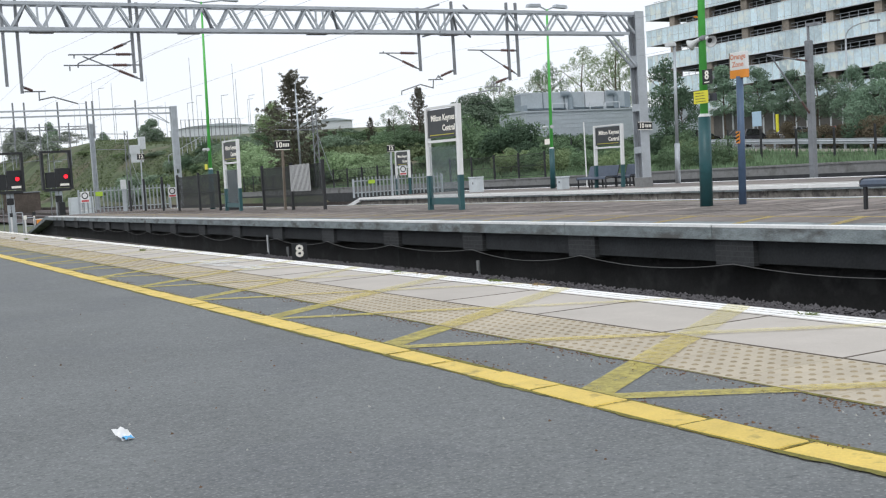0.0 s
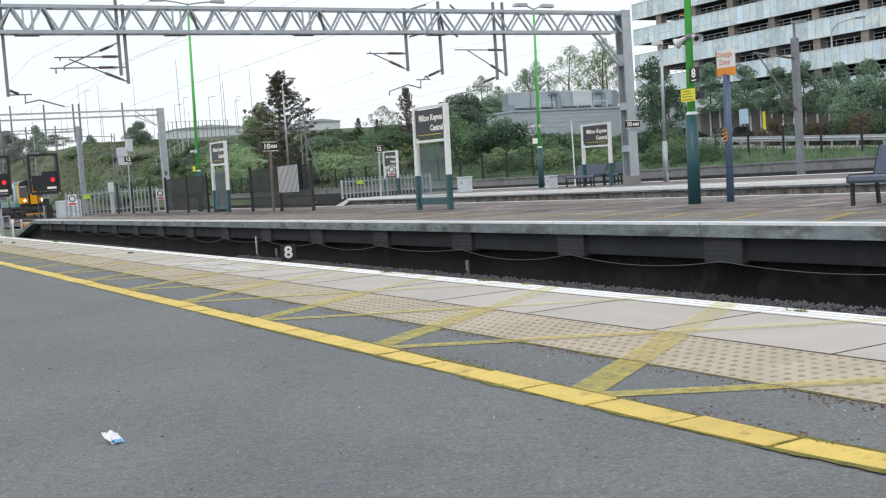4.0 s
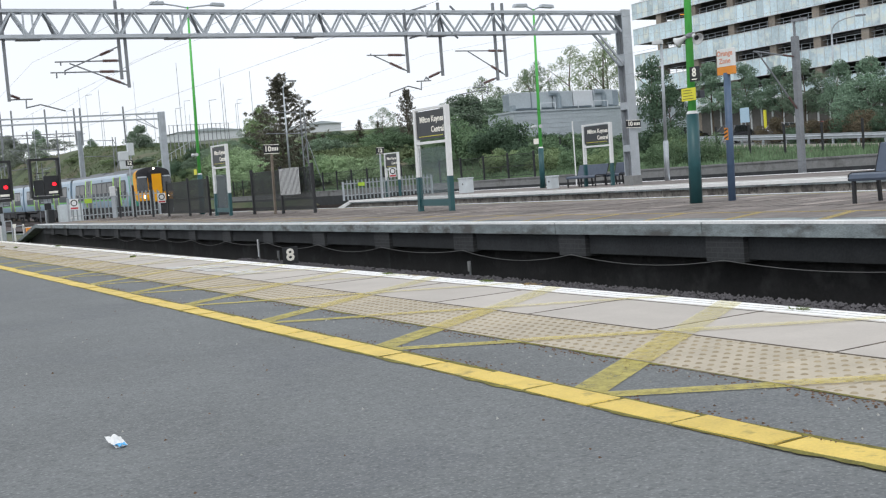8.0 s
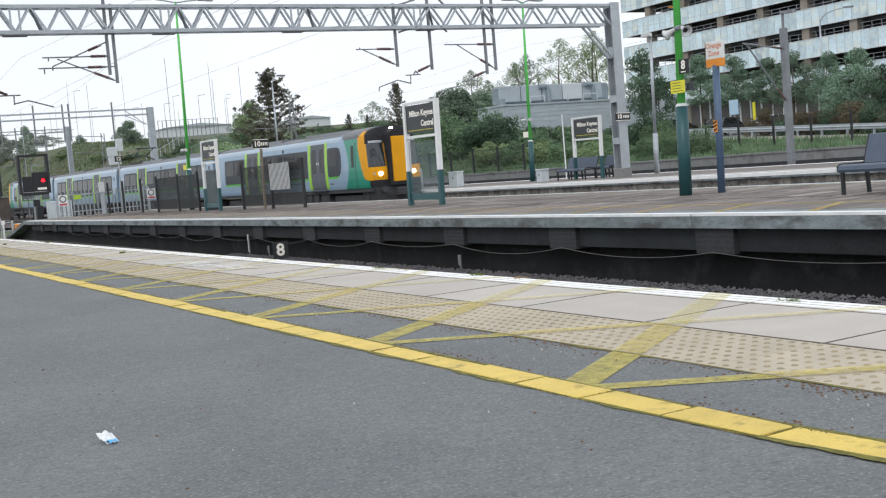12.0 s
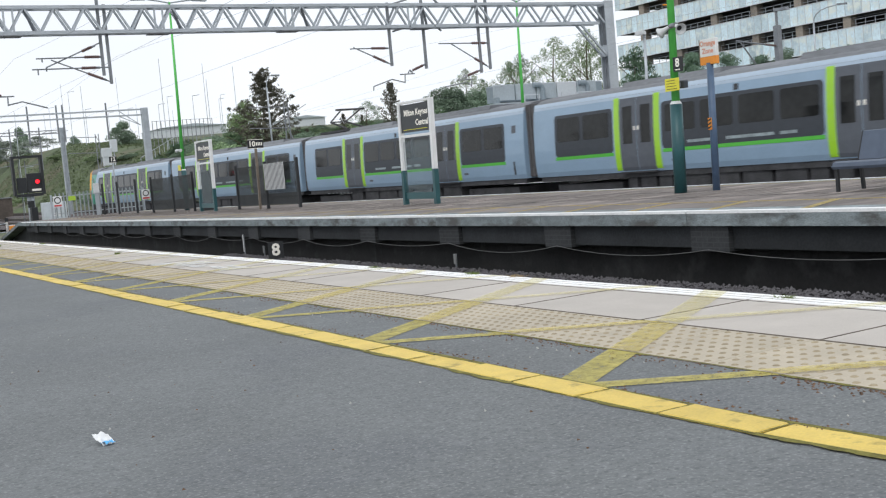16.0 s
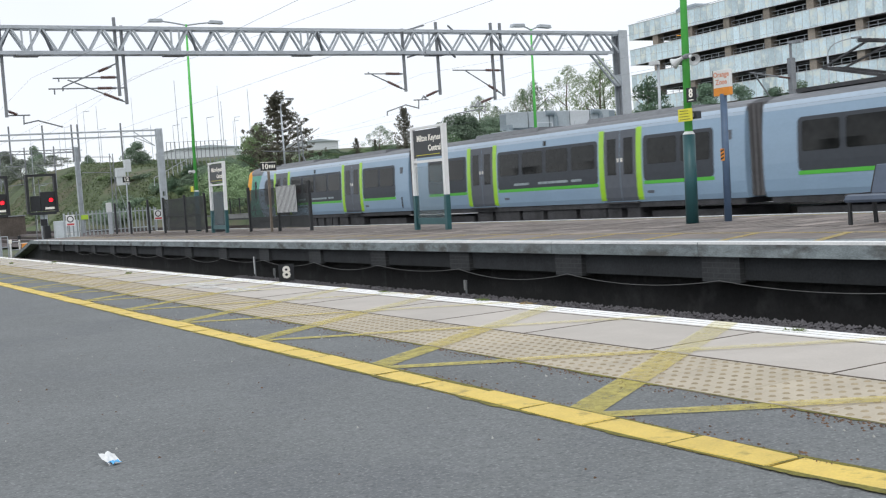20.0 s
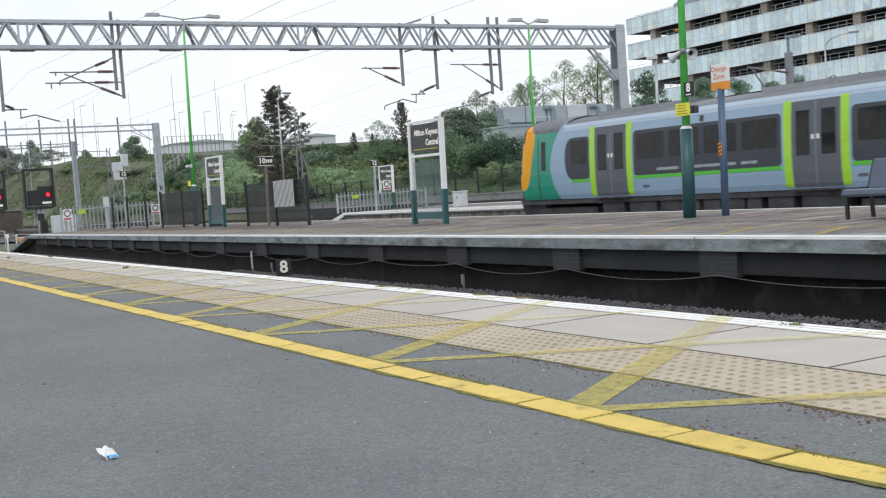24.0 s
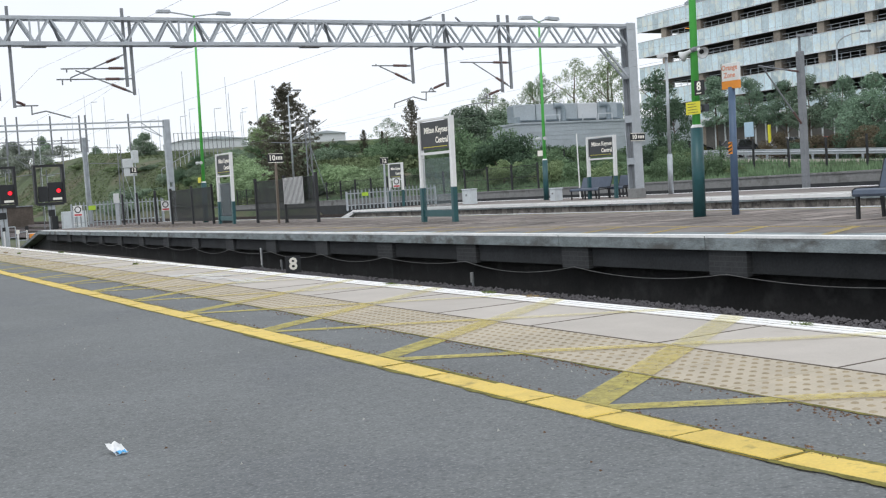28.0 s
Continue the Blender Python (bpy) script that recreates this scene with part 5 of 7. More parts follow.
def build_litter():
    t = thing("crumpled_tissue", "crumpled white and pale blue tissue on the asphalt", "litter", (0.945, 4.44, 0.0), 25)
    bm = bmesh.new()
    bmesh.ops.create_grid(bm, x_segments=9, y_segments=7, size=0.036)
    for v in bm.verts:
        n = noise.noise_vector(v.co * 45)
        v.co += Vector((n.x * 0.007, n.y * 0.007, 0.026 + n.z * 0.02 + 0.7 * v.co.y - 0.15 * abs(v.co.x)))
        v.co.z = max(0.002, v.co.z)
    bmesh.ops.solidify(bm, geom=bm.faces[:], thickness=0.002)
    me = bpy.data.meshes.new("sheet")
    bm.to_mesh(me)
    bm.free()
    part("sheet", me, WHITE, t, "crumpled white sheet", at=Matrix.Scale(0.8, 4))
    bm = bmesh.new()
    bmesh.ops.create_grid(bm, x_segments=7, y_segments=4, size=0.028)
    for v in bm.verts:
        n = noise.noise_vector(v.co * 30 + Vector((4, 1, 0)))
        v.co += Vector((0.012 + n.x * 0.008, -0.05 + n.y * 0.008, 0))
        v.co.z = 0.012 + max(0, n.z) * 0.03
    bmesh.ops.solidify(bm, geom=bm.faces[:], thickness=0.002)
    me = bpy.data.meshes.new("lining")
    bm.to_mesh(me)
    bm.free()
    part("lining", me, BLUE_CLOTH, t, "pale blue lining", at=Matrix.Translation((-0.018, 0.004, 0)) @ Matrix.Scale(0.75, 4))
    rng = random.Random(3)
    bits = Geo()
    for i in range(240):
        x, y = rng.uniform(-0.5, 3.3), rng.uniform(2.2, 16) 
        if 2.5 < x < 2.78:
            continue
        if rng.random() < 0.5:
            x = rng.uniform(2.9, 3.33)
        s = rng.uniform(0.003, 0.008)
        bits.add([(x - s, y - s, 0.0), (x + s, y - s * 0.6, 0.0), (x + s * 0.3, y + s, 0.0), (x, y, s * 1.3)], [(0, 1, 3), (1, 2, 3), (2, 0, 3)])
    tagged(part("grit", bits, WHITE_GRIT, None), "loose pale grit scattered on the asphalt", "grit", kind="stuff")
    crumbs = Geo()
    for i in range(1500):
        x, y = 3.33 - abs(rng.gauss(0, 0.06)), 2.5 + 14 * rng.random() ** 1.4
        if rng.random() < 0.35:
            x = 2.765 + abs(rng.gauss(0, 0.04))
        elif i % 12 == 0:
            x, y = rng.uniform(-0.4, 2.5), rng.uniform(2.4, 10)
        s = rng.uniform(0.003, 0.009)
        crumbs.add([(x - s, y - s, 0.0), (x + s, y - s * 0.6, 0.0), (x + s * 0.3, y + s * 1.4, 0.0), (x, y, s * 0.8)], [(0, 1, 3), (1, 2, 3), (2, 0, 3)])
    tagged(part("leaf_crumbs", crumbs, CRUMB, None), "dry brown leaf crumbs along the paving edge", "litter", kind="stuff")


CRUMB = mat("dry_leaf_crumb", (0.13, 0.075, 0.045), 0.9, vary=0.4, scale=20)
WHITE_GRIT = mat("pale_grit", (0.36, 0.36, 0.34), 0.8, vary=0.3)
BLUE_CLOTH = mat("pale_blue_cloth", (0.12, 0.42, 0.75), 0.8, vary=0.1)
WEED = mat("edge_weed", (0.12, 0.17, 0.03), 0.9, vary=0.3, scale=20)
DRY_WEED = mat("dry_weed", (0.3, 0.22, 0.1), 0.9, vary=0.3, scale=20)


def weed(x, y, r, n, h, material):
    rng = random.Random(int(x * 100 + y * 10))
    t = thing("weed_tuft", "small tuft of weeds in a paving joint", "weed", (x, y, 0), group="weeds on the platform edge")
    g = Geo()
    for i in range(n):
        a, d = rng.uniform(0, 6.28), r * math.sqrt(rng.random())
        bx, by = d * math.cos(a) * 0.6, d * math.sin(a) * 1.6
        e = rng.uniform(0.3, 1) * h
        lx, ly = rng.uniform(-0.04, 0.04), rng.uniform(-0.05, 0.05)
        g.add([(bx - 0.004, by, 0), (bx + 0.004, by + 0.004, 0), (bx + lx, by + ly, e), (bx + lx * 0.4, by + ly * 0.4, e * 0.6)], [(0, 1, 3), (1, 2, 3), (2, 0, 3)])
    part("leaf_tuft", g, material, t)


build_near_paving()
build_hatching()
build_litter()
for wx, wy, wr, wn_, wh, wm in ((4.98, 4.72, 0.05, 60, 0.025, WEED), (5.02, 10.2, 0.07, 80, 0.022, WEED), (5.03, 9.7, 0.07, 50, 0.02, DRY_WEED), (5.05, 8.35, 0.06, 60, 0.03, WEED), (5.06, 7.7, 0.07, 40, 0.03, DRY_WEED),
                                (4.6, 19.0, 0.07, 60, 0.04, WEED), (4.3, 29.5, 0.08, 50, 0.05, WEED), (4.2, 31.0, 0.08, 50, 0.05, DRY_WEED), (4.95, 27.5, 0.08, 60, 0.05, WEED)):
    weed(wx, wy, wr, wn_, wh, wm)

# ---- edges of the two island platforms ----


def build_mid_edge():
    """Coping units on dark piers, with a fascia set back between them."""
    pitch = 3.68
    cop = Geo().slab(0, 0.6, 0.006, pitch - 0.006, -0.21, 0.0, 0.012).mesh("coping_unit")
    line = Geo().box(-0.004, 0.16, 0.01, pitch - 0.01, -0.035, 0.005).mesh("edge_line")
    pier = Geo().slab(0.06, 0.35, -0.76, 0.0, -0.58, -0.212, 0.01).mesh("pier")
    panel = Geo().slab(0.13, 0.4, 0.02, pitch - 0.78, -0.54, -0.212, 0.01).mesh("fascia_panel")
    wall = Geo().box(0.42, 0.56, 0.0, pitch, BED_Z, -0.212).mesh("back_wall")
    for i in range(-5, 17):
        y = 12.36 + i * pitch
        if y + pitch > 69.5:
            break
        unit = part("coping_unit", cop, GREY_COPING, mid_body, at=(MID_0, y, 0))
        part("edge_line", line, STEEL_LINE, unit)
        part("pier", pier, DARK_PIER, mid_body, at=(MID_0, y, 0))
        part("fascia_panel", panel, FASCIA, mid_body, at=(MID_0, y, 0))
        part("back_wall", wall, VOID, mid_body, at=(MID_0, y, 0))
    end = 12.36 + 15 * pitch
    part("coping_unit", Geo().slab(0, 0.6, 0.006, 68.5 - end, -0.21, 0.0, 0.012), GREY_COPING, mid_body, at=(MID_0, end, 0))
    ramp = Geo().prism([(68.5, -0.21), (68.5, 0.0), (76.0, -1.1), (76.0, -1.25)], "x", MID_0, MID_0 + 0.6)
    part("ramp_kerb", ramp, GREY_COPING, mid_body, "sloping kerb at the end of the ramp")
    cable = thing("edge_cable", "thin grey cable sagging along the platform face", "cable", (MID_0 + 0.03, 0, 0))
    g = Geo()
    for i in range(-4, 12):
        y0 = 11.98 + i * pitch
        pts = []
        for k in range(11):
            q = k / 10
            pts.append((0.0, y0 + q * pitch, -0.555 - 0.15 * 4 * q * (1 - q) * (0.8 + 0.25 * math.sin(i * 2.3))))
        g.path(pts, 0.0065, 5)
    part("cable_run", g, CABLE, cable)


# very dark, mottled concrete for the fascia panels and the piers
FASCIA = mat("dark_fascia", (0.023, 0.026, 0.029), 0.95, vary=0.25, scale=2, fine=25, bump=0.3, rand=0.15)
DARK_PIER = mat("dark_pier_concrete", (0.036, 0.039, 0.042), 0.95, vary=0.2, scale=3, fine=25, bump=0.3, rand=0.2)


def brickwork(m, joint):
    """Lays courses of bricks with paler joints over a dark surface."""
    n, l = m.node_tree.nodes, m.node_tree.links
    b = n["Principled BSDF"]
    old = b.inputs["Base Color"].links[0].from_socket
    sep, com, br, mx = n.new("ShaderNodeSeparateXYZ"), n.new("ShaderNodeCombineXYZ"), n.new("ShaderNodeTexBrick"), n.new("ShaderNodeMix")
    l.new(n["Texture Coordinate"].outputs["Object"], sep.inputs[0])
    l.new(sep.outputs["Y"], com.inputs["X"])
    l.new(sep.outputs["Z"], com.inputs["Y"])
    l.new(com.outputs[0], br.inputs["Vector"])
    br.inputs["Scale"].default_value, br.inputs["Mortar Size"].default_value = 1.0, 0.007
    br.inputs["Brick Width"].default_value, br.inputs["Row Height"].default_value = 0.225, 0.075
    mx.data_type = "RGBA"
    mx.inputs[7].default_value = (*joint, 1)
    l.new(br.outputs["Fac"], mx.inputs[0])
    l.new(old, mx.inputs[6])
    l.new(mx.outputs[2], b.inputs["Base Color"])
    return m


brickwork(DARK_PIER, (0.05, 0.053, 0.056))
# near-black colour holds the shade of the void under the platform
VOID = mat("shaded_void_wall", (0.012, 0.012, 0.013), 0.95, vary=0.3, scale=1.5, fine=20, bump=0.2, stain=(0.03, 0.031, 0.032), stain_at=0.6, stain_scale=1.4)
CABLE = mat("cable_sheath", (0.11, 0.11, 0.11), 0.6, vary=0.1)


def build_mid_back_edge():
    pitch = 3.68
    cop = Geo().slab(-0.6, 0, 0.006, pitch - 0.006, -0.21, 0.0, 0.012).mesh("coping_unit")
    line = Geo().box(-0.16, -0.02, 0.01, pitch - 0.01, 0.001, 0.004).mesh("edge_line")
    for i in range(-5, 15):
        unit = part("coping_unit", cop, GREY_COPING, mid_body, at=(MID_1, 12.47 + i * pitch, 0))
        part("edge_line", line, STEEL_LINE, unit)
    part("side_wall", Geo().box(MID_1 - 0.58, MID_1 - 0.45, -60, 68.5, BED_Z, -0.212), DARK_CONCRETE, mid_body)


def build_mid_markings():
    for x, w in ((12.85, 0.09), (17.75, 0.1)):
        part("yellow_line", Geo().box(x - w / 2, x + w / 2, -6, 66, 0.001, 0.004), HATCH_MID, mid_body, "worn yellow line")
    for i in range(-3, 30):
        y = 10.3 + i * 1.76
        part("hatch_line", stripe(11.32, y, 12.8, y + 0.75, 0.17, 0.0065), HATCH_MID, mid_body)
    for i in range(8):
        y = 14 + i * 6.5
        part("patch_joint", Geo().box(13.0, 17.6, y, y + 0.03, 0.001, 0.003), DARK_CONCRETE, mid_body)
    rng = random.Random(31)
    rows = Geo()
    for i in range(150):
        y = 6 + i * 0.4
        a, b = rng.uniform(12.95, 14.2), rng.uniform(15.0, 17.6)
        rows.box(a, b, y, y + 0.014, 0.0005, 0.0036)
    tagged(part("paving_joint_row", rows, JOINT, mid_body), kind="stuff")
    for x in (14.2, 15.9):
        part("patch_joint", Geo().box(x, x + 0.03, -6, 66, 0.001, 0.003), DARK_CONCRETE, mid_body)


HATCH_MID = worn_paint("dull_yellow_paint", (0.52, 0.4, 0.13), 0.55)


def build_mid_pavers():
    """Rows of paving blocks laid crosswise along the near side of the island."""
    rng = random.Random(21)
    block = Geo().slab(0, 0.98, 0, 0.36, -0.03, 0.003, 0.004).mesh("paving_block")
    places = []
    for i in range(70):
        for x in (13.05, 14.3, 15.6, 16.6):
            if rng.random() < 0.6:
                places.append((x + rng.uniform(-0.15, 0.15), 6.5 + i * 0.62, 0.0, 0))
    pieces("paving_block", [block], mid_body, PAVE_PALE2, places[:150])


PAVE_PALE2 = mat("brown_grey_pavers", (0.212, 0.182, 0.167), 0.85, vary=0.2, scale=3, fine=20, rand=0.5)


def build_far_edge():
    pitch = 1.9
    cop = Geo().slab(0, 0.55, 0.004, pitch - 0.004, -0.16, 0.0, 0.012).mesh("coping_slab")
    line = Geo().box(-0.004, 0.34, 0.005, pitch - 0.005, -0.1, 0.005).mesh("white_line")
    for i in range(-12, 24):
        unit = part("coping_slab", cop, GREY_COPING, far_body, at=(FAR_0, 11 + i * pitch, 0))
        part("white_line", line, WHITE_LINE, unit)
    block = Geo().slab(0.1, 0.3, 0.006, 0.444, -0.38, -0.166, 0.006).mesh("wall_block")
    rng = random.Random(2)
    pieces("wall_block", [block], far_body, BLOCKWORK, [(FAR_0, 6.2 + i * 0.45, 0, 0) for i in range(112)])
    pieces("wall_block", [block], far_body, BLOCKWORK, [(FAR_0, 6.0 + i * 0.45, -0.222, 0) for i in range(112)])
    part("side_wall", Geo().box(FAR_0 + 0.16, FAR_0 + 0.4, -60, 56.5, BED_Z, -0.166), DARK_CONCRETE, far_body)
    part("back_edge", Geo().slab(FAR_1 - 0.6, FAR_1, -60, 56.5, -0.2, 0.002, 0.012), STEEL_LINE, far_body, "pale edge along the far side")
    part("inner_strip", Geo().box(FAR_0 + 0.56, FAR_0 + 1.6, -40, 56.4, 0.0, 0.003), PALE_STRIP, far_body, "pale strip of paving behind the edge")
    ramp = Geo().prism([(56.5, -0.2), (56.5, 0.0), (60.6, -0.9), (60.6, -1.15)], "x", FAR_0, FAR_0 + 0.5)
    part("ramp_kerb", ramp, STEEL_LINE, far_body, "pale sloping kerb of the ramp")


PALE_STRIP = mat("pale_paving_strip", (0.45, 0.44, 0.42), 0.85, vary=0.12, scale=1.5, fine=15)


def build_stones():
    rng = random.Random(9)
    g = Geo()
    for i in range(14000):
        x = rng.uniform(10.4, 11.0)
        y = 6 + 26 * rng.random() ** 1.4
        z = -1.1 + rng.uniform(-0.02, 0.05) + 0.12 * max(0, x - 10.6)
        s = rng.uniform(0.02, 0.042)
        p = [(x + s * rng.uniform(0.6, 1.3) * dx, y + s * rng.uniform(0.6, 1.3) * dy, z + s * rng.uniform(0.5, 1.1) * dz) for dx, dy, dz in ((1, 0, 0), (-1, 0, 0), (0, 1, 0), (0, -1, 0), (0, 0, 1), (0, 0, -1))]
        g.add(p, [(0, 2, 4), (2, 1, 4), (1, 3, 4), (3, 0, 4), (2, 0, 5), (1, 2, 5), (3, 1, 5), (0, 3, 5)])
    me = bpy.data.meshes.new("ballast_stones")
    me.from_pydata(g.v, [], g.f)
    tagged(part("ballast_stones", me, STONE, None), "loose purple-grey ballast stones beside the rails", "ballast", kind="stuff")


STONE = mat("purple_grey_stone", (0.105, 0.1, 0.107), 0.9, vary=0.35, scale=9, fine=40)

build_mid_edge()
build_mid_back_edge()
build_mid_markings()
build_mid_pavers()
build_far_edge()
build_stones()

# ---- signs, seats, fences and boxes ----
MESH_BLACK = mat("black_mesh_wire", (0.02, 0.024, 0.025), 0.6, vary=0.1)
RIBBED = mat("ribbed_white_sheet", (0.62, 0.63, 0.63), 0.5, vary=0.06)
SEAT_BLUE = mat("slate_blue_steel", (0.085, 0.11, 0.155), 0.45, 0.2, vary=0.12, scale=6, fine=120)
BOX_GREY = mat("pale_grey_box", (0.58, 0.63, 0.66), 0.6, vary=0.1, scale=3)
NOTICE_RED = mat("red_notice", (0.55, 0.06, 0.07), 0.5, vary=0.05)
LIME_NOTICE = mat("lime_notice", (0.4, 0.6, 0.05), 0.5, vary=0.05)
PALING = mat("dull_galvanised_paling", (0.3, 0.335, 0.345), 0.6, 0.3, vary=0.12)
TAN_POST = mat("brown_post", (0.2, 0.165, 0.13), 0.7, vary=0.2)
HORN = mat("white_horn", (0.6, 0.62, 0.63), 0.5, vary=0.08)
ZONE_PINK = mat("orange_lettering", (0.74, 0.36, 0.26), 0.5, vary=0.05)


def bars(name, parent, x, y0, y1, z, size, material):
    """A line of small unreadable writing as a plain bar."""
    part(name, Geo().box(x - 0.002, x, y0, y1, z, z + size), material, parent)


def pole_fittings():
    s = thing("car_stop_sign", "small black sign with a white figure eight on the column", "sign", (15.55, 17.05, 2.42))
    b = part("plate", Geo().slab(-0.17, -0.14, -0.13, 0.13, 0, 0.29, 0.004), BLACK, s)
    words("figure", "8", 0.24, LETTER, b, upright(-0.174, 0, 0.17, -90))
    bars("small_writing", b, -0.171, -0.07, 0.07, 0.03, 0.02, LETTER)
    part("clamp", Geo().box(-0.14, 0.0, -0.03, 0.03, 0.1, 0.16), GALV_DARK, s)
    n = thing("warning_notice", "yellow notice with lines of small print", "notice", (15.5, 17.19, 2.05))
    b = part("plate", Geo().slab(-0.17, -0.15, -0.2, 0.2, 0, 0.25, 0.004), YELLOW_SIGN, n)
    for k in range(4):
        bars("small_writing", b, -0.171, -0.15 + 0.02 * k, 0.15, 0.035 + k * 0.055, 0.01, BLACK)
    part("bracket", Geo().box(-0.15, 0.02, -0.05, 0.05, 0.08, 0.16), GALV_DARK, n)
    c = thing("camera_box", "small dark grey box clamped to the column", "box", (15.6, 17.2, 2.1))
    part("case", Geo().slab(-0.06, 0.06, -0.12, 0.06, 0, 0.15, 0.015), T_DARK, c)
    for d in (1, -1):
        h = thing("horn_speaker", "white horn loudspeaker on the column", "loudspeaker", (15.5, 17.26 + d * 0.1, 3.34), group="horn loudspeakers")
        v, f, n = [], [], 18
        for q, r in ((0.0, 0.035), (0.35, 0.045), (0.65, 0.065), (0.88, 0.095), (1.0, 0.118), (0.97, 0.104), (0.7, 0.05)):
            c = Vector((-0.07 * q, d * 0.21 * q, -0.1 * q))
            u = Vector((0, 0.43 * d, 0.9)).normalized()
            w = Vector((-0.07, d * 0.21, -0.1)).cross(u).normalized()
            v += [c + (u * math.cos(2 * math.pi * i / n) + w * math.sin(2 * math.pi * i / n)) * r for i in range(n)]
        for k in range(6):
            f += [(k * n + i, k * n + (i + 1) % n, (k + 1) * n + (i + 1) % n, (k + 1) * n + i) for i in range(n)]
        part("horn", Geo().add(v, f), HORN, h, smooth=True)
        part("driver", Geo().tube((0.01, -d * 0.01, 0), (0.05, -d * 0.07, 0.03), 0.05, 0.05, 12), GALV_DARK, h)
        part("throat", Geo().tube((-0.042, d * 0.126, -0.06), (-0.049, d * 0.147, -0.07), 0.05, 0.05, 12), BLACK, h)
    part("bracket", Geo().box(-0.1, -0.06, -0.26, 0.0, 3.32, 3.38), GALV_DARK, bpy.data.objects["lamp_column"])


def zone_sign():
    z = thing("zone_sign", "white and orange zone sign on a blue-grey post", "sign", (16.1, 16.9, 0))
    p = part("post", Geo().tube((0, 0, 0), (0, 0, 2.55), 0.075, 0.07, 16), BLUE_POST, z, "blue-grey steel post", smooth=True)
    b = part("sign_box", Geo().slab(-0.04, 0.04, -0.22, 0.22, 2.68, 3.03, 0.008), WHITE, z, "white upper panel")
    part("orange_band", Geo().slab(-0.042, 0.042, -0.222, 0.222, 2.52, 2.678, 0.004), ORANGE, z, "orange lower band")
    part("side_frame", Geo().box(-0.044, 0.044, 0.223, 0.24, 2.52, 3.03), TAN_POST, z)
    words("lettering", "Orange", 0.145, ZONE_PINK, b, upright(-0.043, 0.0, 2.935, -90))
    words("lettering", "Zone", 0.145, ZONE_PINK, b, upright(-0.043, 0.0, 2.785, -90))
    plate = part("hazard_plate", Geo().box(-0.09, -0.078, -0.05, 0.05, 1.22, 1.46), ORANGE, p, "orange and black hazard plate")
    for k in range(3):
        part("slash", Geo().add([(-0.092, 0.05, 1.23 + k * 0.075), (-0.092, 0.05, 1.265 + k * 0.075), (-0.092, -0.05, 1.305 + k * 0.075), (-0.092, -0.05, 1.27 + k * 0.075)], [(0, 1, 2, 3)]), BLACK, plate)


def bench(x, y, length, turn=0, group="platform benches"):
    """A perforated steel seat; local x runs from the front edge to the back, y along it."""
    b = thing("platform_bench", "slate-blue perforated steel bench with a high back", "bench", (x, y, 0), turn, group=group)
    seat = Geo().prism([(0.0, 0.36), (-0.02, 0.4), (0.0, 0.46), (0.06, 0.485), (0.62, 0.47), (0.62, 0.44), (0.07, 0.455), (0.03, 0.42)], "y", -length, 0)
    part("seat", seat, SEAT_BLUE, b, "curved perforated seat")
    part("backrest", Geo().prism([(0.64, 0.47), (0.8, 0.92), (0.785, 0.935), (0.765, 0.925), (0.61, 0.48)], "y", -length, 0), SEAT_BLUE, b, "leaning backrest")
    n = 3
    for k in range(n):
        yy = -0.06 - k * (length - 0.12) / (n - 1)
        part("leg", Geo().bar((0.04, yy, 0.0), (0.04, yy, 0.42), 0.05), BLACK, b)
        part("leg", Geo().bar((0.64, yy, 0.0), (0.6, yy, 0.45), 0.05), BLACK, b)
        part("seat_bearer", Geo().bar((0.02, yy, 0.4), (0.62, yy, 0.42), 0.04), BLACK, b)
    for yy in (0.0, -length):
        part("end_trim", Geo().path([(0.0, yy, 0.37), (0.0, yy, 0.45), (0.06, yy, 0.485), (0.62, yy, 0.48), (0.78, yy, 0.93)], 0.018), BLACK, b)
    return b


def cabinet(x, y, w, h, label, group="", material=None):
    c = thing("equipment_box", label, "equipment box", (x, y, 0), group=group)
    body = part("body", Geo().slab(-0.2, 0.2, -w / 2, w / 2, 0.0, h, 0.02), material or BOX_GREY, c)
    part("lid", Geo().slab(-0.23, 0.23, -w / 2 - 0.03, w / 2 + 0.03, h, h + 0.05, 0.015), material or BOX_GREY, c)
    part("latch", Geo().box(-0.215, -0.2, -0.05, 0.05, h * 0.55, h * 0.7), GALV_DARK, body)
    return c


def mesh_fence(name, label, x, posts, top, pitch=0.07, wire=0.04, z0=0.0, skip=()):
    """Posts at the given y, with closely spaced vertical wires between them."""
    f = thing(name, label, "fence", (x, 0, z0))
    for i, y in enumerate(posts):
        part("post", Geo().slab(-0.05, 0.05, y - 0.05, y + 0.05, 0.0, top + 0.12, 0.01), BLACK, f)
        if i + 1 < len(posts) and i not in skip:
            a, b = sorted((y, posts[i + 1]))
            g = Geo()
            n = int((b - a - 0.1) / pitch)
            for k in range(n):
                yy = a + 0.06 + k * pitch
                g.box(-0.003, 0.003, yy, yy + wire, 0.12, top)
            for zz in (0.14, top * 0.5, top - 0.03):
                g.box(-wire / 2 - 0.01, -wire / 2, a + 0.05, b - 0.05, zz, zz + 0.03)
            tagged(part("mesh_panel", g, MESH_BLACK, f), kind="stuff")
    return f


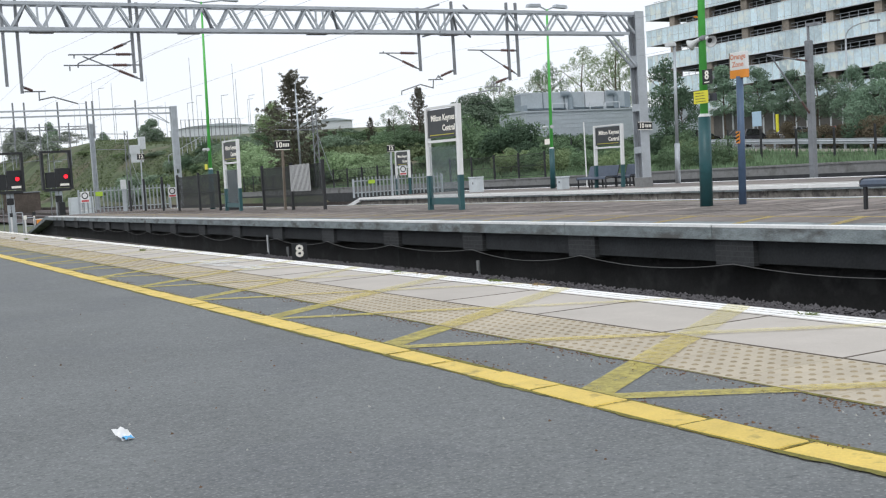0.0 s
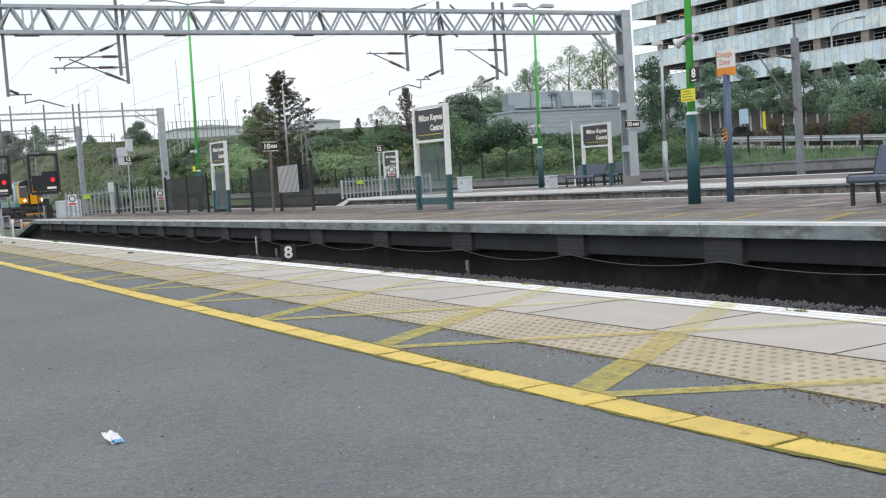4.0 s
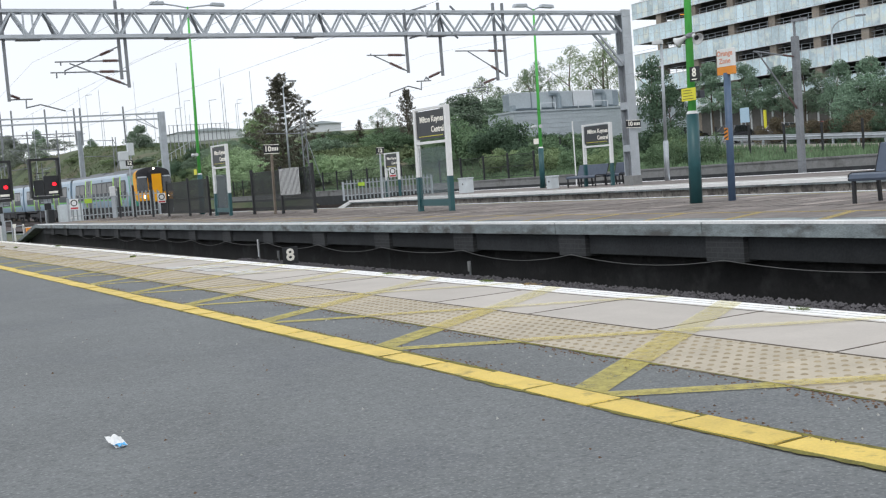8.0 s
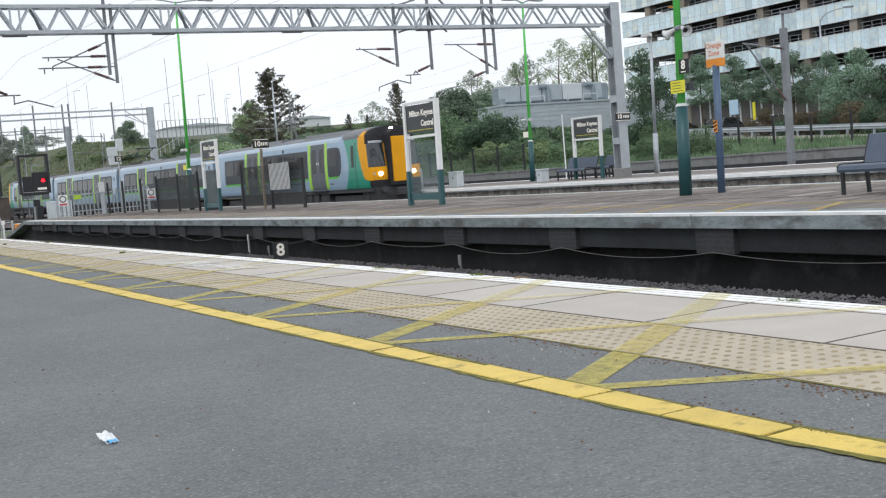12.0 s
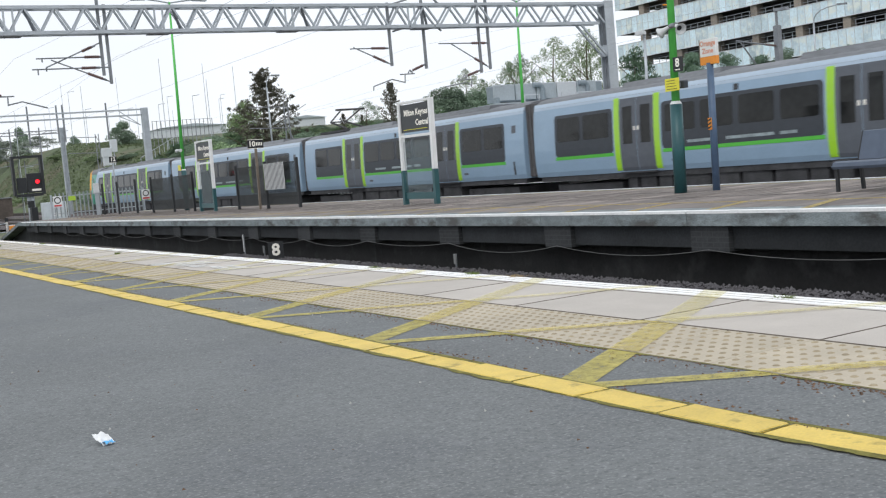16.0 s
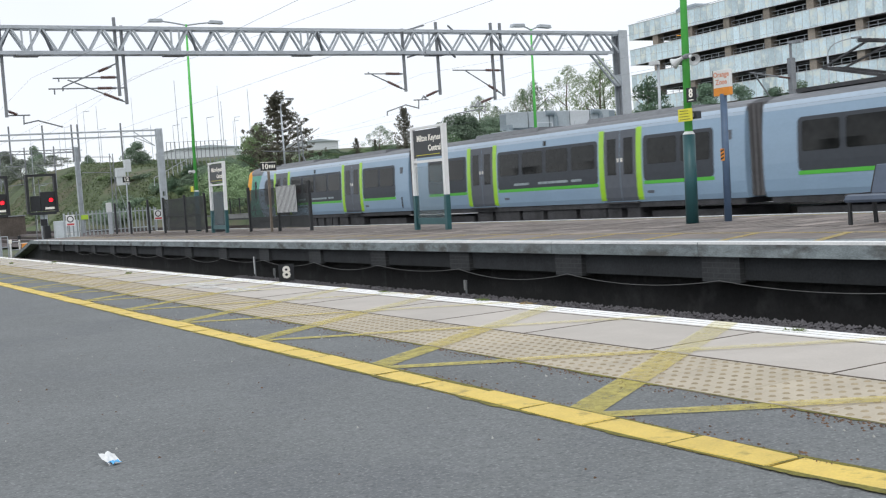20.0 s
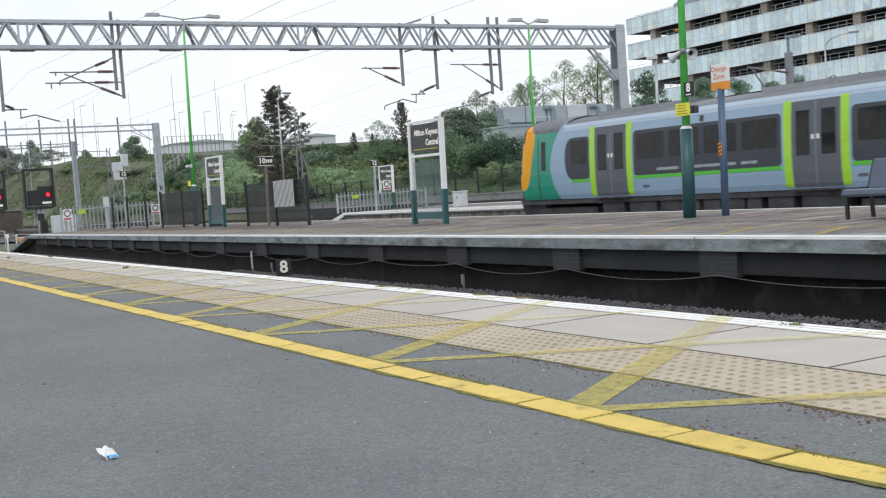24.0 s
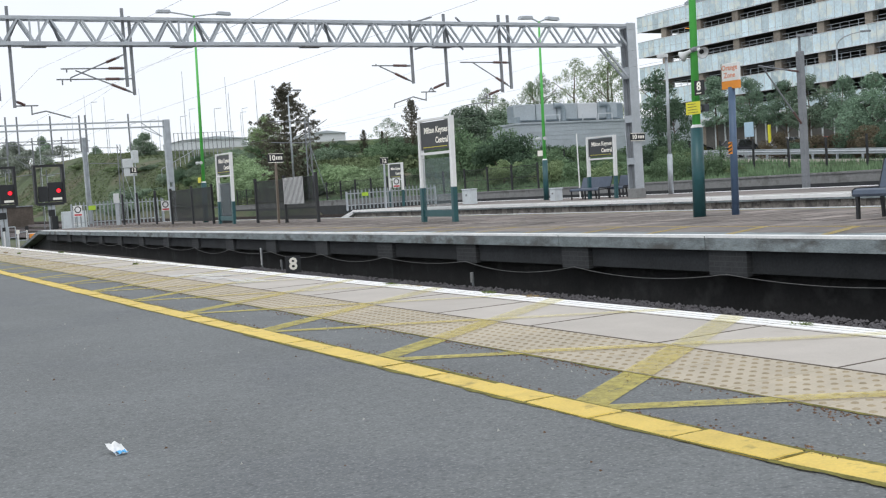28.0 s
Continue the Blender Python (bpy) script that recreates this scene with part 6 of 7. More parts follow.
def palisade(x, y, length, top, label, pitch=0.23):
    """Galvanised pales on two rails."""
    y0, y1 = 0.0, length
    f = thing("palisade_fence", label, "fence", (x, y, 0), 90, group="palisade fences")
    for zz in (0.25, top - 0.25):
        part("rail", Geo().box(0.03, 0.07, y0, y1, zz, zz + 0.05), GALV, f)
    pale = Geo().prism([(-0.04, 0.03), (0.04, 0.03), (0.04, top - 0.08), (0.0, top), (-0.04, top - 0.08)], "x", 0.0, 0.025)
    n = int((y1 - y0) / pitch)
    me = pale.mesh("pale")
    for i in range(n):
        part("pale", me, PALING, f, at=(0, y0 + 0.1 + i * pitch, 0))
    y = y0
    while y <= y1 + 0.01:
        part("post", Geo().box(0.07, 0.15, y - 0.05, y + 0.05, 0.0, top - 0.1), GALV, f)
        y += (y1 - y0) / max(1, round((y1 - y0) / 2.75))
    return f


def notice(x, y, z, w, h, label):
    n = thing("warning_sign", label, "sign", (x, y, z), 90, group="trespass warning signs")
    b = part("plate", Geo().slab(-0.012, 0.0, -w / 2, w / 2, 0, h, 0.003), WHITE, n)
    ring = Geo()
    for k in range(16):
        a, c = k * math.pi / 8, (k + 1) * math.pi / 8
        r0, r1, cz = w * 0.28, w * 0.4, h * 0.62
        ring.add([(-0.0145, r0 * math.cos(a), cz + r0 * math.sin(a)), (-0.0145, r1 * math.cos(a), cz + r1 * math.sin(a)), (-0.0145, r1 * math.cos(c), cz + r1 * math.sin(c)), (-0.0145, r0 * math.cos(c), cz + r0 * math.sin(c))], [(0, 1, 2, 3)])
    part("symbol", ring, BLACK, b)
    part("band", Geo().box(-0.015, -0.0125, -w * 0.42, w * 0.42, h * 0.06, h * 0.22), NOTICE_RED, b)
    return n


def stop_board(x, y, z, top, text, post=TAN_POST, w=0.95, h=0.34, foot=0.0, rest=True, turn=0):
    """A black car-stop board on a post."""
    s = thing("stop_board", "black car stop board with white figures on a post", "sign", (x, y, foot), turn, group="car stop boards")
    if post:
        part("post", Geo().slab(-0.04, 0.04, -0.04, 0.04, 0, top - h - foot, 0.006), post, s)
    b = part("plate", Geo().slab(-0.03, 0.0, -w / 2, w / 2, top - h - foot, top - foot, 0.004), BLACK, s)
    for zz in (top - h - foot, top - foot - 0.02):
        part("border", Geo().box(-0.034, -0.031, -w / 2, w / 2, zz, zz + 0.02), LETTER, b)
    words("figures", text, h * 0.8, LETTER, b, upright(-0.034, w * 0.24 if rest else 0, top - h / 2 - foot, -90))
    if rest:
        for k in range(4):
            part("small_figure", Geo().box(-0.034, -0.031, w * (-0.42 + k * 0.11), w * (-0.35 + k * 0.11), top - h * 0.68 - foot, top - h * 0.32 - foot), LETTER, b)
    return s


def signal(x, y, label):
    """A colour-light signal seen from the front, in a black frame."""
    s = thing("railway_signal", label, "signal", (x, y, BED_Z), group="signals")
    for px in (-0.1, 0.16):
        part("post", Geo().box(px - 0.1, px + 0.1, -0.1, 0.1, 0, 2.75), GALV, s)
    part("plate", Geo().box(-0.22, 0.22, -0.13, -0.105, 2.0, 2.45), BLACK, s)
    f = part("frame", Geo().box(-1.0, -0.84, -0.3, 0.3, 2.85, 5.5).box(0.84, 1.0, -0.3, 0.3, 2.85, 5.5).box(-0.84, 0.84, -0.3, 0.3, 5.36, 5.5).box(-0.84, 0.84, -0.3, 0.3, 2.75, 2.95), BLACK, s, "black cage frame")
    part("lamp_case", Geo().slab(-0.1, 0.85, -0.2, 0.1, 3.0, 4.3, 0.03), BLACK, s)
    part("route_box", Geo().slab(-0.75, -0.15, -0.18, 0.1, 3.0, 4.05, 0.03), BLACK, s)
    hood = Geo()
    for a in range(9):
        t0, t1 = math.pi * a / 9, math.pi * (a + 1) / 9
        hood.add([(0.55 + 0.17 * math.cos(t0), -0.45, 3.72 + 0.17 * math.sin(t0)), (0.55 + 0.17 * math.cos(t1), -0.45, 3.72 + 0.17 * math.sin(t1)), (0.55 + 0.17 * math.cos(t1), -0.2, 3.72 + 0.17 * math.sin(t1)), (0.55 + 0.17 * math.cos(t0), -0.2, 3.72 + 0.17 * math.sin(t0))], [(0, 1, 2, 3)])
    part("hood", hood, BLACK, s)
    part("red_light", Geo().tube((0.55, -0.25, 3.72), (0.55, -0.2, 3.72), 0.13, n=16), RED_LIGHT, s, "lit red signal lamp")
    part("name_plate", Geo().box(0.15, 0.75, -0.215, -0.201, 3.1, 3.25), LETTER, s)
    part("ladder", Geo().bar((-0.45, 0.35, 0), (-0.45, 0.35, 5.2), 0.05).bar((-0.05, 0.35, 0), (-0.05, 0.35, 5.2), 0.05), GALV_DARK, s)
    return s


def grey_column(x, y, top, r, label, arm=None, z0=0.0):
    c = thing("grey_lamp_post", label, "lamp post", (x, y, z0), group="grey lamp posts")
    part("lower_shaft", Geo().tube((0, 0, 0), (0, 0, 1.7), r * 1.5, n=14), GALV, c, smooth=True)
    part("shaft", Geo().tube((0, 0, 1.7), (0, 0, top), r, r * 0.75, 14), GALV, c, smooth=True)
    if arm:
        part("lamp_head", Geo().prism([(-0.1, top), (0.9, top + 0.08), (0.85, top + 0.2), (0.0, top + 0.14)], "y", -0.12, 0.12), HORN, c)
    return c


def build_all_things():
    pole_fittings()
    zone_sign()
    bench(14.3, 12.4, 2.3)
    bench(29.0, 40.6, 2.1)
    bench(29.9, 39.1, 1.1)
    cabinet(29.0, 49.3, 0.8, 0.72, "pale grey equipment box on the far platform", "equipment boxes")
    cabinet(29.0, 41.65, 0.4, 0.52, "pale grey salt box on the far platform", "equipment boxes")
    # black mesh fence along the island
    mesh_fence("mesh_fence", "black wire mesh fence on dark posts", 15.55, (37.1, 40.2, 43.4, 49.2, 52.3, 55.9, 58.9, 62.7, 66.1), 1.66, skip=(2, 5, 6, 7))
    p = thing("ribbed_panel", "white ribbed sheet fixed to the mesh fence", "panel", (15.36, 38.82, 0.7))
    part("sheet", Geo().box(-0.01, 0.01, -1.0, 1.0, 0, 0.98), BLACK, p)
    rib = Geo().box(-0.0145, -0.0105, -0.032, 0.032, 0.0, 0.98).mesh("rib")
    for k in range(16):
        part("rib", rib, RIBBED, p, at=(0, -0.94 + k * 0.125, 0))
    stop_board(15.3, 40.4, 0, 2.64, "10", w=0.62, h=0.35, turn=90)
    stop_board(28.52, 35.23, 0, 2.56, "10", post=None, w=0.72, h=0.31, turn=90)
    stop_board(27.0, 54.9, 0, 2.75, "12", post=GALV, w=0.46, h=0.36, rest=False, turn=90)
    stop_board(19.95, 81.0, 0, 3.84, "12", post=GALV, w=0.52, h=0.46, rest=False, foot=BED_Z, turn=90)
    s = thing("track_stop_sign", "black track-side sign with a white figure eight", "sign", (10.75, 27.58, -1.13), 69)
    b = part("plate", Geo().slab(-0.03, 0.0, -0.2, 0.2, 0, 0.55, 0.004), BLACK, s)
    words("figure", "8", 0.44, LETTER, b, upright(-0.033, 0, 0.33, -90))
    words("lettering", "Car stop", 0.085, LETTER, b, upright(-0.033, 0, 0.07, -90))
    part("leg", Geo().box(0.0, 0.04, -0.03, 0.03, -0.12, 0.5), GALV_DARK, s)
    for y, z, hh, w in ((18.93, -0.95, 0.2, 0.08), (30.85, -0.95, 0.5, 0.03), (29.3, -0.95, 0.2, 0.05)):
        m = thing("track_marker", "small pale marker plate at the foot of the platform", "marker", (11.07, y, z), group="track markers")
        part("plate", Geo().slab(-0.02, 0, -w / 2, w / 2, 0, hh, 0.003), WHITE if w < 0.05 else WALL_GREY, m)
        part("stake", Geo().box(0.0, 0.03, -0.015, 0.015, -0.3, hh), GALV_DARK, m)
    notice(13.42, 68.25, 0.66, 0.5, 0.64, "white trespass sign with a red band on the fence")
    notice(15.3, 56.1, 0.7, 0.4, 0.5, "white trespass sign with a red band on the fence")
    notice(28.75, 56.94, 1.1, 0.45, 0.55, "white trespass sign with a red band on the fence")
    t = thing("white_meter_box", "pale box on a slim post before the end fence", "box", (15.55, 67.6, 0))
    part("case", Geo().slab(-0.15, 0.15, -0.1, 0.1, 1.3, 1.86, 0.02), HORN, t)
    part("post", Geo().slab(-0.1, 0.1, -0.05, 0.05, 0, 1.3, 0.01), GALV, t)
    # fences at the far ends
    palisade(31.3, 57.0, 5.6, 1.15, "galvanised palisade fence across the platform end")
    n = thing("lime_notice", "small lime green notice on the palisade", "notice", (26.75, 56.95, 0.75), 90)
    part("plate", Geo().slab(-0.02, 0, -0.2, 0.2, 0, 0.2, 0.003), LIME_NOTICE, n)
    n = thing("lime_notice", "small lime green notice on the palisade", "notice", (14.25, 68.26, 0.98), 90)
    part("plate", Geo().slab(-0.02, 0, -0.21, 0.21, 0, 0.26, 0.003), LIME_NOTICE, n)
    palisade(18.5, 68.3, 5.4, 1.5, "galvanised palisade fence across the island end")
    mesh_fence("bank_fence", "dark mesh fence along the foot of the bank", 39.1, [58 + i * 3.0 for i in range(20)], 1.5, pitch=0.12, wire=0.016, z0=0.46)
    # signals and cabinets beyond the ramp
    signal(13.98, 80.0, "railway signal in a black cage showing red")
    signal(10.85, 80.0, "railway signal in a black cage showing red")
    t = thing("relay_cabinet", "long pale grey relay cabinet beside the track", "cabinet", (15.05, 78.0, BED_Z))
    part("body", Geo().slab(-0.75, 0.75, -0.4, 0.4, 0, 2.25, 0.03), BOX_GREY, t)
    part("door_joint", Geo().box(-0.02, 0.02, -0.41, -0.4, 0.2, 2.1), GALV_DARK, t)
    part("logo_bar", Geo().box(-0.2, 0.35, -0.41, -0.402, 1.3, 1.5), WHITE, t, "small pale marking")
    t = thing("dark_cabinet", "small dark cabinet beside the relay cabinet", "cabinet", (13.95, 79.0, BED_Z))
    part("body", Geo().slab(-0.2, 0.2, -0.3, 0.3, 0, 2.0, 0.02), BLACK, t)
    for k, (x, y, hh) in enumerate(((10.9, 74.5, 1.3), (11.6, 75.5, 1.5), (11.9, 74.0, 0.9), (12.3, 76.0, 0.8), (10.3, 76.0, 1.5))):
        t = thing("trackside_post", "short pale post beside the track", "post", (x, y, BED_Z), group="trackside posts")
        part("stake", Geo().slab(-0.05, 0.05, -0.05, 0.05, 0, hh, 0.01), (WHITE, LETTER, GALV, ORANGE, WHITE)[k], t)
        part("head", Geo().slab(-0.1, 0.1, -0.07, -0.051, hh - 0.25, hh, 0.005), (LETTER, BLACK, WHITE, ORANGE, BLACK)[k], t)
    for x, y, w, hh, m in ((11.2, 74.6, 0.55, 1.15, GALV), (11.9, 75.6, 0.5, 1.0, WHITE), (10.7, 75.4, 0.4, 1.5, GALV)):
        t = thing("guard_hoop", "small pale tubular guard frame beside the track", "guard rail", (x, y, BED_Z), group="trackside guards")
        for sx in (-w / 2, w / 2):
            part("leg", Geo().tube((sx, 0, 0), (sx, 0, hh), 0.035, n=8), m, t)
        for zz in (hh * 0.55, hh):
            part("rail", Geo().tube((-w / 2, 0, zz), (w / 2, 0, zz), 0.03, n=8), m, t)
    t = thing("point_machine_box", "small orange junction box on a stake beside the track", "junction box", (11.75, 74.4, BED_Z))
    part("case", Geo().slab(-0.18, 0.18, -0.12, 0.12, 0.55, 1.0, 0.02), ORANGE, t)
    part("stake", Geo().box(-0.04, 0.04, -0.04, 0.04, 0, 0.55), GALV_DARK, t)
    t = thing("line_mast", "grey steel overhead line mast", "mast", (28.4, 137.5, BED_Z), group="line masts")
    part("shaft", Geo().box(-0.26, -0.18, -0.26, 0.26, 0, 10.9).box(0.18, 0.26, -0.26, 0.26, 0, 10.9).box(-0.18, 0.18, -0.04, 0.04, 0, 10.9), GALV, t)
    part("cap_arm", Geo().bar((-2.4, 0, 10.3), (0.7, 0, 10.5), 0.06), GALV_DARK, t)
    grey_column(32.0, 37.4, 5.8, 0.075, "slim grey lamp post with a small camera")
    c = thing("post_camera", "white camera at the top of the grey post", "camera", (31.9, 37.4, 5.8))
    part("housing", Geo().slab(-0.12, 0.12, -0.1, 0.35, 0.0, 0.16, 0.03), HORN, c)
    t = thing("line_mast", "square grey overhead line mast behind the platform", "mast", (33.6, 31.35, BED_Z), group="line masts")
    part("shaft", Geo().slab(-0.11, 0.11, -0.11, 0.11, 0, 6.5, 0.03), GALV_DARK, t)
    part("top_tube", Geo().tube((0, 0, 6.5), (0, 0, 7.1), 0.05), GALV_DARK, t)
    part("lamp_head", Geo().prism([(-0.6, 7.0), (0.05, 7.05), (0.05, 7.15), (-0.55, 7.12)], "x", -0.1, 0.1), GALV_DARK, t)
    part("arm", Geo().tube((0, 0, 5.7), (-2.2, 0, 5.95), 0.03), GALV_DARK, t)
    part("stay", Geo().tube((0, 0, 3.6), (-2.0, 0, 5.9), 0.03), GALV_DARK, t)
    part("insulator", Geo().tube((-0.15, 0, 5.72), (-0.7, 0, 5.78), 0.04, n=10), RUST, t)
    part("insulator", Geo().tube((-0.1, 0, 3.72), (-0.5, 0, 4.18), 0.04, n=10), RUST, t)
    # fittings of the other green columns
    for x, y in ((30.4, 44.5), (16.7, 54.1)):
        for d in (-1, 1):
            h = thing("horn_speaker", "white horn loudspeaker on the column", "loudspeaker", (x - 0.1, y + d * 0.12, 2.95), group="horn loudspeakers")
            part("horn", Geo().tube((0, 0, 0), (-0.08, d * 0.22, -0.03), 0.035, 0.085, 12), HORN, h)
        n = thing("column_notice", "small yellow notice on the green column", "notice", (x - 0.17, y + 0.1, 2.1 if x > 20 else 1.95), group="column notices")
        part("plate", Geo().slab(-0.02, 0, -0.2, 0.2, 0, 0.26, 0.003), YELLOW_SIGN if x < 20 else LETTER, n)
    t = thing("help_point", "dark help point cabinet beside the name board", "help point", (15.9, 48.5, 0))
    part("body", Geo().slab(-0.25, 0.25, -0.3, 0.3, 0, 1.75, 0.03), BLACK, t)
    part("red_lamp", Geo().tube((-0.26, 0.1, 1.45), (-0.25, 0.1, 1.45), 0.07, n=12), RED_LIGHT, t, "small red lamp")
    t = thing("slim_white_post", "slim white post on the far platform", "post", (31.0, 42.6, 0))
    part("stake", Geo().tube((0, 0, 0), (0, 0, 3.0), 0.03), WHITE, t)


def settle_posts():
    for ob in scene.collection.objects:
        kind = ob.name.split(".")[0]
        if ob.parent is None and kind in ("station_sign", "lamp_column", "zone_sign", "grey_lamp_post", "stop_board"):
            settle(ob, ob.location.x, ob.location.y)
        elif kind in ("car_stop_sign", "warning_notice", "camera_box", "horn_speaker") and ob.location.y < 20:
            settle(ob, 15.6, 17.4)
        elif kind == "horn_speaker" or kind == "column_notice":
            settle(ob, *((30.4, 44.5) if ob.location.x > 20 else (16.7, 54.1)))
        elif kind == "post_camera":
            settle(ob, 32.0, 37.4)


build_all_things()
settle_posts()

# ---- trees and bushes ----


def leaf_mat(name, colour, vary=0.35):
    m = mat(name, colour, 0.75, vary=vary, scale=0.6, fine=4.0, rand=0.15, spec=0.08)
    m.node_tree.nodes["Principled BSDF"].inputs["Subsurface Weight"].default_value = 0.0
    return m


LEAF_MID = leaf_mat("mid_green_leaves", (0.135, 0.205, 0.118))
LEAF_DARK = leaf_mat("dark_green_leaves", (0.085, 0.135, 0.088))
LEAF_PALE = leaf_mat("pale_green_leaves", (0.275, 0.375, 0.215))
LEAF_GREY = leaf_mat("grey_green_leaves", (0.2, 0.272, 0.195))
LEAF_STREET = leaf_mat("blue_green_leaves", (0.19, 0.28, 0.2))
LEAF_YELLOW = leaf_mat("yellow_green_leaves", (0.2, 0.265, 0.14))
NEEDLE = leaf_mat("conifer_needles", (0.105, 0.102, 0.078))
HEDGE_BROWN = leaf_mat("brown_green_hedge", (0.13, 0.11, 0.075))
# distance haze is put into the leaf colour of the farthest trees
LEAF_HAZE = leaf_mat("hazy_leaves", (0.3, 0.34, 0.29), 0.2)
BARK = mat("grey_brown_bark", (0.11, 0.085, 0.065), 0.9, vary=0.3, scale=4, fine=20, bump=0.5)


def leaves(clumps, count, size, seed, thin=0.42):
    """Small leaf quads spread through ball-shaped clumps of (x, y, z, r)."""
    rng = np.random.default_rng(seed)
    c = np.array(clumps, float)
    w = c[:, 3] ** 2
    pick = rng.choice(len(c), count, p=w / w.sum())
    d = rng.normal(size=(count, 3))
    d /= np.linalg.norm(d, axis=1)[:, None]
    r = c[pick, 3] * (0.55 + 0.5 * rng.random(count) ** 0.6)
    p = c[pick, :3] + d * r[:, None] * np.array([1, 1, 0.85])
    u = rng.normal(size=(count, 3))
    u /= np.linalg.norm(u, axis=1)[:, None]
    n = d + rng.normal(size=(count, 3)) * 0.7
    v = np.cross(n, u)
    v /= np.linalg.norm(v, axis=1)[:, None] + 1e-6
    s = size * (0.5 + rng.random(count))[:, None]
    quads = np.stack([p - u * s * 0.5, p + v * s * thin, p + u * s * 0.6, p - v * s * thin], 1).reshape(-1, 3)
    me = bpy.data.meshes.new("crown")
    me.from_pydata(quads.tolist(), [], np.arange(count * 4).reshape(-1, 4).tolist())
    return me


def bush_mesh(seed, count=7500, size=0.047, n=34, tall=1.0):
    """A bush about two metres across and one and a half high, standing on z = 0."""
    r = random.Random(seed)
    cl = []
    for i in range(n):
        a, d = r.uniform(0, 6.28), 0.75 * math.sqrt(r.random())
        z = r.uniform(0.2, 1.25) * (1 - 0.45 * d)
        cl.append((d * math.cos(a), d * math.sin(a), z * tall, r.uniform(0.12, 0.36)))
    return leaves(cl, count, size, seed)


def tree_mesh(seed, count=6500, size=0.05, n=60, spread=1.0, sparse=False):
    """A crown two metres across, centred about 1.2 m over the foot."""
    r = random.Random(seed)
    cl = []
    for i in range(n):
        a, t = r.uniform(0, 6.28), r.random()
        z = 0.35 + 1.75 * t
        m = spread * 0.85 * math.sin(math.pi * min(1, 0.12 + 0.85 * t) ** 0.8) * math.sqrt(r.random())
        cl.append((m * math.cos(a), m * math.sin(a), z, r.uniform(0.05, 0.12) if sparse else r.uniform(0.12, 0.27)))
    return leaves(cl, count, size, seed)


def conifer_mesh(seed, count=20000):
    """A ragged pine: uneven tiers of boughs with upturned, tufted ends and gaps between them."""
    r = random.Random(seed)
    cl = []
    for t in range(17):
        z = 0.15 + t * 0.118
        w = (0.62 * min(1.0, (1 - t / 17) / 0.55) ** 0.8 + 0.03) * r.uniform(0.85, 1.05) * (0.6 + 0.4 * min(1, t / 5))
        for k in range(6):
            a, far = k * 1.05 + t * 0.6 + r.uniform(-0.4, 0.4), w * r.choice((0.55, 0.75, 0.9, 1.0, 1.3))
            lift = r.uniform(0.05, 0.24)
            for i in range(1, 8):
                q = i / 7
                d = far * q
                for _ in range(1 if q < 0.5 else 2):
                    side = r.uniform(-0.08, 0.08) * (0.4 + q)
                    cl.append((d * math.cos(a) - side * math.sin(a), d * math.sin(a) + side * math.cos(a), z + lift * q ** 2 + r.uniform(-0.015, 0.03), r.uniform(0.02, 0.045)))
        cl.append((0, 0, z, 0.05))
    for x, h in ((0.0, 2.22), (-0.06, 2.12), (0.09, 2.06)):
        cl += [(x, 0, h - 0.05 * i, 0.02 + 0.007 * i) for i in range(4)]
    return leaves(cl, count, 0.05, seed, 0.13)


BUSHES = [bush_mesh(s) for s in (1, 2, 3, 4, 5)]
TREES = [tree_mesh(s) for s in (11, 12, 13, 14)]
THIN_TREES = [tree_mesh(s, 9500, 0.024, 210, 1.2, True) for s in (21, 22)]
CONIFERS = [conifer_mesh(31), conifer_mesh(32)]
DENSE = [tree_mesh(s, 16000, 0.044, 95, 0.95) for s in (51, 52, 53)]
STREET = [tree_mesh(s, 13000, 0.04, 62, 1.05) for s in (61, 62, 63, 64)]
COATS = {}


def coat(me, material):
    """The same leaves in another colour."""
    key = (me.name, material.name)
    if key not in COATS:
        c = me.copy()
        c.materials.clear()
        c.materials.append(material)
        COATS[key] = c
    return COATS[key]


def bush(x, y, w, h, material, seed, label="dense leafy bush on the grassy bank"):
    r = random.Random(seed)
    b = thing("bush", label, "bush", (x, y, land(x, y) - 0.15), r.uniform(0, 360), group="bushes on the bank")
    part("foliage", coat(r.choice(BUSHES), material), material, b, at=Matrix.Diagonal((w / 2, w / 2, h / 1.5, 1)))
    part("stem", Geo().path([(0, 0, 0), (0.1 * w, 0.05, h * 0.35)], 0.05), BARK, b)
    part("stem", Geo().path([(0, 0, 0), (-0.12 * w, -0.1, h * 0.3)], 0.04), BARK, b)


def tree(x, y, w, top, material, seed, label, meshes=None, z0=None, trunk=0.3):
    r = random.Random(seed)
    z = land(x, y) - 0.1 if z0 is None else z0
    h = top - z
    t = thing("tree", label, "tree", (x, y, z), r.uniform(0, 360), group="trees beyond the tracks")
    part("crown", coat(r.choice(meshes or TREES), material), material, t, at=Matrix.Translation((0, 0, h * trunk * 0.5)) @ Matrix.Diagonal((w / 2, w / 2, h * (1 - trunk * 0.5) / 2.25, 1)))
    tr = part("trunk", Geo().tube((0, 0, 0), (0.05 * w, 0, h * 0.55), 0.016 * h, 0.008 * h, 10).tube((0.05 * w, 0, h * 0.55), (0, 0, h * 0.9), 0.008 * h, 0.003 * h, 8), BARK, t, "tapered grey-brown trunk")
    for k in range(5):
        a, zz = r.uniform(0, 6.28), h * r.uniform(0.25, 0.6)
        part("limb", Geo().tube((0.03 * w, 0, zz), (0.35 * w * math.cos(a), 0.35 * w * math.sin(a), zz + 0.2 * h), 0.006 * h, 0.002 * h, 6), BARK, tr)


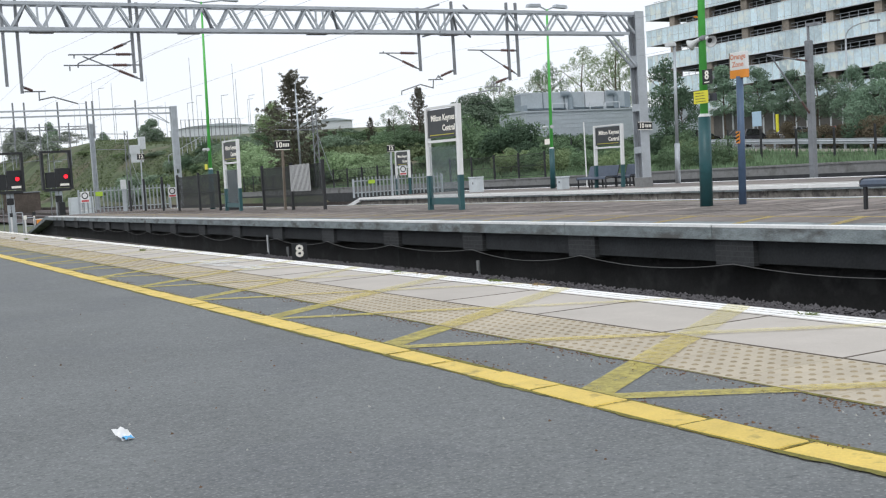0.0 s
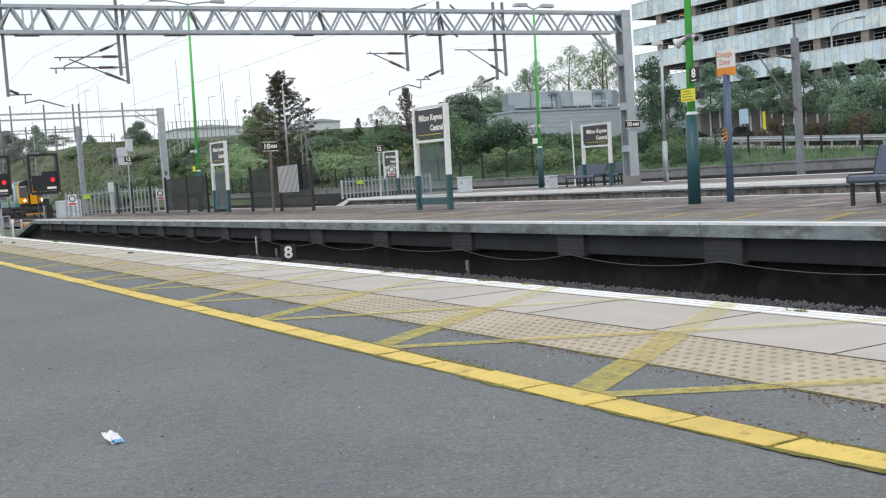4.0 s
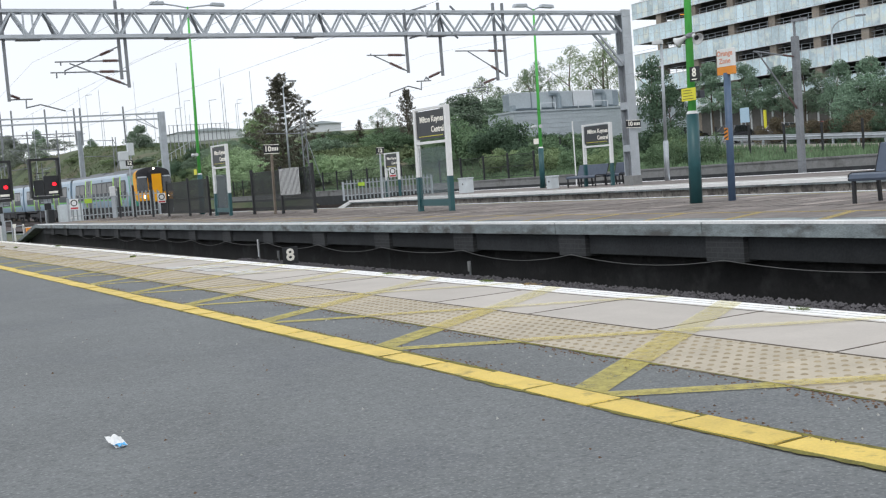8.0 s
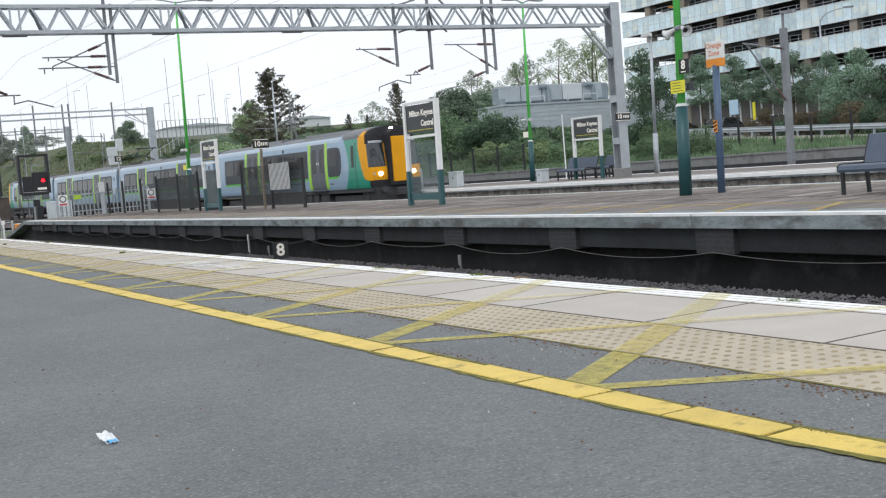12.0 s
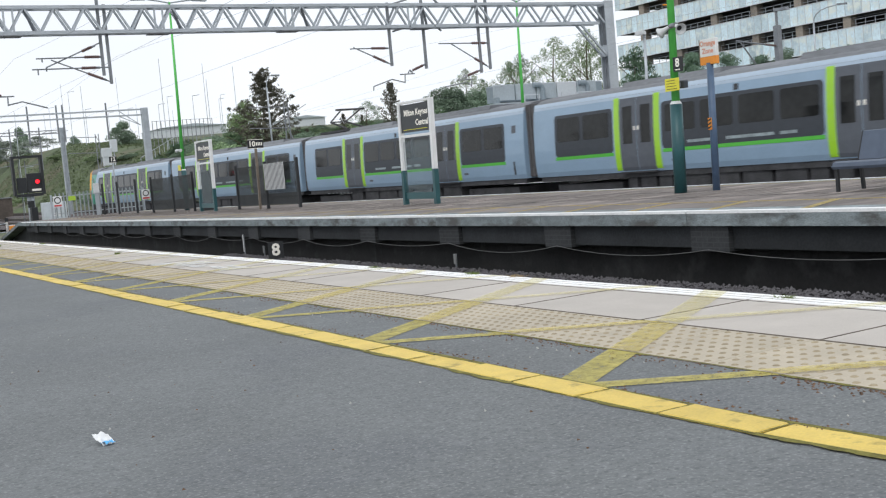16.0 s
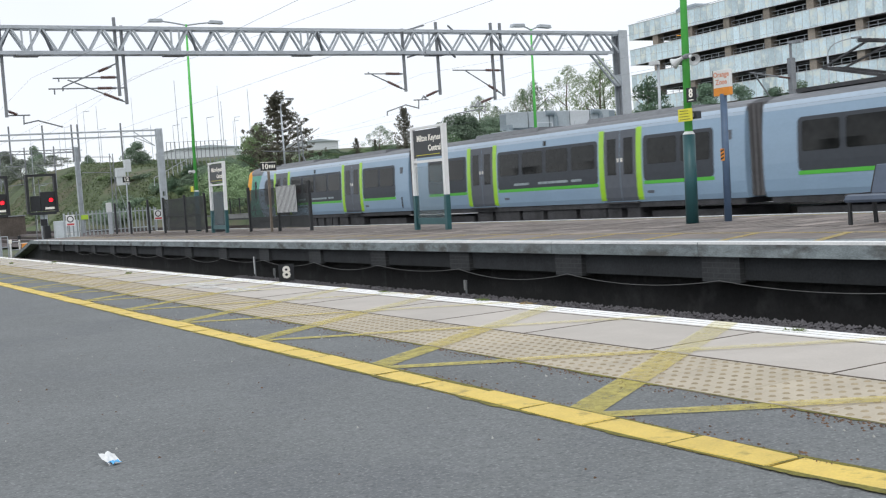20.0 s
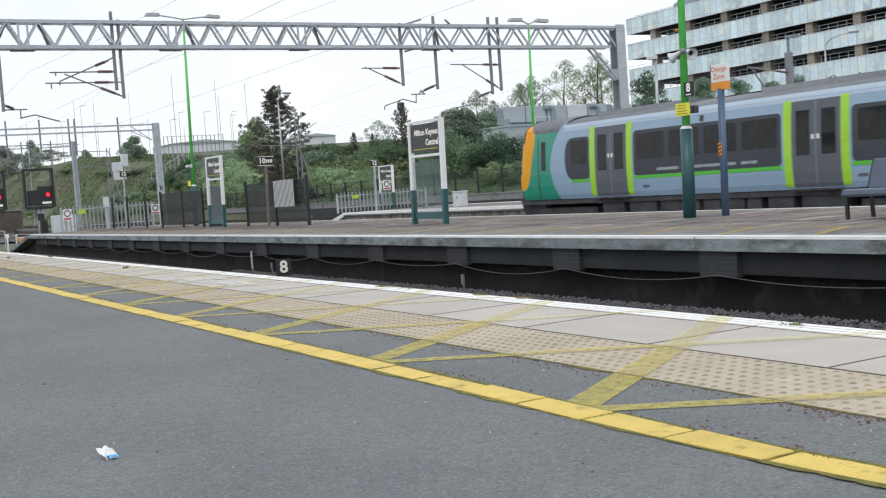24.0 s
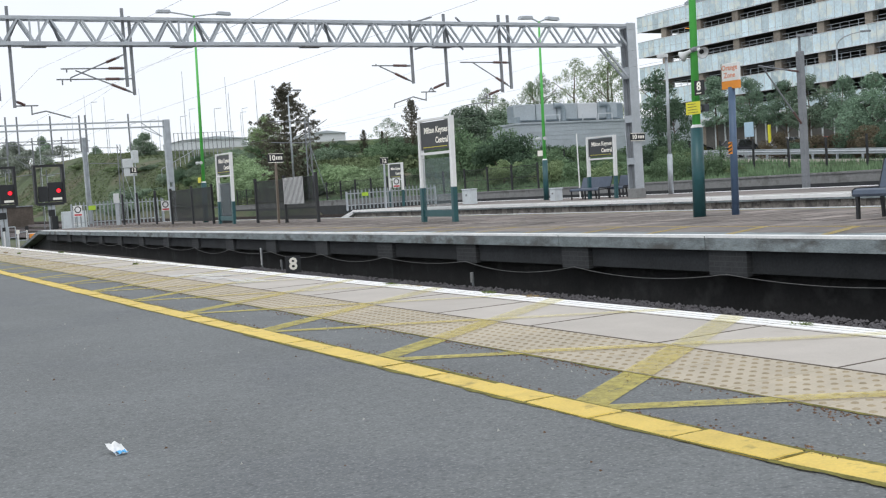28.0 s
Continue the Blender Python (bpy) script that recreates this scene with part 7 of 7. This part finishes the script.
def build_green():
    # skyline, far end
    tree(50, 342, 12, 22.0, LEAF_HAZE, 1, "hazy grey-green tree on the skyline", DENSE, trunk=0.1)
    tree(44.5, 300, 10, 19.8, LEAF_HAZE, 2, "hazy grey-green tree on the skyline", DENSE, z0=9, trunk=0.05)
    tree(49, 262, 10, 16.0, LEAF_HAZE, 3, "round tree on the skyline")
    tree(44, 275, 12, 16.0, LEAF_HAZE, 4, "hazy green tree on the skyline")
    tree(55, 213, 7.4, 15.0, LEAF_GREY, 5, "dark round tree on the crest of the bank", DENSE, z0=8.2, trunk=0.05)
    tree(64, 296, 5, 17.6, LEAF_GREY, 6, "small dark tree on the skyline", DENSE, z0=11, trunk=0.05)
    tree(51, 296, 7, 20.4, LEAF_GREY, 14, "dark pointed tree on the skyline", DENSE, z0=10, trunk=0.05)
    tree(53, 142, 6.0, 12.2, LEAF_YELLOW, 7, "light green young tree on the bank", TREES)
    tree(55, 150, 5.5, 11.2, LEAF_MID, 8, "mid-green tree on the bank")
    tree(70, 148, 2.6, 10.0, NEEDLE, 9, "small dark pine on the skyline", CONIFERS, trunk=0.1)
    tree(72, 146, 2.2, 9.6, NEEDLE, 10, "small dark pine on the skyline", CONIFERS, trunk=0.1)
    tree(60, 120, 5.2, 9.8, LEAF_MID, 11, "leafy tree at the top of the bank", THIN_TREES)
    tree(60, 113.7, 4.6, 11.2, NEEDLE, 12, "slim dark pine at the top of the bank", CONIFERS, trunk=0.12)
    tree(40.5, 103, 11.4, 11.9, NEEDLE, 13, "tall broad dark conifer beside the tracks", [CONIFERS[0]], trunk=0.1)
    # behind the low building
    for x, y, w, top, m, s in ((76, 113, 7, 13.2, LEAF_YELLOW, 15), (79, 108, 8, 15.4, LEAF_YELLOW, 16), (80, 103, 8, 15.6, LEAF_YELLOW, 17), (72, 113, 5, 11.2, LEAF_MID, 20), (69, 112, 6, 12.4, LEAF_YELLOW, 18), (82.5, 106, 7, 14.6, LEAF_YELLOW, 19), (74, 108, 6, 13.6, LEAF_MID, 35)):
        tree(x, y, w, top, m, s, "tall airy tree with gaps in its crown", THIN_TREES)
    for x, y, w, top, m, s, tr in ((74, 79.5, 5.4, 9.5, LEAF_STREET, 21, 0.6), (74, 75.4, 5.2, 8.9, LEAF_STREET, 22, 0.6), (74.5, 71.6, 4.6, 8.2, LEAF_STREET, 23, 0.6), (73.5, 68.0, 5.0, 8.3, LEAF_GREY, 24, 0.5), (74, 64.6, 4.6, 7.8, LEAF_STREET, 25, 0.4),
                                   (71, 61.2, 3.4, 5.8, LEAF_STREET, 26, 0.16), (69, 57.6, 5.6, 7.2, LEAF_STREET, 27, 0.16), (69, 53.6, 5.6, 7.2, LEAF_DARK, 28, 0.16), (70, 50.0, 5.5, 7.0, LEAF_STREET, 29, 0.16)):
        tree(x, y, w, top, m, s, "leafy street tree in front of the car park", STREET, trunk=tr)
    tree(66.6, 79.0, 4.8, 10.5, LEAF_DARK, 30, "dark upright tree beside the low building", TREES, trunk=0.2)
    tree(67.2, 77.4, 4.6, 7.4, LEAF_DARK, 36, "low dark tree leaning beside the low building", TREES, trunk=0.1)
    tree(61.5, 104, 8.5, 9.6, LEAF_GREY, 31, "broad rounded tree beside the low building", DENSE, trunk=0.1)
    tree(66.5, 106, 6.5, 9.3, LEAF_GREY, 32, "broad rounded tree beside the low building", DENSE, trunk=0.1)
    bush(50, 58.2, 4.6, 3.4, LEAF_DARK, 33, "dark dense bush on the bank")
    bush(50.5, 60.6, 3.6, 2.6, LEAF_DARK, 34, "dark dense bush on the bank")
    # bushes along the bank, from the far end to the near
    r = random.Random(17)
    kinds = (LEAF_MID, LEAF_DARK, LEAF_MID, LEAF_YELLOW, LEAF_GREY)
    for i in range(30):
        y = 92 + i * 2.6 + r.uniform(-1, 1)
        x = r.uniform(44, 52)
        bush(x, y, r.uniform(3.0, 5.6), r.uniform(1.6, 3.0) * (0.8 if y < 128 else 1), r.choice((LEAF_GREY, LEAF_YELLOW, LEAF_PALE, LEAF_GREY, LEAF_MID) if y < 132 else kinds), 100 + i)
    for i in range(19):
        y = 96 + i * 3.9 + r.uniform(-1, 1)
        bush(r.uniform(55, 62), y, r.uniform(4.5, 7), r.uniform(1.8, 3.2), r.choice((LEAF_GREY, LEAF_YELLOW, LEAF_MID)), 200 + i, "large leafy bush along the crest of the bank")
    for i in range(34):
        y = 120 + i * 5.0 + r.uniform(-1.5, 1.5)
        if y < 172:
            bush(r.uniform(41, 54) + bend(y), y, r.uniform(4.5, 8), r.uniform(1.8, 3.4), r.choice((LEAF_MID, LEAF_GREY, LEAF_GREY, LEAF_YELLOW)), 500 + i, "rambling bush on the far bank")
        elif y < 240 and i % 3:
            bush(r.uniform(42, 54) + bend(y) - bend(90), y, r.uniform(3, 6), r.uniform(0.7, 1.5), r.choice((LEAF_GREY, LEAF_YELLOW)), 500 + i, "low straggling shrub on the grassy far bank")
    for i in range(16):
        y = r.uniform(172, 200)
        bush(y * (0.41 + 0.009 * i), y, r.uniform(5, 8), r.uniform(1.3, 2.3), r.choice((LEAF_MID, LEAF_YELLOW, LEAF_GREY)), 700 + i, "leafy bush on the skyline of the bank")
    for y, x, w, h in ((134, 46, 9, 5.2), (129.5, 45.5, 8, 4.6), (139, 47, 8, 5.0), (125, 45, 6.0, 3.8)):
        bush(x, y, w, h, LEAF_PALE, int(y), "bright pale green bush on the bank")
    for y, x, w, h in ((106, 45.0, 5.5, 3.6), (101.5, 45.5, 5.4, 3.5), (97.5, 45, 5.0, 3.2), (92.5, 44.6, 4.4, 3.0)):
        bush(x, y, w, h, LEAF_PALE, int(y), "grey-green bush on the bank")
    for y, x, w, h, m in ((85.5, 50, 5.6, 4.9, LEAF_MID), (80, 50.5, 5.8, 4.7, LEAF_DARK), (83, 53, 6, 4.6, LEAF_MID), (84, 57.3, 5.5, 2.3, LEAF_DARK), (79.5, 57.2, 5.5, 2.2, LEAF_MID), (75.5, 57.2, 5.2, 2.2, LEAF_DARK), (71.5, 57, 5.0, 2.0, LEAF_MID), (76, 50, 4.4, 2.6, LEAF_DARK), (89, 51, 5, 4.2, LEAF_MID), (93, 54, 6, 4.2, LEAF_DARK), (97, 55, 6, 4.6, LEAF_MID), (72, 50, 4.4, 2.0, LEAF_DARK)):
        bush(x, y, w, h, m, int(y * 3), "tall dense bush on the bank")
    for y, x, w, h, m in ((73, 44.5, 4.2, 3.0, LEAF_MID), (69.5, 44.8, 3.8, 2.6, LEAF_DARK), (66.5, 44.5, 3.8, 2.5, LEAF_MID), (63.2, 44.6, 3.6, 2.1, LEAF_YELLOW), (60.5, 45, 3.4, 1.9, LEAF_MID), (57.8, 44.6, 3.2, 1.7, LEAF_DARK), (71, 47.5, 4.4, 3.3, LEAF_DARK), (67, 48, 4.2, 2.7, LEAF_DARK),
                          (63, 48, 4, 2.3, LEAF_DARK), (59.5, 48.5, 4, 2.0, LEAF_DARK), (55.8, 47, 3.6, 3.4, LEAF_DARK), (54, 45.5, 3.0, 2.4, LEAF_MID)):
        bush(x + 1.6, y, w * 0.95, h * 0.9, LEAF_YELLOW if m is LEAF_MID else LEAF_MID, int(y * 7), "low spreading bush on the bank")
    for y, x, w, h, m in ((51.5, 43.6, 2.5, 1.9, LEAF_MID), (49.6, 43.2, 2.4, 2.3, LEAF_MID), (48.2, 43.6, 2.0, 1.6, LEAF_DARK), (46.8, 43.2, 2.2, 2.3, LEAF_MID), (45.8, 43.8, 1.6, 1.2, LEAF_YELLOW), (44.6, 43.0, 1.2, 0.9, LEAF_MID)):
        bush(x, y, w, h, m, int(y * 9), "leafy shrub at the foot of the bank")
    for i in range(15):
        bush(62.5 + r.uniform(-0.4, 1.4), 43.0 + i * 1.28, 3.2, r.uniform(2.0, 2.7) + (0.3 if i < 10 else 0), HEDGE_BROWN if i % 3 else LEAF_DARK, 400 + i, "brownish hedge beside the service road")
    g = Geo()
    r = random.Random(8)
    for i in range(20000):
        x, y = 39.5 + 18.5 * r.random() ** 1.4, 36 + 60 * r.random()
        z, h, a = land(x, y) - 0.02, r.uniform(0.15, 0.5), r.uniform(0, 6.28)
        dx, dy, t = 0.05 * math.cos(a), 0.05 * math.sin(a), r.uniform(-0.15, 0.15)
        g.add([(x - dx, y - dy, z), (x + dx, y + dy, z), (x + t, y + t * 0.7, z + h)], [(0, 1, 2)])
    me = bpy.data.meshes.new("bank_grass")
    me.from_pydata(g.v, [], g.f)
    tagged(part("bank_grass", me, LEAF_MID, None), "tall rough grass along the bank", "grass", kind="stuff")


def build_scrub():
    """Low scrub that covers the far slopes."""
    rng = np.random.default_rng(77)
    for name, material, share in (("far_scrub", SCRUB, 75000), ("dark_scrub", SCRUB_DARK, 15000)):
        g = Geo()
        tall = 0.9 + 0.7 * (name == "dark_scrub")
        for i in range(share):
            y = 100 + 240 * rng.random() ** 1.2
            x = 40.5 + 34 * rng.random() ** 1.3 + bend(y) - bend(90)
            if noise.noise((x * 0.09 + (7 if tall > 1 else 0), y * 0.07, 0.5)) < (0.05 if tall > 1 else -0.25) + (0.1 if y > 170 else 0):
                continue
            z = land(x, y) + rng.random() * tall * (0.25 if y > 170 else 0.7)
            q = (0.12 + 0.24 * rng.random()) * (0.6 if y > 170 else 1.0)
            u, v = rng.normal(size=3), rng.normal(size=3)
            u, v = u / np.linalg.norm(u) * q, v / np.linalg.norm(v) * q
            c = np.array((x, y, z))
            g.add([c - u, c - v * 0.7, c + u, c + v * 0.7], [(0, 1, 2, 3)])
        me = bpy.data.meshes.new(name)
        me.from_pydata(g.v, [], g.f)
        tagged(part(name, me, material, None), "rough scrub covering the far bank", "scrub", kind="stuff")


SCRUB = leaf_mat("scrub_leaves", (0.15, 0.19, 0.1))
SCRUB_DARK = leaf_mat("dark_scrub_leaves", (0.11, 0.14, 0.075))
build_green()
build_scrub()

def car_pose(k, s):
    """Where carriage k rides in the train's space when the nose is at s: its bogies follow the line's course."""
    a, b = bend(s + k * CAR + 3.0), bend(s + k * CAR + 17.4)
    p, q = rise(s + k * CAR + 3.0), rise(s + k * CAR + 17.4)
    return pose(a - 3.0 * (b - a) / 14.4, k * CAR, p - 3.0 * (q - p) / 14.4, math.degrees(math.atan2(q - p, 14.4)), 0, -math.degrees(math.atan2(b - a, 14.4)))


def motions():
    rows = [(0, 170.3), (1, 159.3), (2, 148.3), (3, 137.4), (4, 126.5), (5, 115.8), (5.5, 110.4), (6, 105.2), (7, 94.8), (8, 84.7), (9, 74.7), (10, 65.1), (11, 55.8), (12, 46.5), (12.5, 42.0), (13.5, 33.3),
            (14.5, 24.95), (15, 21.1), (16, 12.95), (17, 4.9), (18, -3.05), (19, -10.58), (20, -17.85), (21, -25.2), (22, -32.4), (23, -39.55), (24, -46.45), (25, -53.15), (26, -59.75), (27, -65.9), (28, -71.8)]
    walk(train, [(t, pose(TRAIN_X, s, RAIL_Z)) for t, s in rows])
    for k, car_body in enumerate(cars):
        walk(car_body, [(t, car_pose(k, s)) for t, s in rows])


motions()
